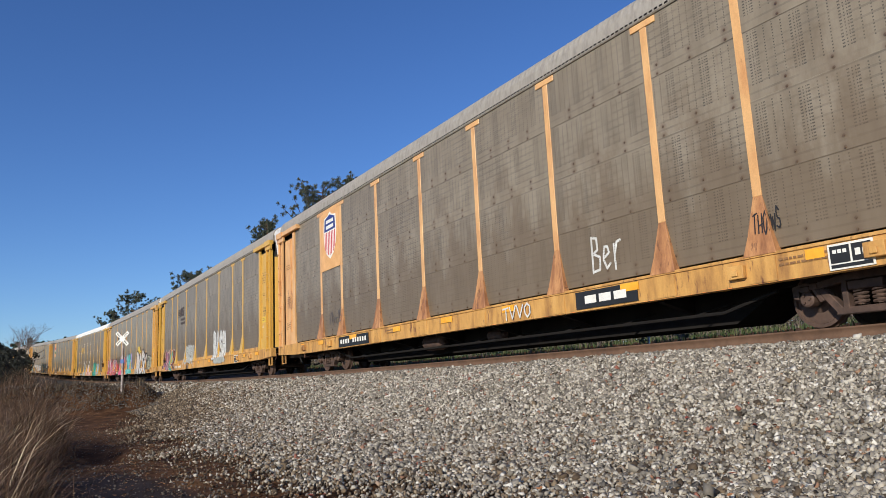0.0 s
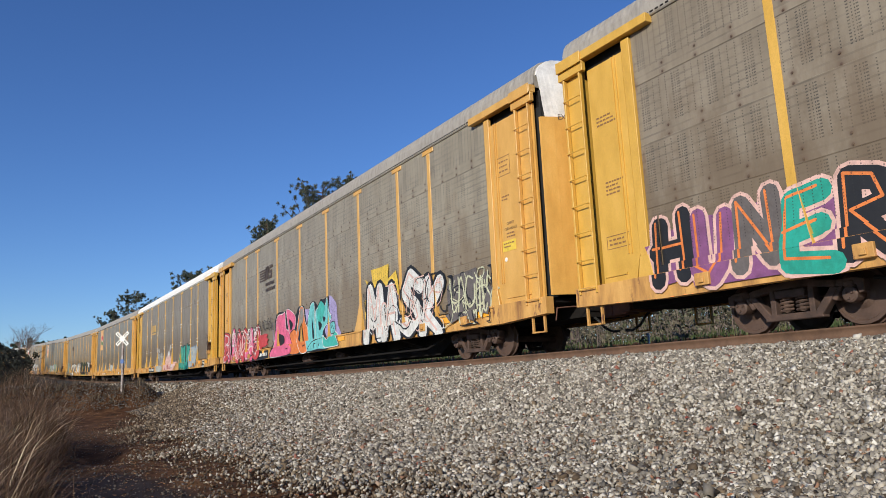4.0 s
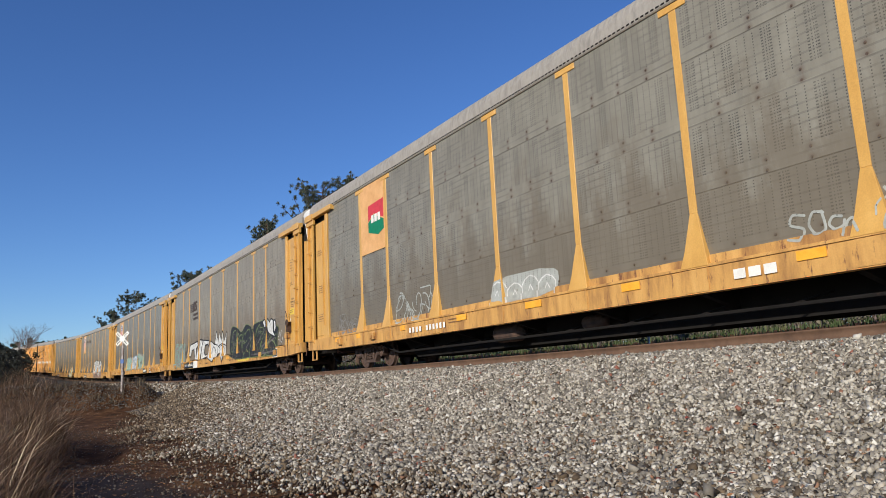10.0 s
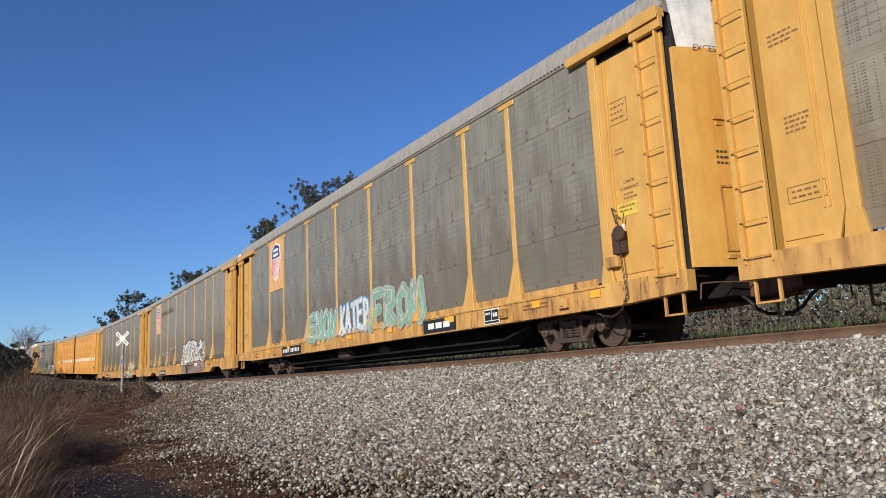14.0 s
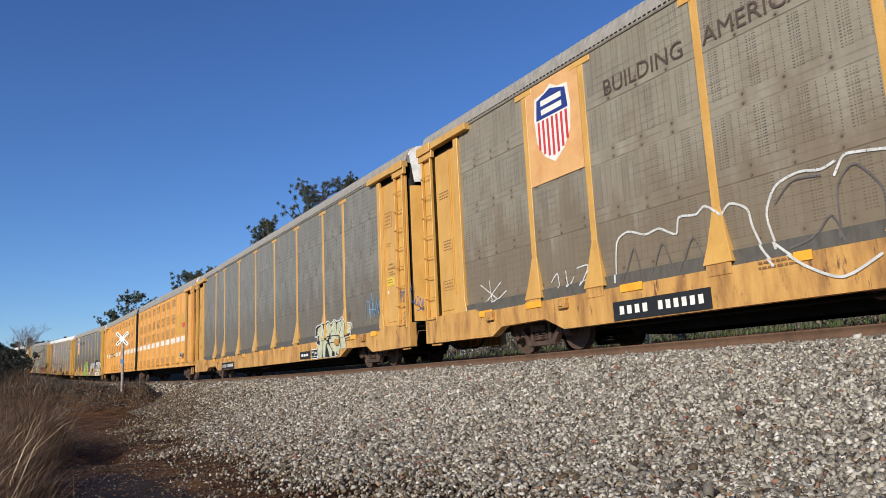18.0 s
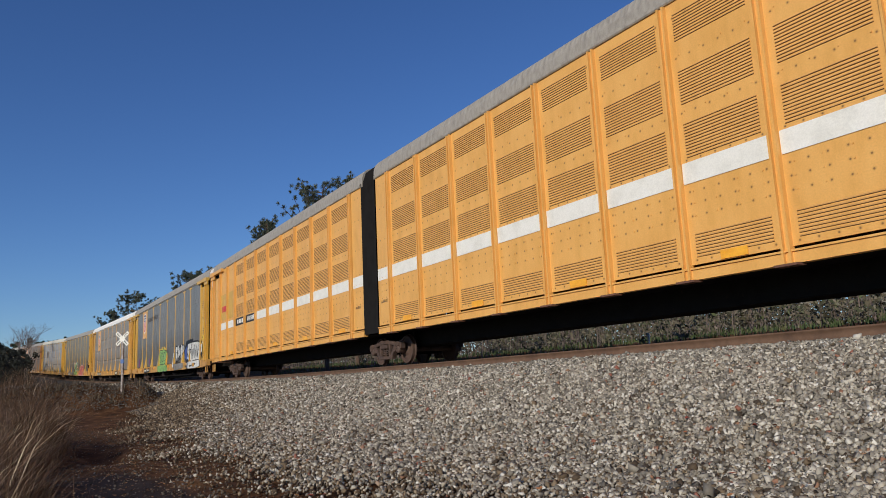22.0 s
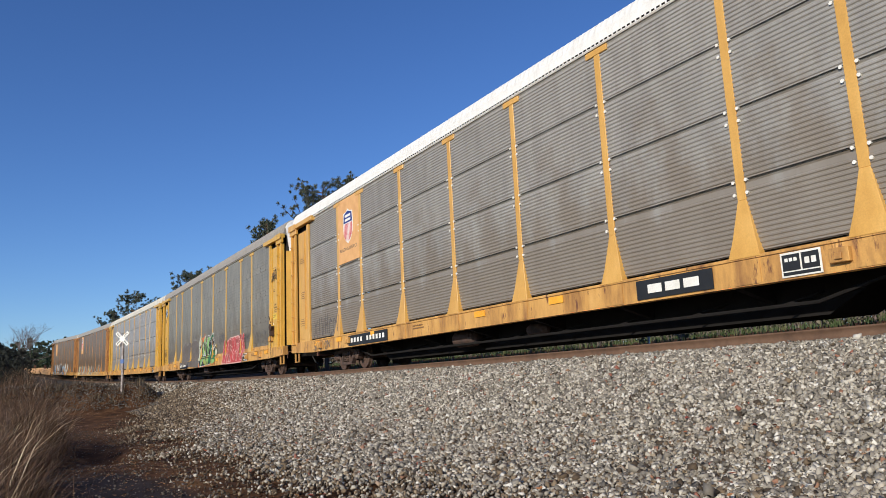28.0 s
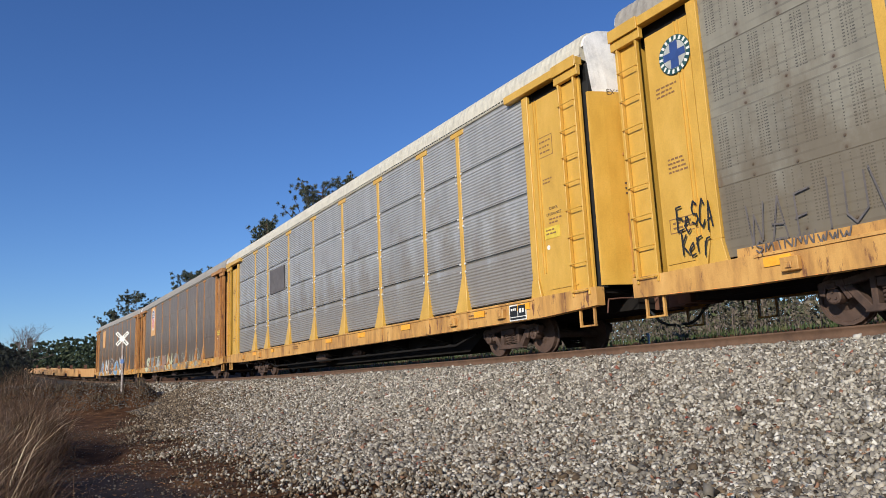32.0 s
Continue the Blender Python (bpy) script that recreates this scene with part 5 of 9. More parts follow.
def two_unit_carrier():
    """An articulated covered auto carrier: two amber units sharing a truck under a bellows."""
    car = thing("articulated_autorack_car", "amber two-unit covered auto carrier with a white stripe", "rail car", "autorack train cars")
    part("bellows", bellows_mesh(), BELLM, car, "black pleated rubber bellows")
    for end in (-1, 1):
        tip = DUO_HALF if end > 0 else DUO_HALF - 0.4
        shift = tip - HALF
        for m in (Matrix.Identity(4), FLIP):
            e = end if m == Matrix.Identity(4) else -end
            x0, x1 = sorted((0.55 * e, tip * e))
            part("side_sill", duo_sill_mesh(x0, x1), DUOY, car, at=m)
            for i, x in enumerate(DUO_POSTS):
                part("post", shared("duo_post", duo_post_mesh), DUOY, car, at=m @ pose(x * e, 0, 0))
                part("foot_plate", shared("duo_foot", lambda: box_mesh(-0.19, 0.19, -1.63, -1.42, 0.865, 0.90)), RUSTM, car, at=m @ pose(x * e, 0, 0))
            part("end_sheet", shared("duo_short", lambda: duo_sheet_mesh(0.80)), DUOY, car, at=m @ pose(0.96 * e, 0, 0))
            for i in range(10):
                cx = (DUO_POSTS[i] + DUO_POSTS[i + 1]) / 2 * e
                wide = round(DUO_POSTS[i + 1] - DUO_POSTS[i], 2)
                sh = part("side_sheet", shared(("duo_sheet", wide), lambda: duo_sheet_mesh(wide - 0.10)), DUOY, car, at=m @ pose(cx, 0, 0))
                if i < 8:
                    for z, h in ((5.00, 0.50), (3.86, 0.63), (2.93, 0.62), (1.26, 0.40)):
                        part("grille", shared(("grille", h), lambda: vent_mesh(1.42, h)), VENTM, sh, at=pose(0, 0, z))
                if m == Matrix.Identity(4):
                    dark = end < 0 and i in (6, 7)
                    bm = bmesh.new()
                    box(bm, 0.09 - wide / 2, wide / 2 - 0.09, -1.514, -1.511, 2.50, 2.86)
                    st = part("stripe", fixed(bm), BLACKP if dark else WHITEP, sh)
                    if dark:
                        bars(car, cx - 0.55, cx + 0.55, 2.58, 2.78, 4 if i == 7 else 6, WHITEP, -1.5145)
                    if i in (8, 9):
                        plate("paint_patch", car, YEL3, cx - 0.66, cx + 0.66, 3.0, 4.35, -1.505)
                    if (end > 0 and i == 9) or (end < 0 and i == 9):
                        bars(car, cx - 0.4, cx + 0.42, 3.42, 3.72, 3, SIGNRED, -1.512, 0.15)
                    if i % 2 == 0:
                        plate("reflector", car, REFLY, cx - 0.25, cx + 0.25, 1.16, 1.30, -1.512)
            bm = bmesh.new()
            box(bm, -0.40, 0.40, -1.506, -1.502, 2.50, 2.86)
            part("stripe", fixed(bm), WHITEP, car, at=m @ pose(0.96 * e, 0, 0))
            k = pose(shift * e, 0, 0)
            part("end_wall", shared(("duo_end_wall", e), lambda: end_wall_mesh(e, HALF - 0.02)), DUOY, car, at=m @ k)
            part("header", shared(("header", e), lambda: header_mesh(e)), DUOY, car, at=m @ k)
            part("recess", shared(("recess", e), lambda: recess_mesh(e)), DARKM, car, at=m @ k)
            if e < 0:
                part("corner_wall", shared("corner_wall", corner_mesh), DUOY, car, at=m @ k)
                part("slot_lining", shared("slot_lining", lining_mesh), HOSE_SHADE, car, at=m @ k)
            add_ladder(car, m @ k @ pose((HALF - 0.24) * e, -SIDE - 0.04, 0), DUOY)
            part("sill_step", shared("sill_step", step_mesh), SILLY, car, at=m @ k @ pose(13.45 * e, -1.5, 0))
            part("eave_rail", eave_piece(x0, x1), ROOFG, car, at=m)
        x0, x1 = sorted((0.45 * end, (tip - 0.05) * end))
        part("roof", roof_mesh(x0, x1), ROOFG, car)
        part("deck", box_mesh(x0, x1, -1.38, 1.38, 0.95, 1.10), DARKM, car)
        part("underframe", box_mesh(min(x0, x1) + 0.2, max(x0, x1) - 0.2, -0.4, 0.4, 0.50, 0.95), DARKM, car)
        k = pose(shift * end, 0, 0)
        part("end_cap", shared(("end_cap", end), lambda: end_cap_mesh(end)), CAPW, car, at=k)
        for leaf in (-1, 1):
            part("end_door", shared(("end_door", end, leaf), lambda: door_mesh(end, leaf)), DUOY, car, at=k)
        for leaf in (-1, 1):
            part("corner_seal", shared(("corner_seal", end, leaf), lambda: shade_jamb_mesh(end, leaf)), HOSE_SHADE, car, at=k)
        part("bulkhead", shared(("bulkhead", end), lambda: interior_shade_mesh(end)), HOSE_SHADE, car, at=k)
        part("coupler", shared(("coupler", end), lambda: coupler_mesh(end)), RUSTM, car, at=k)
        part("air_hose", shared(("air_hose", end), lambda: hose_mesh(end)), HOSE_SHADE, car, at=k)
        part("cut_lever", shared(("cut_lever", end), lambda: lever_mesh(end)), RUSTM, car, at=k)
        add_truck(car, (DUO_HALF - 3.6) * end)
        word(car, "A-UNIT", STENCIL, 0.96 * end, 1.85, -1.508)
    add_truck(car, 0.0)
    data_plates(car, 17.9, 1.55)
    return car


def eave_piece(x0, x1):
    bm = bmesh.new()
    prism(bm, [(-SIDE - 0.05, 5.747), (-SIDE - 0.05, 5.805), (-SIDE + 0.02, 5.836), (-SIDE + 0.02, 5.721), (-SIDE - 0.03, 5.721)], "x", x0, x1)
    return fixed(bm)


def well_car():
    """An empty low container car: yellow side walls, end platforms and a brake stand."""
    car = thing("well_car", "empty low yellow container car at the end of the train", "rail car", "empty well cars")
    bm = bmesh.new()
    prism(bm, [(-5.9, 0.55), (5.9, 0.55), (6.3, 1.55), (-6.3, 1.55)], "y", -1.52, -1.46)
    me = bpy.data.meshes.new("side_wall")
    fixed(bm).to_mesh(me)
    bm.free()
    for m in (Matrix.Identity(4), FLIP):
        part("side_wall", me, YEL2, car, at=m)
    part("floor", box_mesh(-5.9, 5.9, -1.45, 1.45, 0.45, 0.55), DARKM, car)
    for s in (-1, 1):
        a, b = sorted((5.9 * s, 7.1 * s))
        part("platform", box_mesh(a, b, -1.4, 1.4, 0.95, 1.2), YEL2, car)
        part("brake_stand", box_mesh(6.7 * s - 0.08, 6.7 * s + 0.08, -0.9, -0.7, 1.2, 2.1), RUSTM, car)
        part("truck", box_mesh(6.7 * s - 0.9, 6.7 * s + 0.9, -1.0, 1.0, 0.25, 0.75), TRUCKM, car)
        for x in (-0.7, 0.7):
            for y in (-0.75, 0.75):
                bm = bmesh.new()
                lathe(bm, [(0.3, -0.06), (WHEEL_R, -0.06), (WHEEL_R, 0.06), (0.3, 0.06)], 16, (6.7 * s + x, y, WHEEL_R))
                part("wheel", fixed(bm), WHEELM, car)
    return car


# ---------------------------------------------------------------- the train, car by car
TRAIN = []   # (thing, distance behind the first coupling, half distance of the truck centres)
LONG = 28.6


def couple(car, u, reach=TRUCK_X):
    TRAIN.append((car, u, reach))
    return car


u = -LONG / 2
car_a = couple(autorack("covered auto carrier, weathered grey sheets and faded peach posts", YEL2, WARMG, ROOFG, CAPW, foot=FOOTR), u - 0.09)
car_b = couple(autorack("covered auto carrier, grey sheets and yellow posts with white graffiti", YEL3, WARMG, ROOFG, CAPW, strip=True), u + LONG - 0.04)
car_c = couple(autorack("covered auto carrier, grey sheets and yellow posts with pink graffiti", YEL, OLIVG, ROOFG, CAPW), u + 2 * LONG - 0.05)
car_d = couple(autorack("covered auto carrier, brown-grey sheets, white roof and teal graffiti", YEL3, WARMG, ROOFW, CAPW), u + 3 * LONG + 0.08)
car_e = couple(autorack("covered auto carrier, plain grey sheets and amber posts", YEL, COOLG, ROOFG, CAPW, strip=True), u + 4 * LONG + 0.24)
car_f = couple(autorack("covered auto carrier, grey sheets with large white and black graffiti", YEL, OLIVG, ROOFG, CAPW), u + 5 * LONG + 0.08)
car_g = couple(autorack("covered auto carrier, grey sheets with pale green graffiti", YEL, COOLG, ROOFG, CAPW, strip=True), u + 6 * LONG + 0.11)
car_h = couple(autorack("covered auto carrier, grey sheets, kinked yellow sill, white graffiti", YEL, OLIVG, ROOFG, CAPW, kink=True), u + 7 * LONG + 0.05)
car_i = couple(autorack("covered auto carrier, grey sheets, kinked yellow sill, cream graffiti", YEL, COOLG, ROOFG, CAPW, kink=True), u + 8 * LONG)
DUO = 43.6
car_k = couple(autorack("covered auto carrier, slate sheets with bold white graffiti", YEL3, DARKG, ROOFG, CAPW), u + 9 * LONG + DUO - 0.11)
car_l = couple(autorack("covered auto carrier, ribbed grey sheets, white roof", YEL, GALV, ROOFW, CAPW, ribbed=True), u + 10 * LONG + DUO - 0.14)
car_m = couple(autorack("covered auto carrier, grey sheets with green and red graffiti", YEL3, COOLG, ROOFG, CAPW, strip=True), u + 11 * LONG + DUO)
car_n = couple(autorack("covered auto carrier, silvery ribbed sheets, cream roof", YEL3, SILV, ROOFC, CAPW, ribbed=True), u + 12 * LONG + DUO)
car_o = couple(autorack("covered auto carrier, rusty brown sheets, faded", YELR, RUSTG, ROOFG, CAPW), u + 13 * LONG + DUO)
car_p = couple(autorack("covered auto carrier, rusty sheets with blue and white graffiti", YELR, RUSTG, ROOFG, CAPW), u + 14 * LONG + DUO)
couple(two_unit_carrier(), 251.0, 17.7)
for i in range(6):
    couple(well_car(), u + 14 * LONG + DUO + 14.3 + 7.6 + i * 14.6, 6.7)

# what each car carries on its near side
for k, c in enumerate((car_a, car_b, car_c, car_d, car_e, car_f, car_g, car_h, car_i, car_k, car_l, car_m, car_n, car_o, car_p)):
    dress(c, 40 + k, notice=k not in (3,), brake=c in (car_d, car_f, car_g, car_m))
for c in (car_a, car_g, car_h, car_k, car_o):
    shield_logo(c)
shield_logo(car_l, 0.70)
word(car_l, "BUILDING AMERICA", STENCIL, -8.42, 3.95)
for c in (car_b, car_c, car_f):
    stripes_logo(c)
square_logo(car_e)
blocks_logo(car_d)
round_logo(car_m)
plate("logo_patch", car_n, SW["smoke"], -7.05, -5.1, 3.40, 4.42, -1.530, "dark rectangular emblem patch")
plate("logo_panel", car_p, PEACH, -9.28, -7.55, 3.7, 5.5, -1.516)
for c in (car_h, car_k):
    word(c, "BUILDING", STENCIL, -5.88, 4.83)
    word(c, "AMERICA", STENCIL, -3.58, 4.83)
for c, a, b in ((car_a, -7.6, -5.2), (car_c, -8.2, -5.6), (car_d, -7.5, -5.3), (car_f, -8.2, -5.6), (car_h, -7.0, -4.8), (car_i, -7.5, -5.1), (car_l, -8.4, -5.5), (car_m, -7.4, -5.2), (car_g, -7.4, -5.2), (car_k, -7.6, -5.2)):
    number_board(c, a, b, *((0.42, 0.76) if c in (car_h, car_i) else (0.71, 1.04)))
number_board(car_e, -6.2, -3.9, board=False)
number_board(car_b, -7.6, -5.3, board=False)
for c in (car_a, car_g, car_l):
    owner_board(c, 4.55, 6.2)
owner_board(car_i, 4.52, 5.62, lo=0.47, hi=0.74)
owner_board(car_f, 4.5, 6.4, PLATEY, SIGNRED)
for c in (car_e, car_h):
    owner_board(c, 4.5, 5.6, None)
for c, x in ((car_a, 9.75), (car_b, 7.6), (car_d, 10.38), (car_e, 7.2), (car_f, 10.0), (car_g, 7.5), (car_h, 5.2), (car_k, 9.0), (car_l, 7.4), (car_m, 7.65), (car_n, 10.7)):
    data_plates(c, x)
data_plates(car_i, 5.76, 0.52)
for c in (car_d,):
    for x in POSTS:
        add_clips(c, x, (2.44, 3.60, 4.66))
part("door_slot", box_mesh(-0.45, 0.45, -0.02, 0.01, 4.12, 4.30), BLACKP, car_d, "black slot across the end door", BACK[1] @ pose(HALF + 0.30, -0.45, 0, 0, 0, 82))
frame_box(car_d, -13.25, -12.45, 4.25, 4.95, rows=1)
word(car_d, "QUALITY", STENCIL, -12.86, 4.62, -1.534)
word(car_d, "AUTO RACK", STENCIL, -12.86, 4.38, -1.534)

# spray paint, car by car
G = "sprayed graffiti"
throw(car_a, "Ber", 4.95, 5.85, 1.40, 2.10, [SW["white"]], None, 0.05, seed=3, label="white sprayed scrawl")
throw(car_a, "TVVO", 2.05, 3.1, 0.74, 1.02, [SW["white"]], None, 0.04, seed=4, label="white sprayed scrawl")
throw(car_a, "BeOK", -13.0, -12.3, 2.55, 3.2, [SW["brown"]], None, 0.022, seed=5, wob=0.2, label="faint brown tag")
throw(car_a, "THOwS", 8.62, 9.05, 1.45, 1.78, [SW["black"]], None, 0.022, seed=7, wob=0.14, label="small black tag on a post")
scribble(car_a, -8.6, -7.6, 1.5, 2.0, SW["smoke"], 6, 0.03, 6)

throw(car_b, "BISH", 2.85, 5.5, 1.15, 2.4, [SW["white"]], SW["grey"], 0.30, 0.05, 11, 0.08, label=G, glint=SW["pale"])
cloud(car_b, 3.0, 6.0, 0.75, 1.1, SW["pale"], 12)
throw(car_b, "SNSX", -4.6, -2.15, 1.15, 2.0, [SW["pale"]], SW["white"], 0.20, 0.045, 13, 0.08, label=G)
lines(car_b, "white", [[(-4.85, 0.75), (-4.9, 1.35), (-4.6, 1.8)], [(-1.95, 0.75), (-2.05, 1.2), (-2.5, 1.3)], [(-4.2, 0.75), (-4.3, 1.05)], [(-3.3, 0.75), (-3.4, 1.05)]], 0.04)
cloud(car_b, -12.3, -7.7, 0.75, 2.0, SW["plum"], 14, 0, 0.25, 26)
throw(car_b, "HUNER", -12.1, -7.9, 0.95, 1.95, [SW["black"], SW["plum"], SW["smoke"], SW["teal"]], SW["rose"], 0.32, 0.06, 15, 0.09, label=G, glint=SW["orange"])

piece(car_c, "lilac", [(-5.24, 2.23), (-4.99, 1.16), (-4.23, 2.19), (-2.21, 2.21), (-1.35, 2.33), (-0.16, 2.28), (0.88, 2.45), (1.35, 2.57), (1.92, 2.21), (2.02, 1.52), (2.29, 1.14), (1.46, 1.11), (-0.6, 1.14), (-4.82, 1.14)], label="pink, orange and turquoise graffiti letters")
piece(car_c, "black", [(-5.35, 0.69), (-4.86, 1.29), (-4.98, 2.04), (-4.6, 2.5), (-3.54, 2.49), (-3.12, 2.58), (-2.3, 2.23), (-2.0, 2.48), (-1.33, 2.47), (-1.03, 1.79), (-0.67, 2.48), (-0.17, 2.53), (0.11, 2.35), (0.46, 2.54), (0.7, 2.5), (1.24, 2.55), (1.27, 2.04), (1.49, 1.78), (1.02, 1.41), (1.37, 1.03), (1.3, 0.71), (-0.66, 0.69), (-1.57, 0.69)], label="pink, orange and turquoise graffiti letters")
piece(car_c, "pink", [(-5.25, 0.71), (-4.76, 1.1), (-4.81, 2.01), (-4.49, 2.4), (-3.93, 2.41), (-3.6, 2.44), (-3.47, 1.78), (-2.98, 1.64), (-2.72, 1.08), (-2.74, 0.76)], "white", 0.03, label="pink, orange and turquoise graffiti letters")
piece(car_c, "pink", [(-3.42, 2.46), (-3.12, 2.53), (-2.35, 2.2), (-2.37, 1.79), (-2.7, 1.59), (-3.09, 1.59)], "white", 0.03, label="pink, orange and turquoise graffiti letters")
piece(car_c, "orange", [(-3.03, 1.51), (-2.41, 1.67), (-1.86, 1.21), (-1.56, 0.73), (-2.69, 0.72), (-2.8, 1.16)], "black", 0.03, label="pink, orange and turquoise graffiti letters")
piece(car_c, "orange", [(-2.19, 1.57), (-1.77, 2.41), (-1.4, 2.42), (-1.23, 1.9), (-0.79, 1.4), (-0.73, 0.76), (-1.46, 0.71), (-1.94, 1.26)], "white", 0.03, label="pink, orange and turquoise graffiti letters")
piece(car_c, "ash", [(-1.74, 2.36), (-1.42, 2.36), (-1.39, 2.01), (-1.77, 1.56), (-1.94, 1.72)], label="pink, orange and turquoise graffiti letters")
piece(car_c, "cyan", [(-0.95, 1.64), (-0.63, 2.39), (-0.22, 2.47), (-0.18, 1.79), (-0.04, 1.22), (-0.24, 0.76), (-0.72, 0.74)], "white", 0.025, label="pink, orange and turquoise graffiti letters")
piece(car_c, "cyan", [(-0.09, 2.1), (0.17, 2.26), (0.51, 2.42), (0.84, 2.25), (1.12, 2.53), (1.21, 2.06), (1.46, 1.79), (0.97, 1.47), (0.68, 1.29), (0.45, 1.13), (-0.05, 1.14)], "white", 0.03, label="pink, orange and turquoise graffiti letters")
piece(car_c, "sea", [(0.09, 2.17), (0.45, 2.46), (0.85, 2.25), (0.75, 1.96), (0.4, 1.67), (0.13, 1.78)], label="pink, orange and turquoise graffiti letters")
piece(car_c, "cyan", [(-0.71, 0.72), (-0.2, 1.05), (0.92, 1.13), (1.29, 1.04), (1.3, 0.73), (0.46, 0.75)], "black", 0.03, label="pink, orange and turquoise graffiti letters")
piece(car_c, "sea", [(0.9, 1.21), (1.29, 1.04), (1.69, 1.28), (1.97, 1.2), (2.27, 0.9), (2.27, 0.78), (1.15, 0.77), (0.94, 0.9)], "white", 0.03, label="pink, orange and turquoise graffiti letters")
piece(car_c, "cyan", [(1.38, 1.59), (1.76, 1.61), (1.76, 1.27), (1.4, 1.24)], "black", 0.03, label="pink, orange and turquoise graffiti letters")
piece(car_c, "pink", [(-5.22, 0.73), (-4.7, 1.09), (-2.72, 1.07), (-2.74, 0.74)], label="pink, orange and turquoise graffiti letters")
piece(car_c, "black", [(-4.39, 1.62), (-3.76, 1.5), (-3.69, 1.24), (-4.24, 1.15)], label="pink, orange and turquoise graffiti letters")
piece(car_c, "black", [(-3.07, 2.12), (-2.61, 1.91), (-2.86, 1.65)], label="pink, orange and turquoise graffiti letters")
piece(car_c, "black", [(-1.59, 1.86), (-1.38, 1.17), (-1.69, 1.26)], label="pink, orange and turquoise graffiti letters")
piece(car_c, "black", [(-0.45, 1.96), (-0.24, 1.25), (-0.41, 1.22)], label="pink, orange and turquoise graffiti letters")
piece(car_c, "black", [(0.65, 1.9), (1.01, 1.79), (0.77, 1.69)], label="pink, orange and turquoise graffiti letters")
piece(car_c, "black", [(0.23, 1.76), (0.58, 1.61), (0.31, 1.42)], label="pink, orange and turquoise graffiti letters")
lines(car_c, "black", [[(0.02, 0.97), (0.18, 0.97)], [(0.02, 0.97), (-0.02, 0.81)], [(0.55, 0.96), (0.52, 0.87)], [(-3.21, 0.95), (-2.92, 0.97)], [(-1.21, 0.95), (-0.91, 0.99)], [(1.46, 1.5), (1.53, 1.39)], [(1.59, 1.49), (1.68, 1.38)], [(1.63, 1.39), (1.61, 1.25)]], 0.03, label="pink, orange and turquoise graffiti letters")
throw(car_c, "BAOCAS", -13.1, -6.9, 0.9, 2.05, [SW["red"], SW["pink"], SW["red"]], SW["black"], 0.44, 0.045, 22, 0.12, label="pink and red graffiti", glint=SW["white"], back=SW["red"])
wild(car_c, -13.1, -6.9, 0.8, 2.15, [SW["white"], SW["black"], SW["rose"], SW["white"]], 222, 70, 0.04, "pink and red graffiti", (0.12, 0.42))
cloud(car_c, -7.4, -5.7, 1.2, 1.8, SW["red"], 23, 1, 0.35)
cloud(car_c, -8.4, -5.6, 0.66, 0.72, SW["black"], 24)
scribble(car_c, -7.3, -5.2, 1.8, 2.4, SW["black"], 25, 0.03, 10)
cloud(car_c, 4.2, 6.8, 1.0, 3.0, SW["yellow"], 31, 1, 0.5, 20)
cloud(car_c, 4.5, 6.6, 0.95, 2.6, SW["black"], 32, 2, 0.3, 16)
throw(car_c, "MASK", 4.5, 9.4, 0.8, 2.2, [SW["white"]], SW["black"], 0.44, 0.10, 33, 0.09, label="white graffiti letters", glint=SW["rose"])
cloud(car_c, 9.4, 11.6, 0.8, 2.2, SW["smoke"], 34, 1, 0.35)
wild(car_c, 9.4, 11.5, 0.8, 2.1, [SW["cream"], SW["black"]], 235, 26, 0.035)
wild(car_c, 4.4, 9.4, 0.8, 2.3, [SW["black"], SW["rose"], SW["white"]], 236, 46, 0.035, "white graffiti letters")
scribble(car_c, 9.6, 11.5, 0.9, 2.0, SW["cream"], 35, 0.05, 6)

throw(car_d, "NIERSTAXER", -11.7, -9.6, 1.42, 1.80, [SW["smoke"]], None, 0.026, seed=41, wob=0.14, label="thin black marker tag")
throw(car_d, "DIRTK", -8.85, -7.55, 1.72, 2.05, [SW["smoke"]], None, 0.026, seed=42, wob=0.14, label="thin black marker tag")
throw(car_d, "TASK", -8.6, -7.5, 1.30, 1.62, [SW["smoke"]], None, 0.026, seed=43, wob=0.14, label="thin black marker tag")
cloud(car_d, -4.6, -1.95, 1.0, 2.0, SW["ash"], 243, 0, 0.4, 24, "white line-drawn graffiti")
wild(car_d, -4.75, -1.9, 1.15, 2.35, [SW["white"], SW["white"], SW["smoke"]], 244, 46, 0.035, "white line-drawn graffiti", (0.1, 0.36))
cloud(car_d, -4.6, -1.9, 0.68, 1.12, SW["pale"], 44, 1, 0.15)
piece(car_d, "rose", [(-1.6, 0.75), (-1.44, 1.37), (-1.0, 1.7), (-0.83, 1.63), (-0.54, 2.01), (-0.48, 1.62), (-0.26, 2.09), (0.02, 1.83), (0.45, 2.48), (0.65, 2.4), (0.36, 2.0), (0.5, 1.67), (0.89, 1.43), (1.07, 1.64), (1.2, 1.35), (1.36, 1.24), (1.47, 1.59), (1.48, 1.23), (1.85, 1.09), (1.8, 0.77), (1.06, 0.75), (0.02, 0.73)], label="pink and white flame graffiti", sharp=True)
piece(car_d, "white", [(-0.51, 1.6), (-0.25, 2.07), (0.01, 1.78), (0.45, 2.46), (0.62, 2.39), (0.33, 2.04), (0.37, 1.75), (0.02, 1.75), (-0.23, 1.65)], label="pink and white flame graffiti", sharp=True)
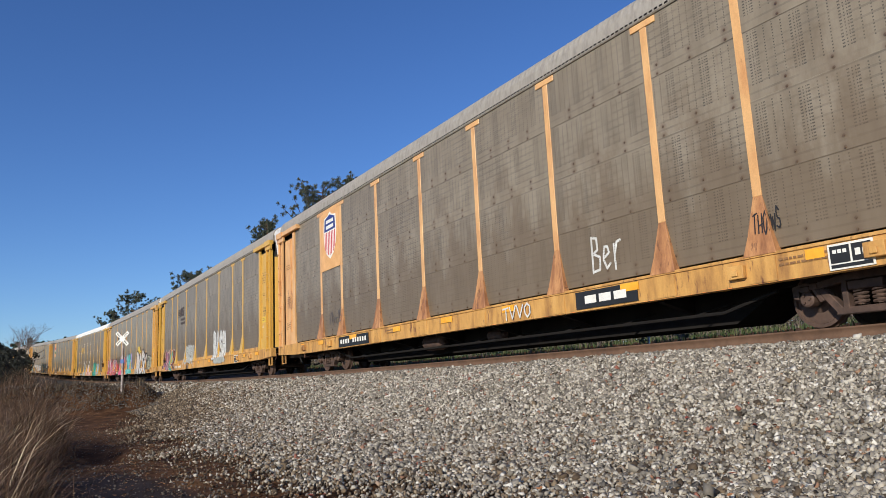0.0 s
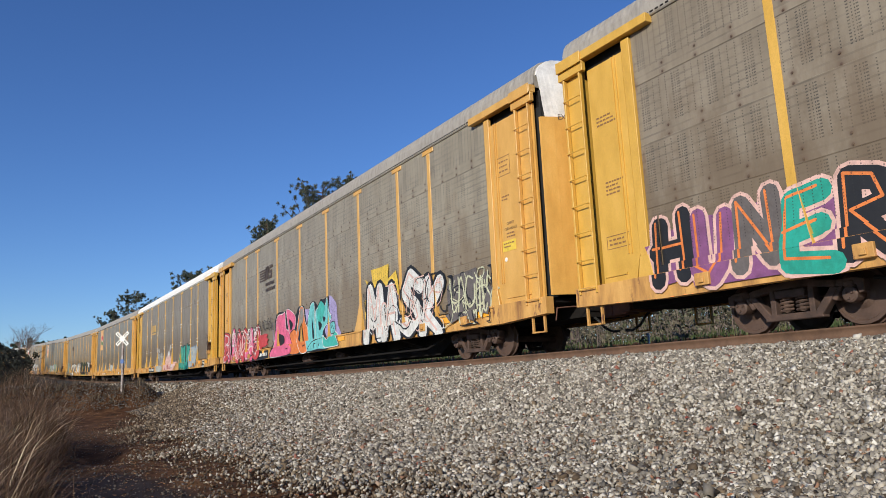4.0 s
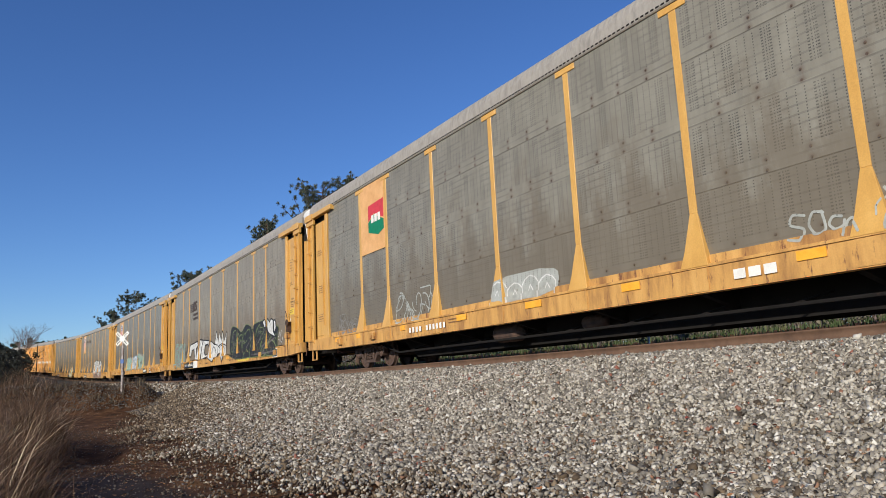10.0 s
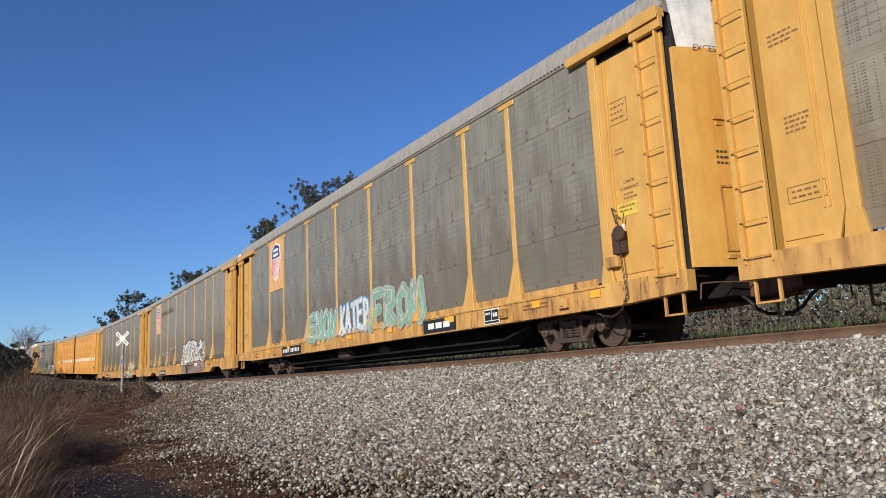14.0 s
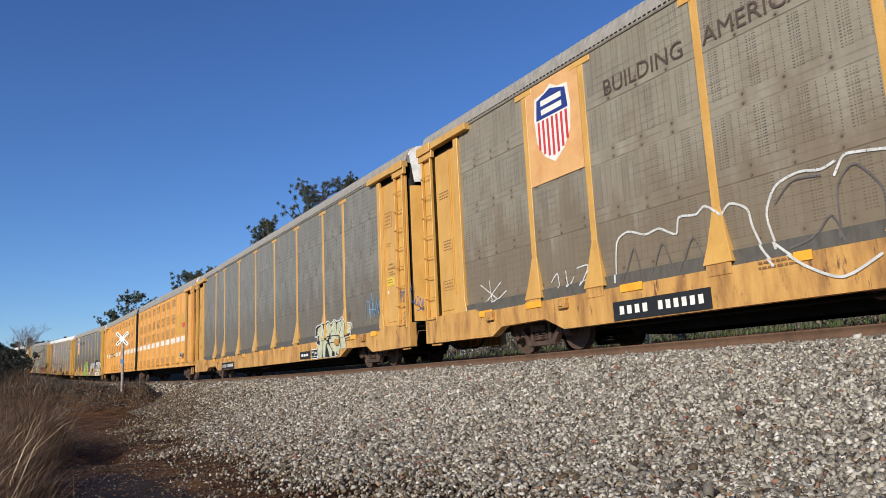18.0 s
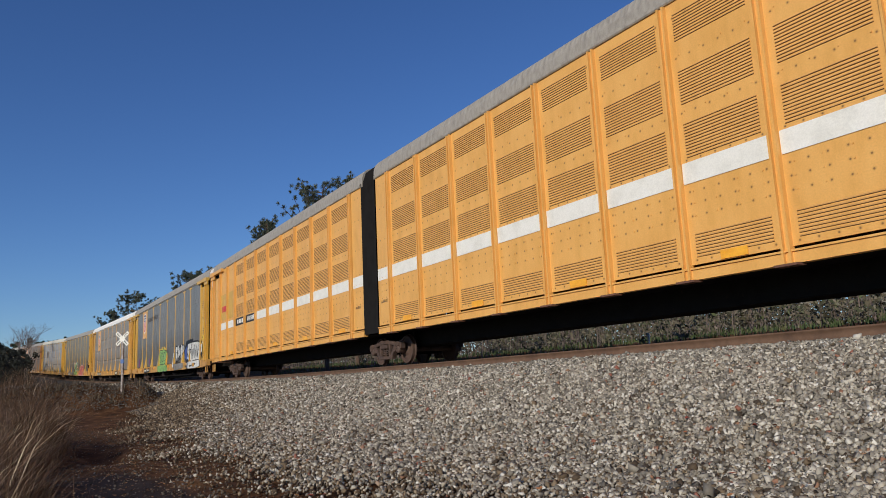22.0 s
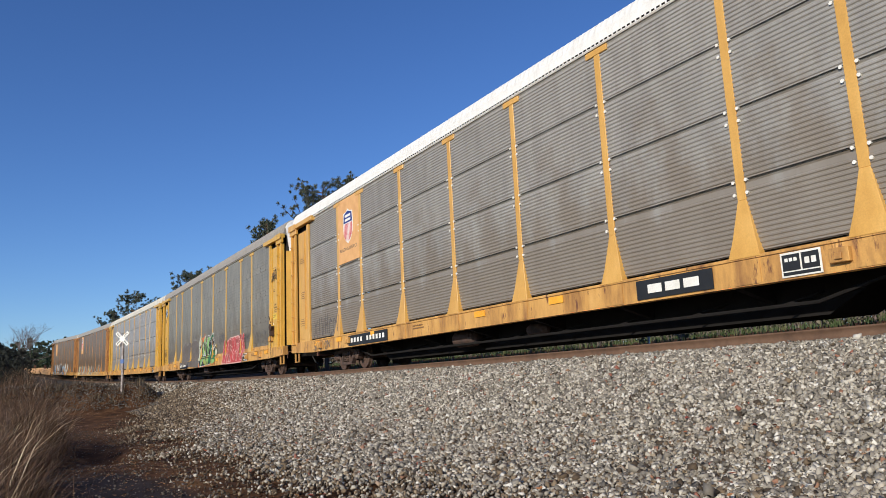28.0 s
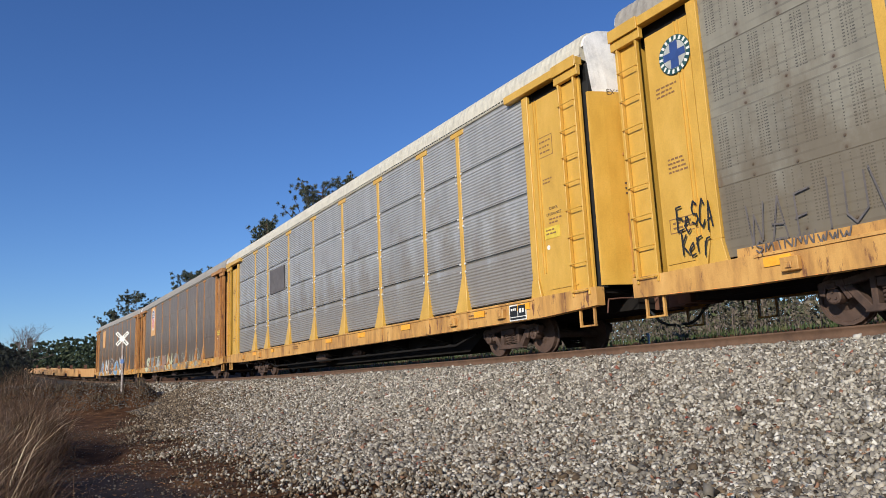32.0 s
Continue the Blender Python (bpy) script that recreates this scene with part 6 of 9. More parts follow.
piece(car_d, "rose", [(1.08, 1.23), (2.61, 1.26), (2.78, 1.0), (1.82, 0.69), (0.87, 0.69)], label="pink and white flame graffiti", sharp=True)
piece(car_d, "white", [(1.53, 1.08), (1.83, 1.08), (1.67, 0.88), (1.36, 0.85), (1.09, 0.94)], label="pink and white flame graffiti", sharp=True)
piece(car_d, "brick", [(-0.12, 1.12), (0.35, 1.11), (0.19, 0.79), (-0.06, 0.79)], label="pink and white flame graffiti", sharp=True)
piece(car_d, "brick", [(0.5, 0.82), (0.78, 0.99), (0.98, 0.79)], label="pink and white flame graffiti", sharp=True)
piece(car_d, "brick", [(-1.21, 0.81), (-0.99, 0.94), (-0.8, 0.78)], label="pink and white flame graffiti", sharp=True)
lines(car_d, "brown", [[(-1.48, 0.87), (-1.33, 1.18), (-0.86, 1.38), (-0.5, 1.21)], [(-0.5, 1.21), (-0.18, 1.77), (0.11, 1.76), (0.27, 1.32)], [(-0.11, 1.4), (-0.26, 0.81)], [(0.31, 1.61), (0.68, 1.53), (0.74, 1.23)], [(0.47, 0.8), (0.6, 0.97), (0.9, 0.97)], [(0.93, 1.15), (1.35, 0.8)], [(1.35, 1.12), (1.38, 0.8)], [(1.11, 1.09), (1.68, 0.96), (1.63, 0.87), (1.27, 0.9)]], 0.022, label="pink and white flame graffiti")
throw(car_d, "PULAK", 4.05, 6.75, 0.85, 2.1, [SW["teal"]], SW["black"], 0.30, 0.055, 48, 0.08, label="teal graffiti letters", glint=SW["mint"])
cloud(car_d, 6.8, 9.0, 0.7, 2.0, SW["grey"], 49, 1, 0.3)
throw(car_d, "ENC", 6.9, 8.9, 0.95, 1.85, [SW["pale"]], SW["sky"], 0.26, 0.04, 50, 0.08, label=G)

wild(car_e, 8.9, 10.2, 1.2, 2.05, [SW["pale"]], 51, 16, 0.035, "faint pale graffiti", (0.12, 0.38))
wild(car_e, 6.9, 8.4, 1.15, 1.9, [SW["pale"]], 52, 16, 0.035, "faint pale graffiti", (0.12, 0.38))
scribble(car_e, 5.6, 6.6, 1.15, 1.6, SW["pale"], 53, 0.04, 4)
cloud(car_e, -2.1, 0.45, 1.12, 1.75, SW["pale"], 54, 0, 0.12, 20, "pale washed-out graffiti patch")
arches(car_e, -2.0, 0.3, 1.15, 1.65, 4, SW["white"], 0.03, 55)
wild(car_e, -7.0, -4.9, 1.15, 2.0, [SW["pale"]], 56, 16, 0.035, "faint pale graffiti", (0.12, 0.38))
wild(car_e, -11.3, -9.5, 1.15, 1.8, [SW["ash"]], 57, 16, 0.035, "faint pale graffiti", (0.12, 0.38))

throw(car_f, "EON", -11.7, -8.55, 1.0, 2.2, [SW["ash"]], SW["mint"], 0.36, 0.055, 61, 0.05, label="green outlined graffiti", glint=SW["mint"])
scribble(car_f, -8.6, -7.7, 1.2, 2.3, SW["black"], 62, 0.03, 6)
piece(car_f, "white", [(-7.39, 1.43), (-6.96, 2.11), (-5.01, 2.24), (-4.83, 1.99), (-5.34, 1.82), (-5.11, 1.21), (-5.58, 1.14), (-5.86, 1.8), (-6.45, 1.77), (-6.88, 1.39)], "black", 0.07, label="large white block graffiti with black edges", sharp=True)
piece(car_f, "white", [(-4.84, 2.14), (-4.56, 1.62), (-4.33, 2.3), (-3.54, 2.23), (-3.86, 1.76), (-4.32, 1.12), (-4.76, 1.14)], "black", 0.07, label="large white block graffiti with black edges", sharp=True)
piece(car_f, "white", [(-1.97, 2.11), (-3.35, 2.22), (-3.68, 1.97), (-4.15, 1.13), (-3.76, 1.13), (-2.37, 1.24), (-2.29, 1.39), (-2.96, 1.34), (-3.16, 1.46), (-2.99, 1.89), (-2.28, 1.92), (-2.11, 1.81)], "black", 0.07, label="large white block graffiti with black edges", sharp=True)
piece(car_f, "white", [(-1.82, 1.13), (-1.64, 2.07), (-0.68, 1.83), (-0.23, 2.51), (0.14, 1.91), (0.46, 2.43), (0.79, 1.94), (1.09, 2.45), (1.37, 1.86), (1.97, 2.36), (1.75, 1.19), (1.29, 0.83), (0.96, 1.32), (0.08, 1.26), (-0.82, 0.89)], "black", 0.06, label="spiky white graffiti", sharp=True)
lines(car_f, "black", [[(-1.35, 1.36), (-0.98, 1.71), (-0.45, 1.5), (-0.6, 1.21)], [(-0.08, 1.16), (0.12, 1.66), (0.55, 1.53), (0.44, 1.23)], [(0.82, 1.36), (0.99, 1.7), (1.47, 1.5), (1.35, 1.16)], [(-0.81, 1.85), (-0.02, 1.75)], [(0.27, 1.71), (1.0, 1.77), (1.74, 1.65)]], 0.06, label="spiky white graffiti")
piece(car_f, "soot", [(2.62, 1.27), (2.91, 2.45), (4.02, 2.38), (4.75, 2.12), (5.56, 2.42), (6.36, 2.28), (6.73, 1.99), (6.92, 2.32), (7.84, 2.39), (8.47, 2.37), (8.93, 2.04), (10.45, 1.98), (10.31, 1.39), (10.47, 0.87), (9.89, 0.8), (8.74, 0.81), (6.94, 0.84), (4.01, 0.87)], "olive", 0.035, label="black graffiti with green lines")
lines(car_f, "olive", [[(2.97, 1.26), (3.18, 2.14), (3.85, 2.22), (4.16, 1.24)], [(3.51, 1.07), (4.11, 1.74), (4.83, 1.99), (5.1, 1.13)], [(5.22, 1.34), (5.48, 2.0), (6.18, 2.15), (6.42, 1.5)], [(5.61, 1.63), (6.21, 1.76), (6.71, 1.35)], [(6.97, 1.11), (7.22, 1.9), (7.82, 2.24), (7.93, 1.56)], [(7.81, 1.19), (8.38, 1.68), (8.87, 1.77)], [(8.16, 0.94), (8.93, 1.39), (9.78, 1.41), (10.38, 0.97)], [(8.77, 1.05), (9.51, 1.64), (10.2, 1.67)], [(4.28, 1.47), (4.71, 1.77), (4.95, 1.38)], [(6.52, 1.06), (6.82, 1.65), (7.06, 1.82)]], 0.05, label="black graffiti with green lines")
lines(car_f, "smoke", [[(3.24, 1.61), (5.44, 1.66)], [(5.57, 1.3), (6.77, 1.87)], [(7.29, 1.37), (8.67, 2.0)], [(8.32, 1.21), (9.99, 1.54)], [(6.96, 0.95), (8.87, 0.94), (10.29, 0.98)]], 0.07, label="black graffiti with green lines")
wild(car_f, 2.9, 10.2, 0.85, 2.1, [SW["smoke"], SW["olive"], SW["black"], SW["soot"]], 66, 110, 0.032, "black graffiti with green lines", (0.12, 0.4))
piece(car_f, "white", [(8.32, 2.35), (8.62, 2.4), (8.77, 2.25), (8.7, 2.05), (8.49, 2.1)], "black", 0.06, label="white bubble graffiti")
piece(car_f, "white", [(8.98, 2.4), (9.29, 2.25), (9.5, 2.36), (9.78, 2.27), (9.8, 1.84), (10.08, 1.59), (9.51, 1.68), (9.02, 1.89)], "black", 0.06, label="white bubble graffiti")
piece(car_f, "white", [(9.88, 2.25), (10.11, 2.22), (10.16, 1.93), (9.97, 1.77)], "black", 0.06, label="white bubble graffiti")
lines(car_f, "white", [[(10.47, 1.78), (10.48, 1.54)], [(10.48, 1.54), (10.59, 1.55)], [(10.66, 1.72), (10.74, 1.54), (10.83, 1.72)], [(10.85, 1.53), (10.9, 1.74), (11.02, 1.73)], [(10.53, 1.42), (10.62, 1.42)], [(10.72, 1.43), (10.72, 1.3)], [(10.83, 1.42), (10.85, 1.29), (10.96, 1.31)], [(11.05, 1.48), (11.08, 1.38)]], 0.035, label="small white sprayed tag")
word(car_f, "LG.LMT 80000", STENCIL, -2.2, 0.86, -1.622)
plate("paint_patch", car_f, WHITEP, -5.55, -4.45, 0.68, 1.08, -1.6155, "white painted patch")

throw(car_g, "ENON", -4.5, -1.7, 1.15, 2.0, [SW["mint"]], SW["pale"], 0.26, 0.05, 81, 0.05, label="pale green graffiti letters", glint=SW["white"])
throw(car_g, "KATER", -1.5, 0.9, 1.2, 2.05, [SW["white"]], SW["sky"], 0.16, 0.05, 82, 0.06, label="white and pale blue graffiti")
throw(car_g, "FROM", 1.1, 4.5, 1.15, 2.15, [SW["mint"]], SW["pale"], 0.28, 0.05, 83, 0.05, label="pale green graffiti letters", glint=SW["rose"])
scribble(car_g, -8.6, -7.6, 1.2, 1.9, SW["smoke"], 84, 0.03, 5)

piece(car_h, "fawn", [(0.98, 0.97), (2.66, 1.06), (5.7, 1.11), (7.16, 1.03), (7.32, 0.65), (6.72, 0.42), (4.62, 0.42), (1.19, 0.42)], "black", 0.03, label="spiky white graffiti with black edges", sharp=True)
lines(car_h, "black", [[(1.03, 0.46), (1.52, 0.87)], [(1.41, 0.46), (1.84, 0.88)], [(1.77, 0.46), (2.15, 0.89)], [(2.12, 0.45), (2.45, 0.89)], [(2.46, 0.45), (2.74, 0.9)], [(2.78, 0.45), (3.02, 0.91)], [(3.1, 0.45), (3.29, 0.91)], [(3.4, 0.45), (3.56, 0.92)], [(3.69, 0.45), (3.81, 0.93)], [(3.97, 0.45), (4.06, 0.93)], [(4.24, 0.45), (4.3, 0.94)], [(4.51, 0.45), (4.54, 0.95)], [(4.76, 0.45), (4.77, 0.95)], [(5.01, 0.45), (4.99, 0.96)], [(5.25, 0.45), (5.21, 0.96)], [(5.49, 0.45), (5.42, 0.97)], [(5.71, 0.45), (5.62, 0.97)], [(5.93, 0.45), (5.82, 0.98)], [(6.14, 0.45), (6.01, 0.98)], [(6.35, 0.45), (6.2, 0.99)], [(6.55, 0.45), (6.39, 0.99)], [(6.75, 0.45), (6.57, 1.0)]], 0.035, label="spiky white graffiti with black edges")
lines(car_h, "black", [[(2.02, 0.6), (2.64, 0.85), (3.1, 0.84)], [(2.32, 0.6), (2.9, 0.86), (3.34, 0.85)], [(2.61, 0.59), (3.16, 0.86), (3.57, 0.86)], [(2.89, 0.59), (3.41, 0.86), (3.79, 0.87)], [(3.16, 0.58), (3.65, 0.87), (4.01, 0.88)], [(3.43, 0.58), (3.89, 0.87), (4.22, 0.89)], [(3.69, 0.58), (4.12, 0.87), (4.42, 0.89)], [(3.94, 0.57), (4.34, 0.87), (4.63, 0.9)]], 0.03, label="spiky white graffiti with black edges")
piece(car_h, "white", [(0.23, 1.13), (0.8, 1.91), (0.69, 2.28), (1.47, 2.23), (2.73, 2.47), (3.0, 2.32), (3.6, 2.44), (4.79, 2.22), (4.69, 1.94), (5.21, 2.01), (5.74, 2.39), (5.98, 2.2), (6.31, 2.16), (6.88, 2.3), (6.77, 1.8), (7.2, 1.34), (6.89, 1.16), (7.02, 1.01), (5.7, 1.09), (3.4, 1.07), (2.05, 0.94), (0.74, 0.89)], "black", 0.06, label="spiky white graffiti with black edges", sharp=True)
lines(car_h, "black", [[(1.78, 1.29), (0.41, 1.16)], [(1.79, 1.35), (0.37, 1.49)], [(1.8, 1.48), (0.64, 1.83)], [(1.92, 1.58), (0.82, 2.12)], [(2.04, 1.69), (1.4, 2.2)], [(2.18, 1.73), (2.0, 2.31)]], 0.055, label="spiky white graffiti with black edges")
lines(car_h, "black", [[(6.26, 1.41), (7.12, 1.21)], [(6.26, 1.46), (7.16, 1.35)], [(6.22, 1.57), (6.89, 1.7)], [(6.17, 1.67), (6.8, 2.03)], [(6.11, 1.75), (6.66, 2.22)], [(6.06, 1.82), (6.35, 2.11)], [(6.37, 1.3), (6.93, 1.12)]], 0.055, label="spiky white graffiti with black edges")
lines(car_h, "black", [[(2.51, 1.06), (2.19, 1.79), (2.84, 2.31)], [(2.89, 1.1), (2.71, 1.78), (3.24, 2.04)], [(3.27, 1.13), (2.99, 1.91), (3.59, 2.35)], [(3.79, 1.14), (4.21, 1.87), (3.74, 2.16)], [(4.44, 1.15), (4.28, 1.69), (4.76, 1.99)], [(4.81, 1.16), (5.04, 1.83), (5.66, 2.04)], [(5.45, 1.21), (5.24, 1.57), (6.0, 1.75)], [(5.71, 1.17), (6.29, 1.48)], [(3.32, 1.91), (4.01, 1.85)], [(4.28, 1.42), (4.83, 1.44)], [(3.63, 1.52), (3.98, 1.58), (3.85, 1.26)]], 0.075, label="spiky white graffiti with black edges")
piece(car_h, "brown", [(5.37, 1.67), (5.72, 1.76), (6.1, 1.64), (5.94, 1.42), (5.6, 1.32), (5.56, 1.53)], "black", 0.04, label="spiky white graffiti with black edges", sharp=True)
lines(car_h, "white", [[(-6.96, 1.13), (-6.87, 1.85), (-6.56, 2.0), (-6.16, 1.87), (-5.82, 1.91), (-5.46, 1.74), (-5.37, 2.01), (-5.01, 1.98), (-4.82, 2.08), (-4.52, 1.87)], [(-4.52, 1.87), (-4.34, 2.01), (-4.05, 1.86), (-3.99, 1.58), (-3.85, 1.21), (-3.65, 0.92)], [(-3.62, 1.17), (-3.73, 1.7), (-3.53, 2.08), (-3.15, 2.19), (-2.82, 2.14), (-2.6, 2.2)], [(-2.63, 2.01), (-2.47, 2.24), (-2.24, 2.23), (-1.9, 2.17)], [(-3.65, 1.26), (-3.17, 0.85), (-2.64, 0.61), (-2.1, 0.83)]], 0.04, label="white outline graffiti")
lines(car_h, "smoke", [[(-6.74, 1.15), (-6.46, 1.67), (-6.32, 1.14)], [(-6.05, 1.15), (-5.79, 1.65), (-5.6, 1.18)], [(-5.43, 1.11), (-5.12, 1.62), (-4.9, 1.12)], [(-3.39, 1.13), (-3.03, 1.22), (-2.75, 1.48), (-2.57, 1.06)], [(-2.64, 1.15), (-2.61, 1.84), (-2.34, 2.09), (-2.03, 1.7), (-2.03, 1.32)], [(-3.57, 1.83), (-3.26, 2.09), (-2.83, 2.06)]], 0.03, label="white outline graffiti")
lines(car_h, "white", [[(-11.49, 1.68), (-10.82, 1.27)], [(-10.67, 1.64), (-11.29, 1.26)], [(-11.12, 1.73), (-11.01, 1.23), (-10.47, 1.42)], [(-8.84, 1.39), (-8.64, 1.54), (-8.59, 1.24)], [(-8.37, 1.55), (-8.32, 1.23), (-8.13, 1.4)], [(-8.02, 1.56), (-7.69, 1.56), (-7.93, 1.21), (-7.62, 1.44)]], 0.03, label="white tag")
throw(car_h, "EYKV", 9.2, 11.2, 1.7, 2.4, [SW["smoke"]], None, 0.022, seed=98, wob=0.14, label="thin dark tag")

piece(car_i, "black", [(5.95, 1.48), (6.09, 1.6), (6.73, 1.65), (6.91, 1.65), (7.2, 1.69), (7.44, 1.58), (7.75, 1.7), (7.94, 1.63), (8.26, 1.64), (8.44, 1.73), (8.7, 1.64), (8.86, 1.51), (9.21, 1.46), (9.29, 1.31), (9.22, 1.07), (9.0, 1.01), (8.92, 1.04), (8.93, 0.64), (8.56, 0.63), (8.4, 0.47), (7.57, 0.42), (6.45, 0.44), (6.34, 0.79), (6.51, 0.88), (6.3, 0.96), (6.24, 1.2), (5.98, 1.23)], "white", 0.05, label="pale yellow graffiti letters with black and white rims")
piece(car_i, "cream", [(6.15, 1.46), (6.25, 1.52), (6.72, 1.61), (6.88, 1.51), (6.87, 1.18), (6.78, 0.45), (6.48, 0.47), (6.41, 0.83), (6.6, 0.9), (6.61, 1.2), (6.15, 1.25)], label="pale yellow graffiti letters with black and white rims")
piece(car_i, "cream", [(6.96, 1.54), (7.22, 1.62), (7.4, 1.53), (7.44, 1.36), (7.38, 1.15), (7.23, 1.06), (7.45, 0.89), (7.75, 0.65), (7.75, 0.47), (7.56, 0.46), (7.4, 0.7), (7.2, 0.88), (7.12, 0.47), (6.91, 0.48), (6.88, 0.95)], label="pale yellow graffiti letters with black and white rims")
piece(car_i, "cream", [(7.46, 1.45), (7.71, 1.65), (7.88, 1.59), (7.95, 1.32), (8.1, 0.99), (8.22, 0.76), (8.13, 0.46), (8.03, 0.47), (8.0, 0.6), (7.83, 0.62), (7.79, 0.73), (7.69, 0.75), (7.54, 0.95), (7.51, 1.22)], label="pale yellow graffiti letters with black and white rims")
piece(car_i, "cream", [(7.97, 1.52), (8.23, 1.59), (8.54, 1.53), (8.49, 1.24), (8.35, 1.24), (8.47, 1.12), (8.47, 1.01), (8.31, 1.0), (8.53, 0.76), (8.54, 0.63), (8.35, 0.49), (8.21, 0.57), (8.14, 0.94), (8.01, 1.22)], label="pale yellow graffiti letters with black and white rims")
piece(car_i, "cream", [(8.4, 1.61), (8.46, 1.68), (8.68, 1.62), (8.81, 1.49), (9.17, 1.42), (9.23, 1.32), (9.19, 1.15), (8.94, 1.13), (8.9, 1.02), (8.92, 0.66), (8.59, 0.66), (8.54, 0.96), (8.53, 1.34), (8.55, 1.54)], label="pale yellow graffiti letters with black and white rims")
lines(car_i, "black", [[(7.25, 0.89), (7.84, 0.92), (8.46, 0.9)], [(7.13, 1.14), (7.67, 1.15), (8.47, 1.12)], [(8.55, 1.52), (8.54, 1.25), (8.35, 1.24)], [(8.86, 1.48), (8.9, 1.14), (8.96, 0.97)]], 0.035, label="pale yellow graffiti letters with black and white rims")
lines(car_i, "smoke", [[(8.98, 1.8), (8.93, 1.7), (9.04, 1.62), (9.08, 1.72), (8.98, 1.8)], [(9.11, 1.81), (9.19, 1.79), (9.1, 1.63)]], 0.03, label="small dark tag")
lines(car_i, "sky", [[(10.42, 1.55), (10.46, 2.0), (10.7, 1.98), (10.68, 1.6)], [(10.75, 1.49), (10.84, 2.02), (10.91, 2.24), (10.94, 1.56)], [(10.67, 1.75), (11.12, 1.72)], [(11.02, 1.93), (11.04, 1.54), (11.24, 1.94), (11.23, 1.5)], [(11.4, 2.39), (11.5, 2.22), (11.35, 1.58), (11.23, 2.09)], [(11.4, 1.95), (11.71, 1.84), (11.53, 1.78), (11.7, 1.98), (11.67, 2.18)]], 0.035, label="blue tag")
lines(car_i, "blue", [[(12.94, 1.76), (12.97, 2.06), (13.09, 1.98), (12.98, 1.9)], [(13.11, 1.72), (13.17, 2.05), (13.12, 2.0), (13.31, 2.01)], [(13.26, 1.9), (13.31, 1.72), (13.36, 1.92)], [(13.13, 1.59), (13.35, 1.63)], [(13.1, 1.39), (13.23, 1.47), (13.34, 1.37)], [(13.08, 1.26), (13.21, 1.34), (13.33, 1.24)], [(13.04, 1.12), (13.19, 1.2), (13.33, 1.1)]], 0.025, label="blue tag")
lines(car_i, "blue", [[(13.58, 2.24), (13.62, 2.02), (13.53, 2.08), (13.63, 1.81), (13.58, 1.7), (13.84, 1.66), (13.8, 1.76), (13.85, 1.65), (13.76, 1.62)], [(13.92, 1.58), (13.93, 1.78), (14.04, 1.75), (14.0, 1.58), (13.92, 1.6)], [(14.05, 1.54), (14.12, 1.73), (14.15, 1.53)], [(14.2, 1.54), (14.27, 1.7), (14.27, 1.54)], [(13.91, 1.41), (14.1, 1.43), (14.07, 1.51), (14.26, 1.37)]], 0.025, label="blue tag")

piece(car_k, "yellow", [(-1.73, 2.19), (-1.9, 2.38), (-0.89, 2.29), (-0.65, 2.52), (-0.19, 2.34), (0.36, 2.46), (0.82, 2.24), (1.43, 2.0), (1.52, 1.66), (1.34, 1.16), (0.56, 1.54), (-0.64, 1.47)], label="light green graffiti with black edges", sharp=True)
piece(car_k, "lime", [(-1.66, 1.91), (-1.34, 2.25), (-0.47, 2.18), (-0.11, 2.33), (0.43, 2.17), (1.31, 2.1), (1.31, 1.73), (1.11, 1.47), (1.43, 1.2), (1.84, 1.02), (1.92, 0.66), (0.48, 0.67), (-1.48, 0.66), (-1.65, 1.26)], "black", 0.05, label="light green graffiti with black edges")
lines(car_k, "black", [[(-1.12, 2.11), (-1.26, 1.38), (-0.87, 1.34)], [(-1.2, 2.07), (-0.68, 1.98), (-0.88, 1.71), (-0.65, 1.37)], [(-0.42, 2.02), (-0.52, 1.46), (-0.15, 1.44), (-0.1, 2.0), (-0.38, 2.06)], [(0.53, 1.99), (0.1, 1.95), (0.09, 1.44), (0.56, 1.46)], [(0.71, 2.06), (0.71, 1.47)], [(1.13, 2.05), (0.81, 1.75), (1.14, 1.42)], [(-1.43, 1.19), (1.35, 1.21)]], 0.05, label="light green graffiti with black edges")
lines(car_k, "cream", [[(-1.35, 2.14), (-1.44, 1.56)], [(-0.27, 1.94), (-0.32, 1.54)], [(0.31, 1.87), (0.27, 1.52)], [(0.98, 1.97), (0.9, 1.55)]], 0.05, label="light green graffiti with black edges")
lines(car_k, "green", [[(-1.11, 1.05), (-0.82, 0.72)], [(-0.47, 1.05), (-0.4, 0.74), (-0.11, 1.01)], [(0.23, 1.03), (0.29, 0.7)], [(0.7, 1.04), (0.85, 0.69), (1.15, 1.01)], [(1.5, 1.01), (1.59, 0.67)]], 0.05, label="light green graffiti with black edges")
lines(car_k, "smoke", [[(1.78, 2.05), (1.66, 1.73), (1.91, 1.65)], [(1.87, 1.8), (2.04, 1.36), (2.23, 1.66)], [(1.69, 1.64), (2.31, 1.6)], [(2.07, 1.59), (1.92, 1.33)], [(-1.78, 2.2), (-1.55, 2.44), (-1.34, 2.25)]], 0.03, label="light green graffiti with black edges")
piece(car_k, "ash", [(4.37, 1.08), (4.41, 0.68), (6.07, 0.72), (7.31, 0.77), (7.31, 1.07), (6.57, 1.14), (5.47, 1.12)], label="white dripping graffiti letters", sharp=True)
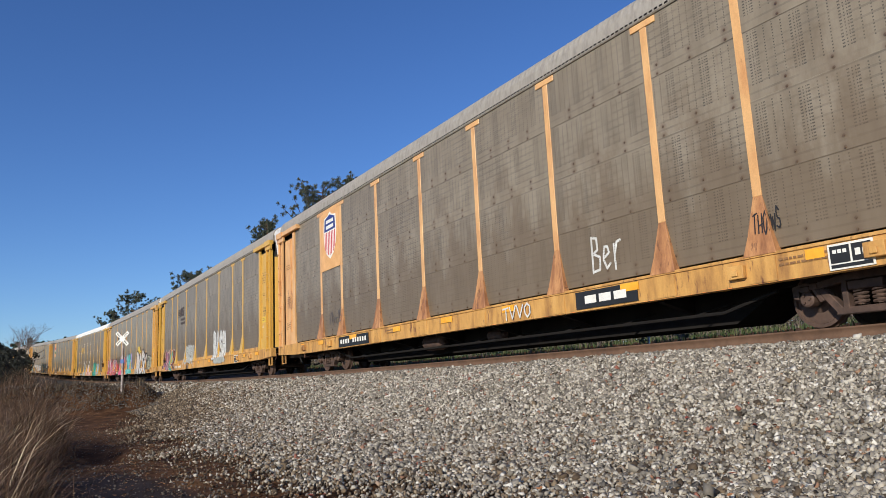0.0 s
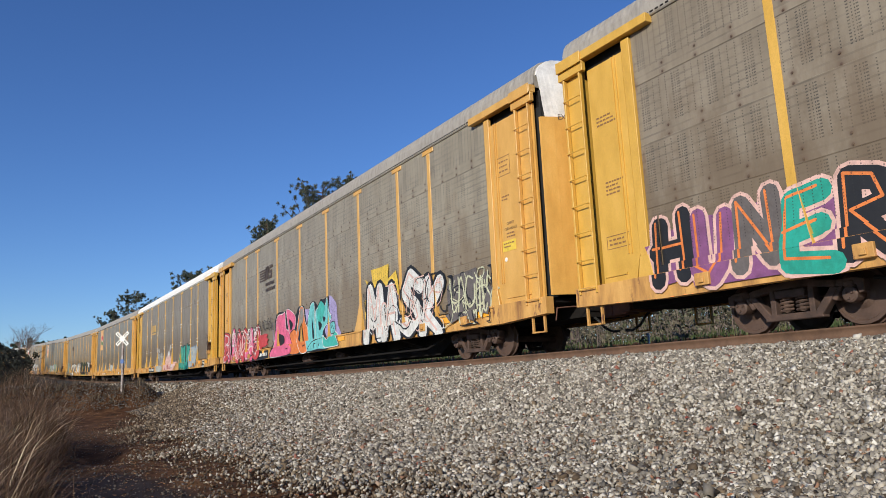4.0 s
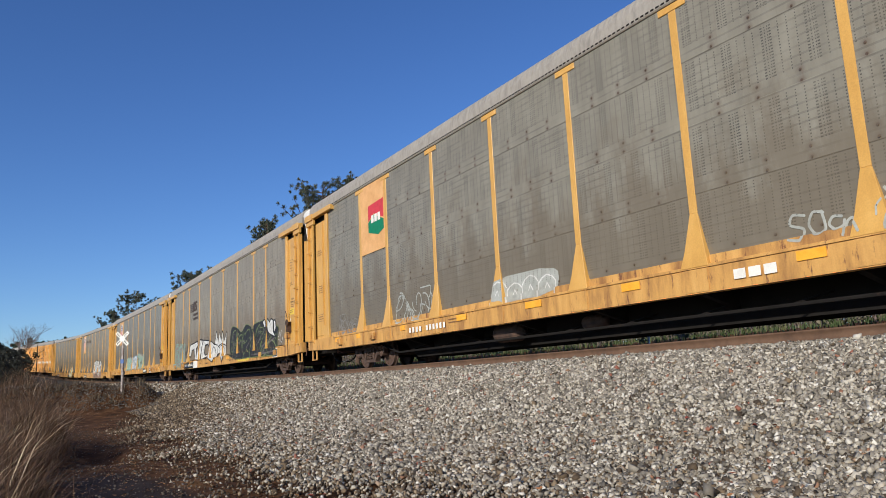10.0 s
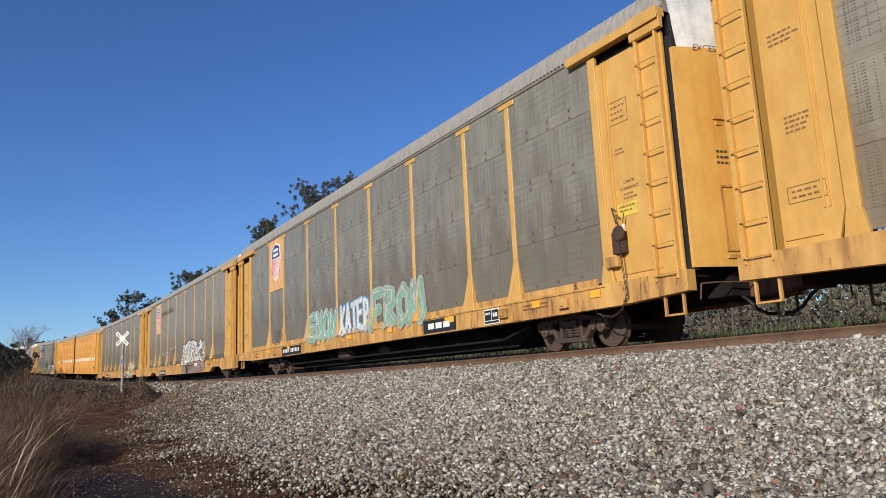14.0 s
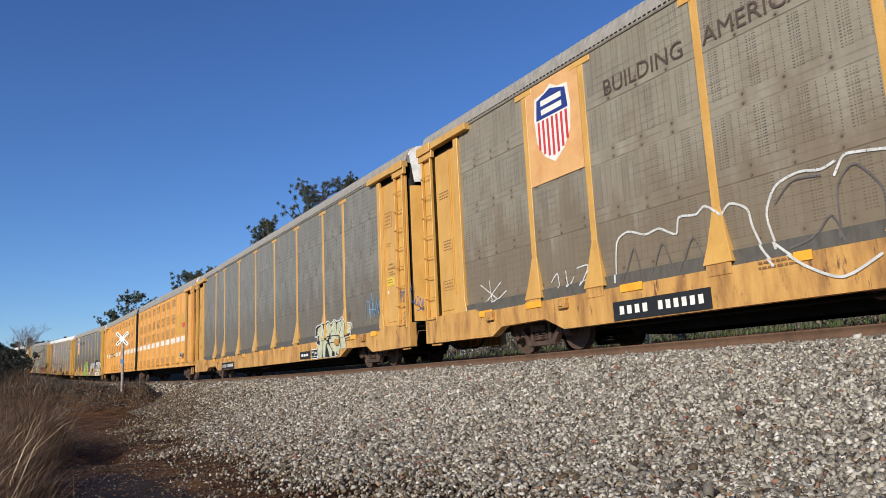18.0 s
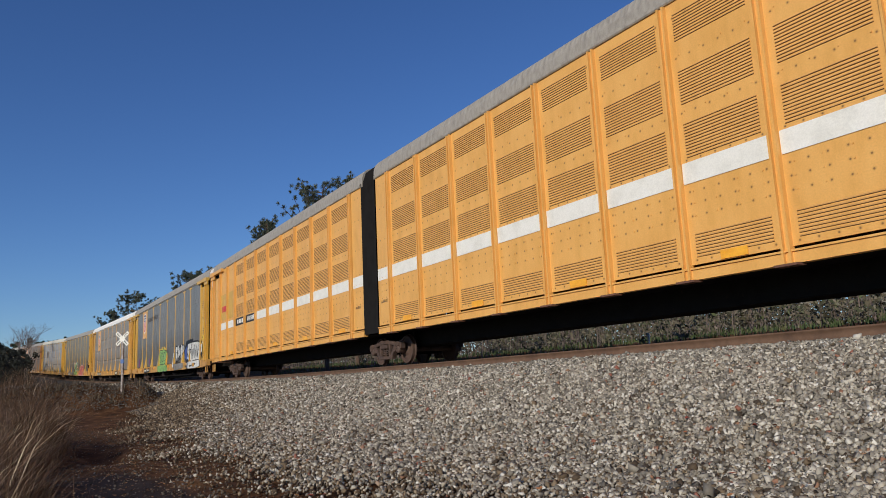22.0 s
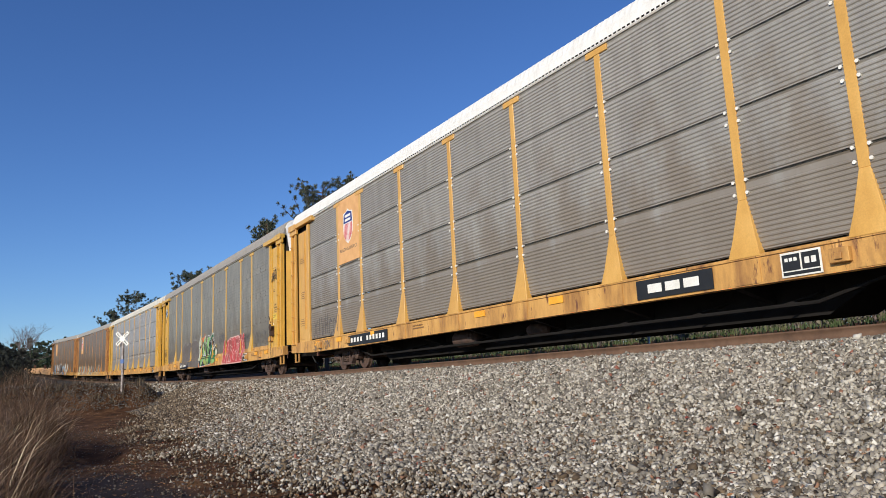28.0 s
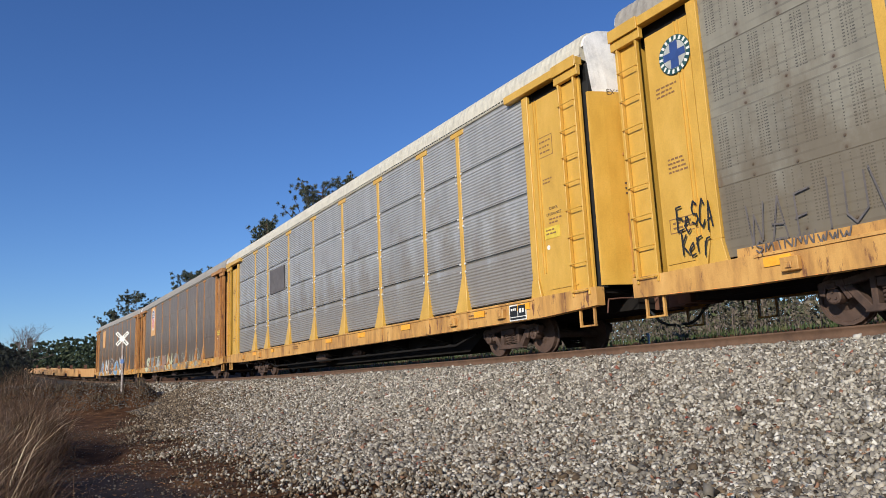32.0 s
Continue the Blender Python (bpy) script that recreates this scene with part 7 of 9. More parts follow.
piece(car_k, "black", [(4.3, 2.11), (4.47, 2.31), (5.02, 2.23), (5.21, 2.29), (5.6, 2.21), (5.83, 2.3), (6.26, 2.28), (6.49, 2.29), (6.86, 2.3), (7.18, 2.16), (7.18, 1.84), (7.02, 1.67), (6.78, 1.62), (6.51, 1.4), (6.04, 1.32), (5.49, 1.33), (5.02, 1.24), (4.46, 1.17), (4.38, 1.57)], label="white dripping graffiti letters", sharp=True)
piece(car_k, "white", [(4.4, 2.07), (4.5, 2.22), (4.95, 2.18), (4.99, 1.99), (4.8, 1.87), (4.97, 1.64), (4.87, 1.46), (4.44, 1.48)], label="white dripping graffiti letters")
piece(car_k, "white", [(5.12, 2.2), (5.35, 2.2), (5.33, 1.53), (5.1, 1.53)], label="white dripping graffiti letters")
piece(car_k, "white", [(5.53, 1.84), (5.7, 2.13), (5.86, 2.06), (5.88, 1.61), (5.73, 1.63), (5.71, 1.75), (5.61, 1.58), (5.48, 1.62)], label="white dripping graffiti letters")
piece(car_k, "white", [(6.04, 2.22), (6.36, 2.21), (6.32, 1.5), (6.06, 1.5)], label="white dripping graffiti letters")
piece(car_k, "white", [(6.53, 2.12), (6.66, 2.23), (7.08, 2.13), (7.1, 1.9), (6.89, 1.76), (6.52, 1.55)], label="white dripping graffiti letters")
lines(car_k, "white", [[(4.47, 1.52), (4.43, 1.24)], [(4.59, 1.47), (4.56, 1.28)], [(4.72, 1.5), (4.69, 1.27)], [(4.84, 1.5), (4.81, 1.23)], [(5.0, 1.56), (4.96, 1.17)], [(5.12, 1.58), (5.1, 1.38)], [(5.24, 1.6), (5.21, 1.31)], [(5.39, 1.57), (5.37, 1.39)], [(5.77, 1.63), (5.75, 1.4)], [(6.06, 1.53), (6.04, 1.32)], [(6.17, 1.53), (6.15, 1.4)], [(6.29, 1.52), (6.26, 1.32)], [(6.53, 1.61), (6.51, 1.4)], [(6.66, 1.64), (6.64, 1.49)]], 0.03, label="white dripping graffiti letters")
lines(car_k, "black", [[(4.62, 2.0), (4.77, 2.01)], [(4.54, 1.83), (4.73, 1.84)], [(6.84, 2.09), (6.81, 1.88)], [(6.71, 1.99), (6.94, 1.98)], [(6.76, 2.08), (6.89, 1.89)], [(5.7, 1.9), (5.75, 1.8)]], 0.03, label="white dripping graffiti letters")
lines(car_k, "black", [[(5.15, 1.08), (5.14, 0.72)], [(5.63, 1.08), (5.64, 0.75)], [(6.11, 1.11), (6.12, 0.77)], [(4.37, 1.1), (6.57, 1.12)]], 0.025, label="white dripping graffiti letters")
piece(car_k, "white", [(3.82, 1.82), (4.03, 1.89), (4.14, 1.69), (4.03, 1.37), (4.27, 1.14), (4.3, 0.87), (4.04, 0.86), (3.83, 1.02), (3.92, 1.26), (3.75, 1.49)], "black", 0.03, label="white dripping graffiti letters")
piece(car_k, "black", [(7.2, 1.89), (7.77, 2.44), (9.03, 2.5), (9.6, 2.36), (10.87, 2.33), (11.72, 2.17), (12.02, 1.67), (12.28, 1.52), (11.84, 1.01), (9.03, 0.86), (7.47, 1.27)], label="bold white graffiti", sharp=True)
piece(car_k, "blue", [(7.26, 1.85), (8.1, 2.18), (7.88, 1.54), (8.4, 1.2), (7.52, 1.33)], label="bold white graffiti", sharp=True)
piece(car_k, "white", [(8.05, 1.76), (8.21, 2.23), (9.55, 2.28), (10.9, 2.26), (11.71, 2.11), (11.75, 1.61), (11.73, 1.2), (10.11, 1.18), (9.15, 1.13), (8.41, 1.34)], "black", 0.04, label="bold white graffiti", sharp=True)
piece(car_k, "white", [(8.45, 0.74), (8.52, 1.09), (9.15, 1.13), (11.73, 1.18), (11.94, 1.03), (11.96, 0.8), (10.97, 0.71), (9.1, 0.7)], label="bold white graffiti", sharp=True)
piece(car_k, "white", [(11.71, 2.08), (12.33, 2.04), (12.22, 1.61), (12.01, 1.55), (11.79, 1.71)], label="bold white graffiti", sharp=True)
piece(car_k, "black", [(11.3, 1.98), (11.61, 1.74), (12.03, 1.94), (11.91, 1.61), (12.27, 1.41), (11.76, 1.43), (11.48, 1.36), (11.59, 1.62)], label="bold white graffiti", sharp=True)
lines(car_k, "black", [[(8.47, 1.82), (9.05, 1.85), (8.72, 1.42)], [(9.27, 2.17), (9.35, 1.28)], [(9.55, 1.83), (9.65, 1.3), (9.85, 1.83)], [(10.05, 2.08), (10.06, 1.35)], [(10.3, 1.43), (10.53, 2.05), (10.58, 1.39)], [(10.82, 1.88), (10.87, 1.35), (11.05, 1.84)], [(11.22, 2.13), (11.24, 1.7)], [(10.07, 0.91), (10.85, 0.95)], [(9.21, 0.84), (9.9, 0.88)]], 0.09, label="bold white graffiti")
lines(car_k, "black", [[(11.86, 2.22), (11.88, 2.17)], [(12.02, 2.21), (12.04, 2.16)], [(12.59, 1.56), (12.61, 1.52)], [(12.59, 1.41), (12.6, 1.37)], [(12.48, 1.3), (12.49, 1.26)], [(9.3, 2.42), (9.57, 2.41)]], 0.13, label="bold white graffiti")
cloud(car_k, -11.2, -10.4, 1.2, 1.9, SW["plum"], 117, 1, 0.4)
cloud(car_k, -6.0, -5.5, 1.3, 1.8, SW["plum"], 118, 1, 0.5)

throw(car_l, "XIVHCON", -11.8, -9.3, 1.25, 1.85, [SW["smoke"]], None, 0.035, seed=121, wob=0.12, label="thin black tag")
throw(car_l, "SICION", -11.6, -10.0, 0.75, 1.02, [SW["smoke"]], None, 0.03, seed=122, wob=0.12, label="thin black tag")

piece(car_m, "dust", [(-7.1, 0.95), (-7.1, 1.85), (-6.74, 2.17), (-5.95, 2.32), (-5.63, 2.14), (-4.85, 2.31), (-4.38, 2.16), (-3.75, 2.36), (-2.8, 2.24), (-2.31, 1.93), (-2.16, 1.34), (-1.83, 0.8), (-1.88, 0.69), (-4.74, 0.79)], label="faded brown graffiti with pale outlines")
lines(car_m, "ash", [[(-7.08, 1.18), (-7.1, 1.85), (-6.74, 2.17), (-5.95, 2.32), (-5.63, 2.14), (-4.85, 2.31), (-4.38, 2.16), (-3.75, 2.36), (-2.8, 2.24), (-2.31, 1.93)]], 0.04, label="faded brown graffiti with pale outlines")
lines(car_m, "smoke", [[(-6.76, 1.28), (-6.58, 1.91), (-6.23, 1.98), (-6.19, 1.34)], [(-5.98, 1.31), (-5.8, 1.98), (-5.42, 1.61), (-5.28, 2.02)], [(-5.15, 1.33), (-4.87, 2.07), (-4.55, 1.6), (-4.78, 1.22)], [(-4.22, 1.32), (-3.96, 2.08), (-3.45, 2.1), (-3.7, 1.36)], [(-3.38, 1.32), (-3.13, 2.09), (-2.67, 2.06), (-2.82, 1.45)], [(-2.69, 1.32), (-2.48, 1.81), (-2.33, 1.37)], [(-3.9, 2.59), (-3.75, 2.39)], [(-3.55, 2.63), (-3.5, 2.39), (-3.3, 2.61)], [(-3.2, 2.55), (-3.09, 2.64), (-3.09, 2.36)]], 0.03, label="faded brown graffiti with pale outlines")
piece(car_m, "orange", [(-1.53, 2.35), (-1.23, 2.37), (-0.94, 2.38), (-0.84, 2.61), (-0.7, 2.54), (-0.77, 2.37), (-0.53, 2.39), (-0.97, 2.14), (-1.33, 2.1)], label="green and yellow graffiti", sharp=True)
piece(car_m, "orange", [(-1.94, 0.68), (-1.82, 1.01), (-1.58, 0.81), (-1.27, 0.94), (-0.35, 0.91), (0.63, 0.91), (1.2, 0.96), (1.56, 0.86), (2.1, 0.98), (2.08, 0.81), (1.45, 0.76), (-0.13, 0.7), (-1.31, 0.68)], label="green and yellow graffiti", sharp=True)
piece(car_m, "black", [(-2.27, 2.1), (-2.17, 2.35), (-1.77, 2.54), (-1.66, 2.18), (-1.45, 2.1), (-1.37, 1.8), (-1.1, 1.97), (-0.96, 2.25), (-0.49, 2.44), (-0.49, 1.95), (-0.26, 2.11), (-0.02, 2.39), (0.34, 2.39), (0.48, 2.23), (0.55, 2.27), (1.15, 2.49), (1.36, 2.41), (1.35, 2.19), (1.21, 2.04), (1.49, 2.13), (1.48, 1.88), (1.14, 1.77), (1.19, 1.57), (1.74, 1.79), (1.86, 1.67), (1.54, 1.36), (1.27, 1.13), (0.98, 0.81), (0.34, 0.76), (-0.37, 0.74), (-1.3, 0.72), (-1.59, 0.7), (-1.99, 1.15), (-2.27, 1.49)], "white", 0.035, label="green and yellow graffiti", sharp=True)
piece(car_m, "cream", [(-2.18, 2.17), (-2.1, 2.3), (-1.82, 2.48), (-1.74, 2.19), (-1.58, 2.04), (-1.7, 1.89), (-1.88, 2.02), (-1.96, 1.86), (-1.79, 1.76), (-2.09, 1.61), (-2.21, 1.63)], "white", 0.025, label="green and yellow graffiti", sharp=True)
piece(car_m, "cream", [(-1.96, 1.09), (-1.85, 1.31), (-1.86, 1.66), (-1.6, 1.81), (-1.46, 1.67), (-1.43, 1.35), (-1.51, 1.03)], label="green and yellow graffiti", sharp=True)
piece(car_m, "lime", [(-1.3, 1.78), (-1.14, 1.89), (-0.99, 1.97), (-0.91, 2.21), (-0.53, 2.39), (-0.65, 1.98), (-0.62, 1.76), (-0.45, 1.51), (-0.51, 1.31), (-1.08, 1.3), (-1.28, 1.39)], "white", 0.02, label="green and yellow graffiti", sharp=True)
piece(car_m, "lime", [(-0.36, 2.0), (-0.2, 2.09), (0.0, 2.32), (0.33, 2.33), (0.42, 2.2), (0.32, 2.02), (0.19, 1.97), (0.19, 1.74), (0.42, 1.77), (0.27, 1.52), (0.19, 1.34), (-0.1, 1.34), (-0.33, 1.75)], "white", 0.02, label="green and yellow graffiti", sharp=True)
piece(car_m, "lime", [(-1.27, 1.24), (-0.56, 1.23), (0.24, 1.28), (0.62, 1.4), (0.72, 1.33), (0.59, 1.19), (0.64, 0.96), (0.53, 0.76), (-0.13, 0.75), (-0.48, 0.88), (-0.77, 1.11), (-1.16, 0.76), (-1.37, 0.74)], label="green and yellow graffiti", sharp=True)
piece(car_m, "green", [(0.54, 2.19), (0.69, 2.28), (1.14, 2.42), (1.33, 2.37), (1.31, 2.23), (1.2, 2.14), (1.11, 2.24), (1.03, 2.04), (0.85, 2.04), (0.67, 2.13)], "white", 0.025, label="green and yellow graffiti", sharp=True)
piece(car_m, "green", [(0.53, 1.74), (0.77, 1.91), (0.98, 1.91), (1.1, 1.66), (1.08, 1.48), (0.91, 1.59), (0.82, 1.46), (1.16, 1.2), (1.17, 0.92), (1.05, 0.76), (0.64, 1.01), (0.59, 1.21), (0.72, 1.38), (0.51, 1.57)], label="green and yellow graffiti", sharp=True)
piece(car_m, "green", [(1.11, 1.4), (1.28, 1.53), (1.65, 1.47), (1.8, 1.26), (2.11, 1.02), (2.01, 0.95), (1.72, 1.05), (1.31, 1.08), (1.14, 1.21)], label="green and yellow graffiti", sharp=True)
piece(car_m, "lime", [(1.2, 1.01), (1.59, 1.03), (2.11, 1.06), (2.09, 0.88), (1.73, 0.81), (1.22, 0.8)], label="green and yellow graffiti", sharp=True)
piece(car_m, "cream", [(1.66, 1.56), (2.19, 1.56), (2.13, 1.19), (1.84, 1.21), (1.7, 1.37)], "black", 0.03, label="green and yellow graffiti", sharp=True)
piece(car_m, "yellow", [(1.83, 1.79), (1.95, 1.85), (2.04, 1.73), (1.99, 1.64), (1.88, 1.64)], label="green and yellow graffiti", sharp=True)
piece(car_m, "lilac", [(0.89, 1.45), (1.07, 1.45), (1.07, 1.27), (0.97, 1.29)], "white", 0.03, label="green and yellow graffiti", sharp=True)
piece(car_m, "lilac", [(-0.93, 1.38), (-0.79, 1.57), (-0.74, 1.35), (-0.83, 1.24)], "white", 0.02, label="green and yellow graffiti", sharp=True)
lines(car_m, "white", [[(1.1, 1.62), (1.3, 1.66), (1.74, 1.79), (1.82, 1.72)], [(1.13, 1.54), (1.38, 1.55), (1.68, 1.69)], [(-1.1, 0.7), (-1.01, 0.95), (-0.89, 0.83), (-0.78, 1.06), (-0.53, 0.76)], [(0.5, 1.93), (0.66, 2.06), (0.85, 2.04), (1.05, 1.84)]], 0.03, label="green and yellow graffiti")
lines(car_m, "black", [[(-0.9, 1.92), (-0.79, 2.04), (-0.87, 1.48)], [(-0.67, 1.88), (-0.6, 1.59)], [(-0.22, 1.83), (0.0, 1.68), (-0.06, 1.43)], [(0.18, 1.69), (0.17, 1.39)], [(-0.23, 1.28), (0.39, 0.78), (0.44, 0.92)], [(-1.46, 1.14), (-0.57, 1.17), (0.83, 1.17)], [(0.45, 1.54), (0.45, 1.39)]], 0.05, label="green and yellow graffiti")
lines(car_m, "yellow", [[(-0.49, 2.19), (-0.47, 2.1)], [(-1.42, 2.15), (-1.42, 1.87)], [(-0.52, 1.04), (-0.48, 0.88)], [(-0.33, 1.07), (-0.29, 0.85)], [(-0.69, 1.66), (-0.72, 1.5)]], 0.06, label="green and yellow graffiti")
lines(car_m, "orange", [[(-0.94, 1.88), (-0.93, 1.66)], [(1.11, 2.21), (1.09, 1.91), (1.25, 1.84)], [(0.37, 1.0), (0.38, 0.86)], [(1.4, 1.38), (1.4, 1.2)], [(-0.05, 1.33), (-0.07, 1.13)], [(0.08, 0.95), (0.08, 0.75)]], 0.05, label="green and yellow graffiti")
piece(car_m, "red", [(3.65, 0.71), (4.24, 1.47), (4.97, 1.97), (6.46, 1.99), (7.47, 1.71), (7.78, 1.07), (7.42, 0.7), (6.19, 0.69)], "rose", label="red graffiti letters", sharp=True)
throw(car_m, "KRNTK", 3.85, 7.6, 0.95, 1.85, [SW["red"], SW["brick"]], SW["rose"], 0.24, 0.035, 137, 0.11, label="red graffiti letters")
wild(car_m, 3.9, 7.6, 0.8, 1.8, [SW["rose"], SW["brick"]], 237, 34, 0.03, "red graffiti letters")
throw(car_m, "BANDA", 7.45, 8.55, 1.62, 1.98, [SW["smoke"]], None, 0.04, seed=138, wob=0.05, label="dark tag")
scribble(car_m, 2.6, 3.9, 1.75, 2.3, SW["smoke"], 138, 0.03, 7)
throw(car_m, "ANXUN", 9.1, 11.2, 1.35, 1.95, [SW["smoke"]], None, 0.03, seed=139, wob=0.2, label="dark tag")
throw(car_m, "EeSCA", -13.0, -12.25, 1.72, 2.15, [SW["black"]], None, 0.03, seed=140, wob=0.14, label="thin black tag")
throw(car_m, "Kerr", -12.95, -12.35, 1.35, 1.68, [SW["black"]], None, 0.03, seed=142, wob=0.14, label="thin black tag")
throw(car_m, "WAFIUV", -11.75, -9.4, 1.3, 1.95, [SW["smoke"]], None, 0.028, seed=141, wob=0.12, label="thin black tag")
throw(car_m, "SMTNMNwww", -11.6, -10.1, 1.13, 1.30, [SW["smoke"]], None, 0.024, seed=143, wob=0.14, label="thin black tag")
throw(car_m, "BANDA", 12.0, 12.75, 3.98, 4.38, [SW["black"]], None, 0.03, seed=149, wob=0.14, slant=0.2, label="thin black tag")

wild(car_o, -11.5, 9.0, 0.8, 1.8, [SW["cream"], SW["ash"], SW["pale"]], 251, 90, 0.05, "faded graffiti")
throw(car_o, "SEARNO", -11.5, 2.0, 0.9, 1.7, [SW["cream"], SW["ash"], SW["pale"], SW["fawn"]], None, 0.30, seed=151, label="faded graffiti")
throw(car_p, "ANCOV", -10.5, 6.0, 0.85, 2.0, [SW["sky"], SW["white"], SW["smoke"]], SW["white"], 0.42, 0.06, 161, 0.1, label="blue and white graffiti")


# ---------------------------------------------------------------- ground, ballast, track
def tone_by_island(name, stops, rough=0.9, grain=50.0, translucent=0.0):
    """Loose pieces in one mesh, each with its own tone."""
    m = bpy.data.materials.new(name)
    nt, bs = nodes_of(m)
    g = nt.nodes.new("ShaderNodeNewGeometry")
    col = ramp_node(nt, g.outputs["Random Per Island"], stops)
    fine = noise_node(nt, grain, 3, 0.7)
    col = mix_node(nt, 0.45, col, ramp_node(nt, fine, [(0.3, (0.55, 0.55, 0.55)), (0.7, (1.1, 1.1, 1.1))]), "MULTIPLY")
    nt.links.new(col, bs.inputs["Base Color"])
    bs.inputs["Roughness"].default_value = rough
    return m


def raw_mesh(name, verts, faces, material, label="", category="", kind=""):
    """A mesh from an (n, 3) array and an (m, k) array of corner numbers."""
    me = bpy.data.meshes.new(name)
    verts, faces = np.asarray(verts, np.float32), np.asarray(faces, np.int32)
    k = faces.shape[1]
    me.vertices.add(len(verts))
    me.vertices.foreach_set("co", verts.ravel())
    me.loops.add(faces.size)
    me.loops.foreach_set("vertex_index", faces.ravel())
    me.polygons.add(len(faces))
    me.polygons.foreach_set("loop_start", np.arange(0, faces.size, k, dtype=np.int32))
    me.update(calc_edges=True)
    me.materials.append(material)
    return tagged(new(name, me), label, category, "", kind)


# Bed colour set well below the stones' tone to paint shade in their gaps.
GRAVEL = surface("crushed_stone_gap_shade", (0.105, 0.088, 0.062), (0.04, 0.033, 0.024), (0.20, 0.17, 0.13), 0.95, scale=16, grain=70, bump=1.0, seed=False)
EARTH = surface("damp_red_brown_soil", (0.105, 0.049, 0.019), (0.030, 0.016, 0.008), (0.225, 0.121, 0.049), 0.95, scale=1.6, grain=26, bump=1.0, seed=False)
def wet_track(m):
    """Dark wet mud along the wheel track nearest the verge."""
    nt, bs = m.node_tree, m.node_tree.nodes["Principled BSDF"]
    col = bs.inputs["Base Color"].links[0].from_socket
    tc = nt.nodes.new("ShaderNodeTexCoord")
    sep = nt.nodes.new("ShaderNodeSeparateXYZ")
    nt.links.new(tc.outputs["Object"], sep.inputs[0])
    off = math_node(nt, "ABSOLUTE", math_node(nt, "SUBTRACT", sep.outputs[1], 1.35))
    band = math_node(nt, "SUBTRACT", 1.0, math_node(nt, "MULTIPLY", off, 1 / 1.1), True)
    near = math_node(nt, "MULTIPLY", math_node(nt, "ADD", sep.outputs[0], 15.5), 1 / 3.0, True)
    wet = math_node(nt, "MULTIPLY", math_node(nt, "MULTIPLY", band, near), math_node(nt, "MULTIPLY", noise_node(nt, 1.3, 5, 0.6), 2.6))
    fac = ramp_node(nt, wet, [(0.35, (0, 0, 0)), (0.75, (0.9, 0.9, 0.9))])
    nt.links.new(mix_node(nt, fac, col, (0.030, 0.023, 0.019)), bs.inputs["Base Color"])
    nt.links.new(ramp_node(nt, wet, [(0.35, (0.95, 0.95, 0.95)), (0.9, (0.80, 0.80, 0.80))]), bs.inputs["Roughness"])


wet_track(EARTH)
EARTH.node_tree.nodes["Principled BSDF"].inputs["Specular IOR Level"].default_value = 0.12
STONE = tone_by_island("broken_granite", [(0.0, (0.112, 0.099, 0.080)), (0.22, (0.219, 0.192, 0.150)), (0.5, (0.326, 0.290, 0.228)), (0.72, (0.455, 0.408, 0.322)), (0.90, (0.595, 0.545, 0.450)), (0.972, (0.74, 0.70, 0.61)), (0.98, (0.307, 0.190, 0.107)), (1.0, (0.279, 0.104, 0.068))], 0.85)
DIRTY = tone_by_island("earth_stained_stone", [(0.0, (0.04, 0.028, 0.018)), (0.35, (0.10, 0.069, 0.039)), (0.7, (0.20, 0.146, 0.086)), (0.93, (0.34, 0.27, 0.18)), (1.0, (0.60, 0.54, 0.43))])
RUBBLE = tone_by_island("dark_rubble", [(0.0, (0.045, 0.037, 0.027)), (0.5, (0.10, 0.082, 0.061)), (0.9, (0.16, 0.135, 0.105)), (1.0, (0.26, 0.23, 0.195))])


def track_y(x):
    return TRACK_Y + float(np.interp(-x, _S, _Y))


def bed_height(rel):
    """Height of the stone bed against the rail tops, by the distance from the centre line."""
    return float(np.interp(abs(rel), [0, 0.82, 1.3, 1.75, 2.4, 4.6, 5.6, 7.2, 9.0], [-0.20, -0.20, -0.215, -0.26, -0.47, -1.26, -1.46, -1.61, -1.72]))


def ground_height(x, y):
    """The lie of the land: low by the camera, a grassy bank behind the verge, a rise beyond the track."""
    s = -x
    rel = y - track_y(x)
    up = rise(max(s, 0.0)) * 0.95
    if rel < 0:
        z = up - 1.74 + 0.035 * math.sin(x * 0.9 + y) * math.sin(y * 1.7) - 0.05 * math.exp(-((y - 1.1) / 0.5) ** 2) - 0.36 * math.exp(-((x + 18.2) / 1.7) ** 2 - ((y - 1.85) / 0.42) ** 2)
        z += 0.55 * max(0.0, min(1.0, (-0.6 - y) / 2.5))
        z += (1.75 + 0.10 * math.sin(y * 2.1) + 0.06 * math.sin(y * 5.3 + x)) * math.exp(-((s - 48) / 4.6) ** 2) / (1 + math.exp((rel + 3.3) * 2.6))
        return z
    if rel < 4:
        return up - 1.5
    t = min(1.0, (rel - 4) / 12)
    return up - 1.5 + 2.35 * t * t * (3 - 2 * t)


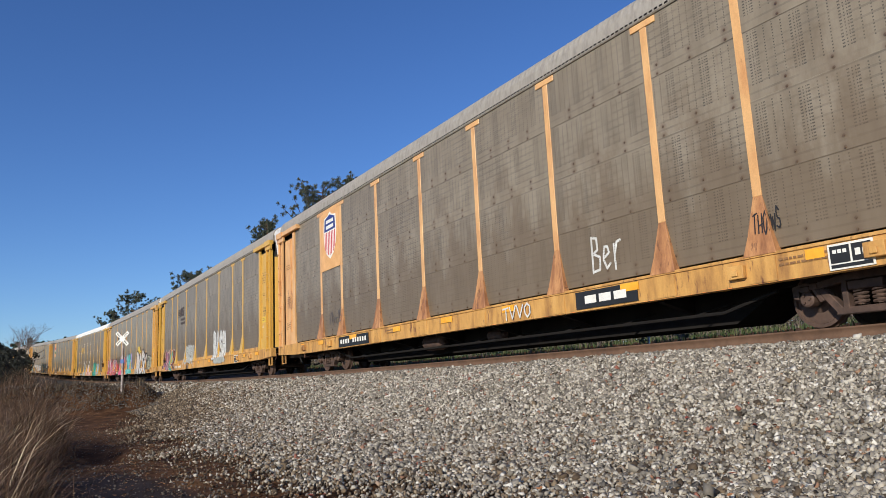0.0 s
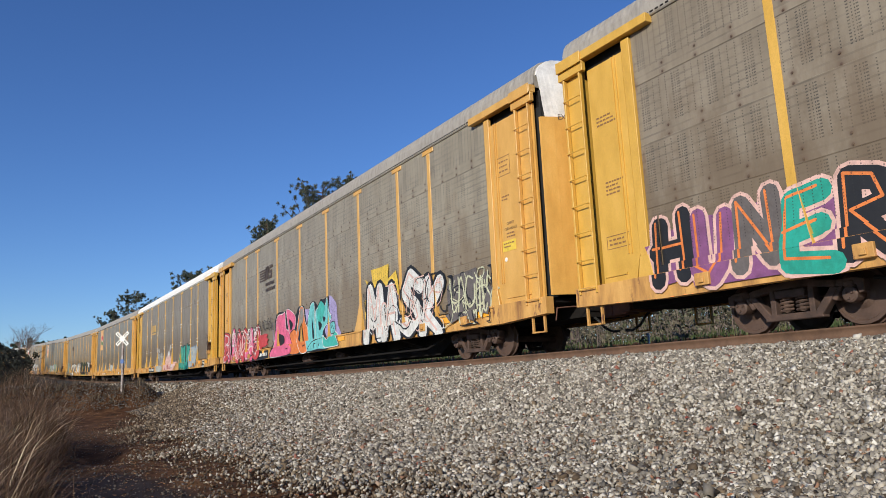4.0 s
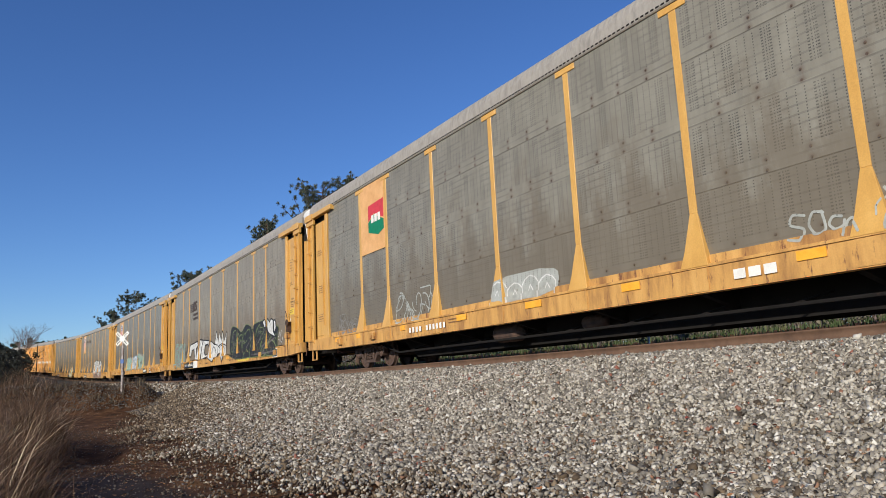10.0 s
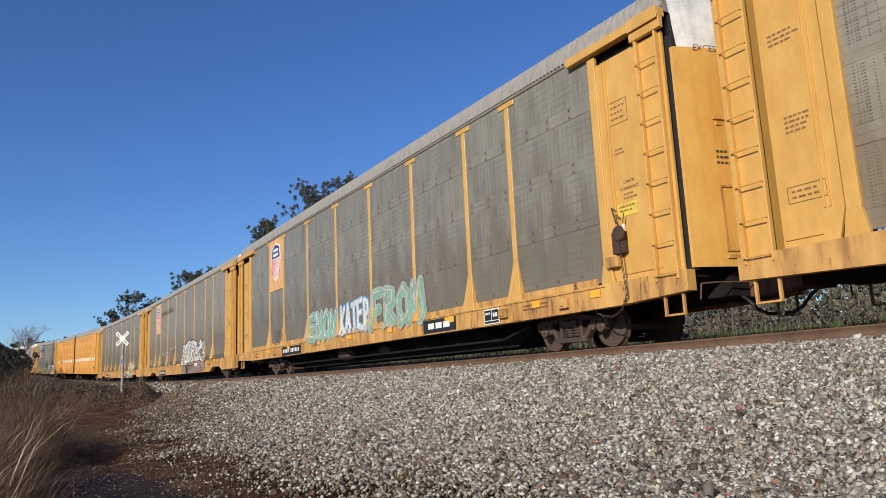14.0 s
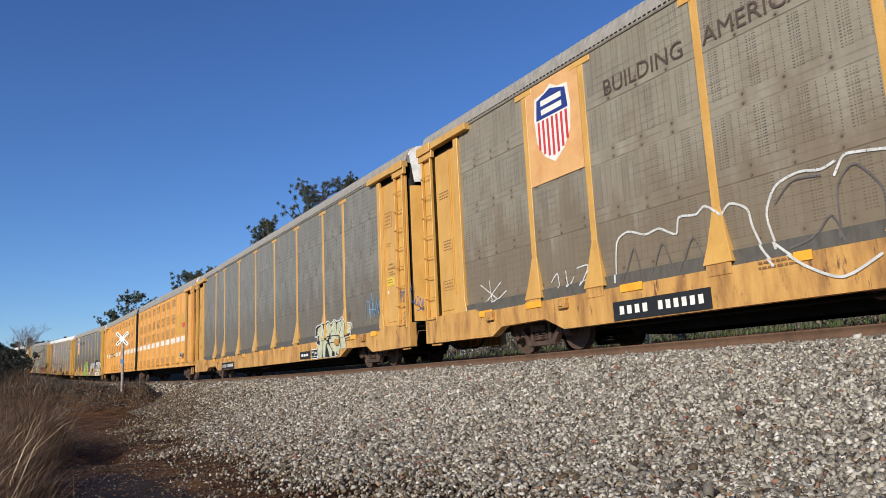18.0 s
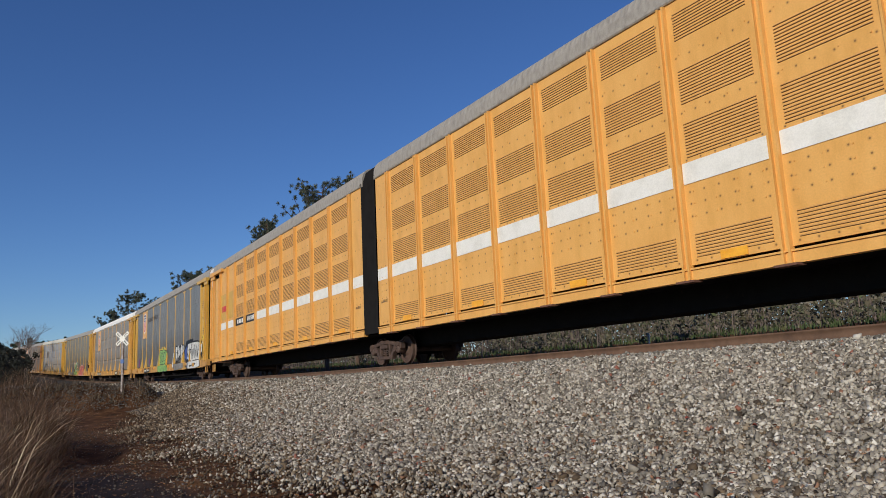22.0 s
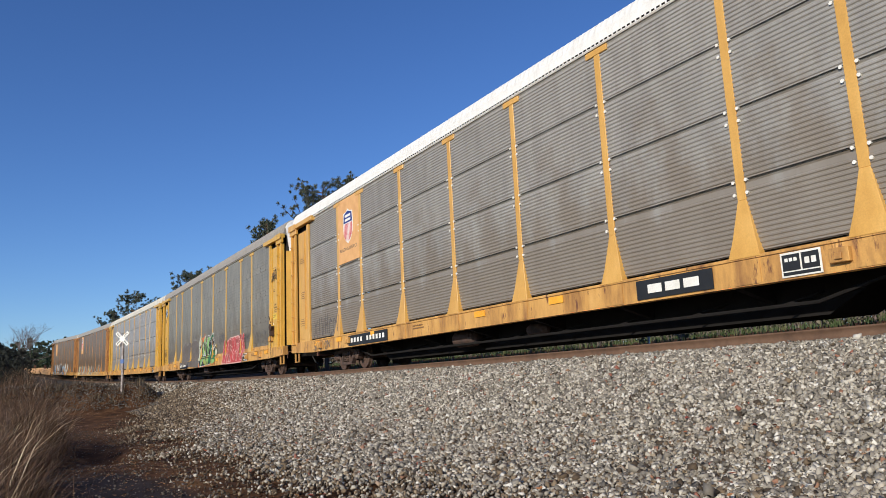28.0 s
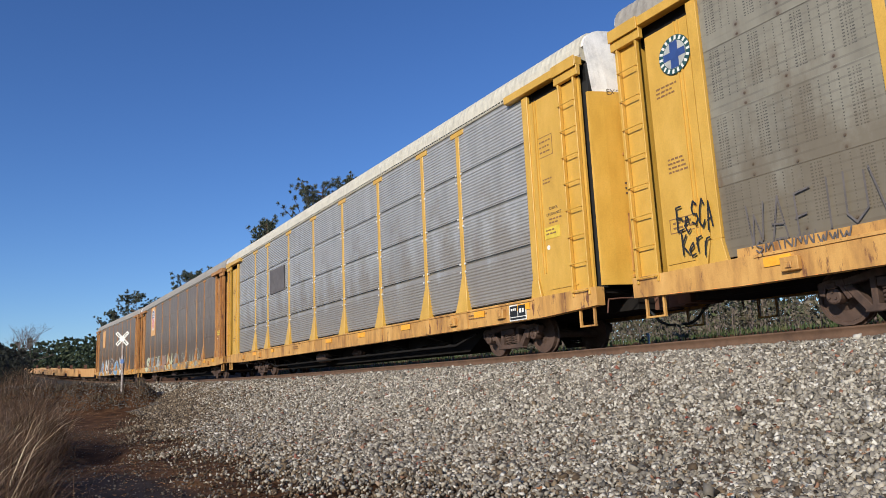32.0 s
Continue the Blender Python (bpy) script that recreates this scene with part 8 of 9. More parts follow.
def ground_sheet():
    xs = [-1400, -900, -600, -420, -320] + [-260 + 6 * i for i in range(32)] + [-68 + i for i in range(36)] + [-32 + 0.4 * i for i in range(110)] + [12 + 6 * i for i in range(14)] + [120, 200, 400, 900, 1400]
    ys = [-1400, -700, -300, -120, -60, -30] + [-16 + 0.5 * i for i in range(26)] + [-3 + 0.3 * i for i in range(40)] + [9 + 2 * i for i in range(19)] + [50, 65, 90, 140, 250, 500, 900, 1400]
    rng = random.Random(3)
    verts = []
    for x in xs:
        for y in ys:
            near = 0.02 if -60 < x < 12 and -6 < y < 8 else 0.0
            verts.append((x, y, ground_height(x, y) + rng.uniform(-near, near)))
    n = len(ys)
    faces = [(i * n + k, (i + 1) * n + k, (i + 1) * n + k + 1, i * n + k + 1) for i in range(len(xs) - 1) for k in range(n - 1)]
    ob = raw_mesh("ground", verts, faces, EARTH, "bare red-brown soil with wheel tracks", "ground", "structure")
    ob.data.polygons.foreach_set("use_smooth", [True] * len(faces))
    return ob


ground = ground_sheet()
near_s = [-60 + i * 2.0 for i in range(131)]
far_s = [-380 + 20 * i for i in range(16)] + near_s + [204 + 20 * i for i in range(20)]
sides = [-5.9, -5.75, -5.6, -4.6, -3.4, -2.4, -1.75, -1.3, -0.82, 0.0, 0.82, 1.3, 1.75, 2.4, 3.6, 4.6]


def ballast_sheet():
    verts, n = [], len(sides)
    for s in far_s:
        for d in sides:
            verts.append(on_track(s, d, bed_height(d)))
    faces = [(i * n + k, (i + 1) * n + k, (i + 1) * n + k + 1, i * n + k + 1) for i in range(len(far_s) - 1) for k in range(n - 1)]
    return raw_mesh("ballast", verts, faces, GRAVEL, "grey crushed stone track bed", "ballast", "structure")


ballast_sheet()


def scatter_stones(name, pts, zb, material, label, seed):
    """Angular broken stones, eight facets each. pts: rows of x, y, size; zb: the ground under each."""
    rng = np.random.default_rng(seed)
    n, size = len(pts), pts[:, 2]
    cube = np.array([(a, b, c) for a in (-1, 1) for b in (-1, 1) for c in (-1, 1)], float) * 0.74
    v = cube[None] + rng.normal(0, 0.21, (n, 8, 3))
    v *= size[:, None, None] * np.stack([rng.uniform(0.9, 1.45, n), rng.uniform(0.75, 1.1, n), rng.uniform(0.5, 0.9, n)], 1)[:, None, :]
    q = rng.normal(size=(n, 4))
    q /= np.linalg.norm(q, axis=1)[:, None]
    w, i, j, k = q.T
    rot = np.stack([np.stack([1 - 2 * (j * j + k * k), 2 * (i * j - k * w), 2 * (i * k + j * w)], 1),
                    np.stack([2 * (i * j + k * w), 1 - 2 * (i * i + k * k), 2 * (j * k - i * w)], 1),
                    np.stack([2 * (i * k - j * w), 2 * (j * k + i * w), 1 - 2 * (i * i + j * j)], 1)], 1)
    v = np.einsum("nij,nkj->nki", rot, v)
    v += np.stack([pts[:, 0], pts[:, 1], zb + size * rng.uniform(-0.2, 0.9, n)], 1)[:, None, :]
    quad = np.array([(0, 1, 3, 2), (4, 6, 7, 5), (0, 4, 5, 1), (2, 3, 7, 6), (0, 2, 6, 4), (1, 5, 7, 3)])
    faces = (quad[None] + 8 * np.arange(n)[:, None, None]).reshape(-1, 4)
    return raw_mesh(name, v.reshape(-1, 3), faces, material, label, "stones", "stuff")


def ballast_stones():
    """Loose broken stones over the near slope of the bed, thinning out over the soil."""
    rng = np.random.default_rng(11)
    pts = []
    for x0, x1, per, size in ((-9, -2.5, 950, 0.0208), (-16, -9, 690, 0.0236), (-27, -16, 460, 0.0268), (-46, -27, 230, 0.034)):
        n = int((x1 - x0) * 8.9 * per)
        x, d = rng.uniform(x0, x1, n), rng.uniform(-9.9, -1.0, n)
        edge = 9.35 - 0.03 * np.maximum(0, -x - 9) - 0.12 * np.maximum(0, -x - 25) + 0.35 * np.sin(x * 1.1) + 0.2 * np.sin(x * 2.7 + 1)
        cover = np.clip((d + edge + 0.9 * np.sin(x * 0.8 + d * 1.9) * np.sin(d * 2.3 - x * 0.5) * 0.4) / 2.6, 0.0, 1.0)
        keep = (rng.random(n) < cover ** 1.9) & (x < -0.40 * (d + TRACK_Y) + 0.1)
        x, d, cover = x[keep], d[keep], cover[keep]
        stained = (rng.random(len(x)) > np.clip((d + edge[keep]) / 6.5 + 0.04 * (x + 16).clip(-12, 0), 0, 0.96) ** 0.8)
        thin = ~stained | (rng.random(len(x)) < 0.62)
        x, d, cover, stained = x[thin], d[thin], cover[thin], stained[thin]
        pts.append(np.stack([x, d, size * rng.lognormal(0, 0.25, len(x)) * (0.60 + 0.40 * cover), stained], 1))
    n = 9000   # coarser stones along the rest of the slope
    x, d = rng.uniform(-3, 60, n), rng.uniform(-6.4, -1.4, n)
    keep = x > -0.40 * (d + TRACK_Y) + 0.1
    pts.append(np.stack([x, d, 0.05 * rng.lognormal(0, 0.25, n), np.zeros(n)], 1)[keep])
    n = 8000   # and far up the line
    pts.append(np.stack([rng.uniform(-85, -46, n), rng.uniform(-4.9, -1.1, n), 0.055 * rng.lognormal(0, 0.25, n), (rng.random(n) < 0.35) * 1.0], 1))
    pts = np.concatenate(pts)
    zr = np.interp(-pts[:, 0], _S, [rise(s) for s in _S])
    zb = zr + np.interp(-pts[:, 1], [0, 0.82, 1.3, 1.75, 2.4, 4.6, 5.6, 7.2, 9.0, 10], [-0.20, -0.20, -0.215, -0.26, -0.47, -1.26, -1.46, -1.61, -1.73, -1.75])
    pts[:, 1] += TRACK_Y + np.interp(-pts[:, 0], _S, _Y)
    low = pts[:, 3] > 0.5
    scatter_stones("ballast_stones", pts[~low], zb[~low], STONE, "broken grey and tan ballast stones on the slope", 12)
    scatter_stones("stray_stones", pts[low], zb[low] - 0.004, DIRTY, "brown earth-stained stones at the foot of the slope", 13)


ballast_stones()


def bank_stones():
    """Dark rubble on the low bank by the crossing and a few strays on the soil."""
    rng = np.random.default_rng(15)
    rows, zb = [], []
    for _ in range(16000):
        x, y = -rng.uniform(38, 58), rng.uniform(-4, 8.5)
        z = ground_height(x, y)
        if z > rise(-x) - 1.35:
            rows.append((x, y, rng.uniform(0.02, 0.05)))
            zb.append(z)
    for _ in range(2600):
        x, y = -rng.uniform(6, 30), rng.uniform(0.2, 3.5)
        rows.append((x, y, rng.uniform(0.008, 0.022)))
        zb.append(ground_height(x, y))
    scatter_stones("rubble", np.array(rows), np.array(zb), RUBBLE, "dark rubble and strays on bare soil", 16)


bank_stones()


def swept(name, outline, side, material, label, s_list):
    n = len(outline)
    verts = [on_track(s, side + d, up) for s in s_list for d, up in outline]
    faces = []
    for i in range(len(s_list) - 1):
        for k in range(n):
            a, b = i * n + k, i * n + (k + 1) % n
            faces.append((a, a + n, b + n, b))
    ob = raw_mesh(name, verts, faces, material, label, "rail", "structure")
    ob["group"] = "rails of the track"
    return ob


RAIL = [(-0.07, -0.185), (0.07, -0.185), (0.07, -0.17), (0.012, -0.145), (0.012, -0.045), (0.037, -0.03), (0.036, -0.004), (0.028, 0.0), (-0.028, 0.0), (-0.036, -0.004), (-0.037, -0.03), (-0.012, -0.045), (-0.012, -0.145), (-0.07, -0.17)]
for sd in (-0.755, 0.755):
    swept("rail", RAIL, sd, RAILM, "rusty brown steel rail on the ballast", far_s)
track = tagged(new("track_ties"), "weathered wooden ties bedded in the ballast", "railway ties", "", "structure")


def tie_mesh():
    bm = bmesh.new()
    box(bm, -0.11, 0.11, -1.28, 1.28, -0.37, -0.188)
    return bevelled(bm, 0.012)


for i in range(200):
    s = -18 + i * 0.53
    p = on_track(s)
    part("tie", shared("tie", tie_mesh), TIEM, track, at=pose(p.x, p.y, p.z, 0, 0, math.degrees(heading(s))))


# ---------------------------------------------------------------- plants
STRAW = tone_by_island("dry_straw", [(0.0, (0.035, 0.018, 0.009)), (0.5, (0.105, 0.056, 0.027)), (0.85, (0.205, 0.120, 0.060)), (1.0, (0.42, 0.31, 0.20))], 0.8)
WEED = tone_by_island("dead_weeds", [(0.0, (0.05, 0.036, 0.02)), (0.6, (0.12, 0.085, 0.045)), (1.0, (0.24, 0.18, 0.10))], 0.85)
PALE = tone_by_island("pale_stalks", [(0.0, (0.48, 0.34, 0.19)), (1.0, (0.72, 0.58, 0.38))], 0.7)
BELT = tone_by_island("scrub_leaves", [(0.0, (0.02, 0.028, 0.012)), (0.55, (0.06, 0.065, 0.03)), (0.9, (0.14, 0.12, 0.085)), (1.0, (0.32, 0.30, 0.27))], 0.85)
GREEN = tone_by_island("verge_grass", [(0.0, (0.035, 0.06, 0.014)), (0.5, (0.065, 0.10, 0.026)), (1.0, (0.13, 0.13, 0.05))], 0.8)
BRUSH = tone_by_island("bare_brush", [(0.0, (0.05, 0.06, 0.025)), (0.5, (0.12, 0.10, 0.06)), (0.8, (0.22, 0.19, 0.14)), (1.0, (0.09, 0.11, 0.04))], 0.85)
NEEDLE = tone_by_island("pine_needles", [(0.0, (0.045, 0.055, 0.036)), (0.5, (0.085, 0.10, 0.062)), (1.0, (0.15, 0.165, 0.105))], 0.7)
# Leaf tones lowered to carry the thicket's shade.
SHADY = tone_by_island("shade_dark_evergreen_leaves", [(0.0, (0.012, 0.014, 0.012)), (0.6, (0.026, 0.030, 0.020)), (1.0, (0.055, 0.055, 0.036))], 0.85)
BARK = surface("pine_bark", (0.14, 0.09, 0.06), (0.07, 0.045, 0.03), (0.2, 0.13, 0.09), 0.95, scale=4, stretch=(1, 1, 0.3), bump=0.6)
WOODS = tone_by_island("far_pine_wood", [(0.0, (0.020, 0.032, 0.014)), (0.6, (0.040, 0.060, 0.022)), (1.0, (0.075, 0.085, 0.035))], 0.85)
TWIG = surface("grey_brown_twigs", (0.17, 0.13, 0.11), rough=0.9)


def blades(name, spots, material, label, category, rng, width=0.006, bend=0.35, lean=(0.0, 0.0), tilts=None):
    """Grass: thin bent blades, one narrow strip of two quads and a tip each. spots: (x, y, z, height) rows."""
    spots = np.asarray(spots)
    n = len(spots)
    a = rng.uniform(0, math.tau, n)
    side = np.stack([np.cos(a), np.sin(a), np.zeros(n)], 1)
    go = np.stack([-np.sin(a), np.cos(a), np.zeros(n)], 1) * rng.uniform(0.05, 1, n)[:, None] * bend + np.array([lean[0], lean[1], 0])
    if tilts is not None:
        go = go + np.pad(np.asarray(tilts), ((0, 0), (0, 1)))
    h = spots[:, 3][:, None]
    base = spots[:, :3]
    w = (width * rng.uniform(0.6, 1.6, n))[:, None]
    p1 = base + go * h * 0.25 + np.array([0, 0, 0.5]) * h
    p2 = base + go * h * 0.75 + np.array([0, 0, 0.86]) * h
    p3 = base + go * h * 1.15 + np.array([0, 0, 1.0]) * h
    v = np.stack([base - side * w, base + side * w, p1 - side * w * 0.9, p1 + side * w * 0.9, p2 - side * w * 0.6, p2 + side * w * 0.6, p3 - side * w * 0.1, p3 + side * w * 0.1], 1)
    q = np.array([(0, 1, 3, 2), (2, 3, 5, 4), (4, 5, 7, 6)])
    faces = (q[None] + 8 * np.arange(n)[:, None, None]).reshape(-1, 4)
    return raw_mesh(name, v.reshape(-1, 3), faces, material, label, category, "stuff")


def tall_grass():
    rng = np.random.default_rng(4)
    rows, stalks, tilts = [], [], []
    for _ in range(2300):
        x = -rng.uniform(5.2, 62) if rng.random() < 0.45 else -rng.uniform(5.2, 24)
        edge = 0.30 + 0.052 * (-x - 8) - 0.3 * math.sin(x * 0.37) - 0.15 - (0.6 if x > -8 else 0.0)
        y = edge - abs(rng.normal(0, 1.0)) * (0.9 if x > -20 else 3.0)
        thin = y < 0.016 * x - 0.9
        size = (0.3 if thin else 0.70) * rng.uniform(0.40, 1.0) * (1.6 if x < -18 else 1.0)
        lx, ly = rng.normal(0, 0.32, 2)
        for _ in range(int(rng.integers(8, 22))):
            px, py = x + rng.normal(0, 0.2), y + rng.normal(0, 0.2)
            rows.append((px, py, ground_height(px, py) - 0.05, size * rng.uniform(0.5, 1.4)))
            tilts.append((lx, ly))
        if not thin and rng.random() < 0.10:
            stalks.append((x, y, ground_height(x, y) - 0.05, rng.uniform(0.6, 1.15)))
    blades("tall_grass", rows, STRAW, "tall dry straw-brown grass on the verge", "dry grass", rng, 0.0042, 0.85, (0.0, 0.05), tilts)
    blades("grass_stalks", stalks, PALE, "pale broken grass stalks leaning over the path", "dry grass", rng, 0.005, 1.0, (0.05, 0.3))


tall_grass()


def low_weeds():
    rng = np.random.default_rng(8)
    rows = []
    for _ in range(900):
        x, y = -rng.uniform(34, 58), rng.uniform(-3, 8.4)
        h = ground_height(x, y)
        if h < rise(-x) - 1.1:
            continue
        for _ in range(9):
            px, py = x + rng.normal(0, 0.15), y + rng.normal(0, 0.15)
            rows.append((px, py, ground_height(px, py) - 0.03, rng.uniform(0.12, 0.42)))
    return blades("low_weeds", rows, WEED, "short dead weeds on the bank", "weeds", rng, 0.008, 0.7)


low_weeds()


def verge_grass():
    rng = np.random.default_rng(9)
    rows = []
    for _ in range(15000):
        x, y = rng.uniform(-75, 12), rng.uniform(15.5, 31)
        rows.append((x, y, ground_height(x, y) - 0.03, rng.uniform(0.10, 0.34)))
    return blades("verge_grass", rows, GREEN, "green grass on the bank beyond the track", "grass", rng, 0.022, 0.6)


verge_grass()


def leafy(centres, sizes, per, leaf, rng, flat=1.0):
    """Small leaf quads thrown about centres: (n*per*4, 3) corners and faces."""
    c = np.repeat(np.asarray(centres), per, 0)
    r = np.repeat(np.asarray(sizes), per)[:, None]
    n = len(c)
    d = rng.normal(size=(n, 3))
    d /= np.linalg.norm(d, axis=1)[:, None]
    d[:, 2] *= flat
    p = c + d * r * rng.random((n, 1)) ** 0.45
    u = rng.normal(size=(n, 3))
    u /= np.linalg.norm(u, axis=1)[:, None]
    w = np.cross(u, rng.normal(size=(n, 3)))
    w /= np.linalg.norm(w, axis=1)[:, None]
    s = leaf * rng.uniform(0.6, 1.4, (n, 1))
    v = np.stack([p - u * s, p - w * s * 0.45, p + u * s, p + w * s * 0.45], 1).reshape(-1, 3)
    return v, np.arange(n * 4).reshape(-1, 4)


def brush_line():
    """Thin winter brush beyond the track: stems with sparse leaves, gaps of sky between."""
    rng = np.random.default_rng(21)
    spots, sizes, stems, belt, wide = [], [], [], [], []
    for _ in range(800):
        x, y = rng.uniform(-120, 25), rng.uniform(24, 40)
        z = ground_height(x, y)
        h = rng.uniform(0.6, 2.3) * (1.5 if x < -35 else 1.0)
        for _ in range(7):
            spots.append((x + rng.normal(0, 0.5), y + rng.normal(0, 0.5), z + h * rng.uniform(0.25, 1)))
            sizes.append(rng.uniform(0.18, 0.5))
        for _ in range(5):
            stems.append((x + rng.normal(0, 0.4), y + rng.normal(0, 0.4), z - 0.1, h * rng.uniform(0.8, 1.4)))
    for _ in range(420):
        x, y = rng.uniform(-150, 40), rng.uniform(40, 62)
        z, h = ground_height(x, y), rng.uniform(1.2, 4.2)
        for _ in range(8):
            spots.append((x + rng.normal(0, 0.9), y + rng.normal(0, 0.9), z + h * rng.uniform(0.1, 1)))
            sizes.append(rng.uniform(0.4, 0.9))
    for _ in range(330):
        x, y = rng.uniform(-70, 60), rng.uniform(44, 66)
        z, h = ground_height(x, y), rng.uniform(4.0, 9.0)
        for _ in range(12):
            belt.append((x + rng.normal(0, 1.0), y + rng.normal(0, 1.0), z + h * rng.uniform(0.0, 1)))
            wide.append(rng.uniform(0.7, 1.5))
    v, f = leafy(belt, wide, 17, 0.25, rng, 0.9)
    raw_mesh("tree_belt", v, f, BELT, "dense grey-green scrub behind the track", "scrub", "stuff")
    v, f = leafy(spots, sizes, 9, 0.12, rng, 0.8)
    raw_mesh("brush", v, f, BRUSH, "thin leafy brush on the far bank", "brush", "stuff")
    blades("brush_stems", stems, TWIG, "bare upright stems in the brush", "brush", rng, 0.014, 0.35)


brush_line()


def pine(at, height, spread, seed, label, low=0.55, tufts=9):
    """A tall open pine: tapered trunk, rising limbs, and tufts of needles held along and at the ends of them."""
    rng = np.random.default_rng(seed)
    tree = thing("pine_tree", label, "tree", "pines beyond the track", at=pose(*at))
    bm = bmesh.new()
    sway = rng.normal(0, 0.02, 2)
    def stem(k):
        return Vector((sway[0] * height * k * k, sway[1] * height * k * k, height * k))
    for i in range(8):
        tube(bm, stem(i / 8), stem((i + 1) / 8), 0.20 * (1 - i / 9), 8, 0.20 * (1 - (i + 1) / 9))
    spots, sizes = [], []
    for i in range(34):
        k = low + (0.98 - low) * (i + rng.random()) / 34
        a = rng.uniform(0, math.tau)
        reach = spread * (0.35 + 0.65 * math.sin(math.pi * min(1.0, (k - low) / (1.02 - low) * 0.8 + 0.2))) * rng.uniform(0.55, 1.1)
        p0 = stem(k)
        p1 = p0 + Vector((math.cos(a) * reach * 0.6, math.sin(a) * reach * 0.6, reach * 0.10))
        p2 = p0 + Vector((math.cos(a + 0.2) * reach, math.sin(a + 0.2) * reach, reach * rng.uniform(0.25, 0.6)))
        tube(bm, p0, p1, 0.05, 5, 0.035)
        tube(bm, p1, p2, 0.035, 5, 0.012)
        for j in range(tufts):
            w = 0.35 + 0.65 * (j + 1) / tufts
            b = p0.lerp(p1, w / 0.6) if w < 0.6 else p1.lerp(p2, (w - 0.6) / 0.4)
            spots.append(b + Vector(rng.normal(0, 0.22 * min(1, reach), 3)))
            sizes.append(rng.uniform(0.15, 0.27))
    part("trunk", fixed(bm), BARK, tree)
    rows, n = [], len(spots)
    per = 40
    c = np.repeat(np.array([tuple(s) for s in spots]), per, 0)
    r = np.repeat(np.array(sizes), per)[:, None]
    d = rng.normal(size=(n * per, 3)) + np.array([0, 0, 0.35])
    d /= np.linalg.norm(d, axis=1)[:, None]
    side = np.cross(d, rng.normal(size=d.shape))
    side /= np.linalg.norm(side, axis=1)[:, None]
    v = np.stack([c - side * 0.017, c + side * 0.017, c + d * r + side * 0.010, c + d * r - side * 0.010], 1).reshape(-1, 3)
    crown = raw_mesh("crown", v, np.arange(len(v)).reshape(-1, 4), NEEDLE)
    crown.parent = tree
    return tree


def spot(px_right, depth):
    """A place by its bearing (tangent to the right of the view's middle) and its depth along the view."""
    y, a = radians(YAW), px_right * depth
    return (-math.sin(y) * depth + math.cos(y) * a, math.cos(y) * depth + math.sin(y) * a)


for (tan, depth, top, spread, seed, low, lab) in (
        (-0.163, 55, 14.7, 3.3, 2, 0.70, "tall pine with an open ragged crown beyond the track"),
        (-0.122, 62, 17.3, 2.1, 12, 0.74, "slender pine behind another pine"),
        (-0.236, 60, 13.6, 1.3, 5, 0.72, "smaller pine with tufted crown beyond the track"),
        (-0.349, 82, 12.9, 2.9, 7, 0.50, "broad pine behind the train"),
        (-0.326, 88, 14.2, 2.2, 17, 0.55, "pine standing close to a broader one"),
        (-0.423, 100, 13.3, 3.7, 9, 0.42, "dense rounded pine far along the line"),
        (-0.452, 112, 12.3, 2.9, 19, 0.42, "low dense pine far along the line")):
    x, y = spot(tan, depth)
    g = ground_height(x, y)
    pine((x, y, g - 0.2), top - g, spread, seed, lab, low, 20 if low < 0.56 else 10)


def far_woods():
    """A distant belt of pines closing the view up the line."""
    rng = np.random.default_rng(33)
    spots, sizes = [], []
    for _ in range(560):
        tan, depth = rng.uniform(-0.80, -0.40), rng.uniform(215, 300)
        x, y = spot(tan, depth)
        top = (14.5 + 5.5 * (tan + 0.62) * 2 + rng.normal(0, 1.3)) * depth / 230
        for k in range(7):
            w = k / 6
            spots.append((x + rng.normal(0, 0.9), y + rng.normal(0, 0.9), 2 + (top - 2) * w))
            sizes.append(2.6 * (1.08 - w) + 0.3)
    v, f = leafy(spots, sizes, 16, 0.55, rng, 0.8)
    raw_mesh("far_woods", v, f, WOODS, "distant belt of dark green pines", "woods", "stuff")


far_woods()


def dark_thicket():
    """Evergreen thicket on the near side of the line, up the track; its shade is put into the leaf colour."""
    rng = np.random.default_rng(35)
    spots, sizes = [], []
    for _ in range(420):
        tan, depth = rng.uniform(-0.85, -0.574), rng.uniform(95, 135)
        x, y = spot(tan, depth)
        top = (6.3 + rng.normal(0, 0.6)) * depth / 110 * (1.0 if tan < -0.6 else 0.85)
        for k in range(6):
            w = k / 5
            spots.append((x + rng.normal(0, 0.7), y + rng.normal(0, 0.7), 0.5 + top * w))
            sizes.append(1.7 * (1.1 - w) + 0.3)
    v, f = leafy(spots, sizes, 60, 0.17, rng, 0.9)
    raw_mesh("thicket", v, f, SHADY, "evergreen thicket up the line, shade in its colour", "thicket", "stuff")


dark_thicket()


def bare_tree(at, height, seed, label):
    """A leafless tree: trunk and forked branches thinning to twigs."""
    rng = random.Random(seed)
    tree = thing("bare_tree", label, "tree", at=pose(*at))
    bm = bmesh.new()
    def grow(p, d, length, r, level):
        q = p + d * length
        tube(bm, p, q, r, 5, r * 0.7)
        if level == 0:
            return
        for _ in range(3 if level > 1 else 4):
            e = (d + Vector((rng.gauss(0, 0.45), rng.gauss(0, 0.45), rng.uniform(-0.05, 0.35)))).normalized()
            grow(p.lerp(q, rng.uniform(0.55, 1.0)), e, length * rng.uniform(0.55, 0.8), r * 0.55, level - 1)
    grow(Vector((0, 0, 0)), Vector((0, 0, 1)), height * 0.42, 0.16, 5)
    part("trunk", fixed(bm), TWIG, tree)
    return tree


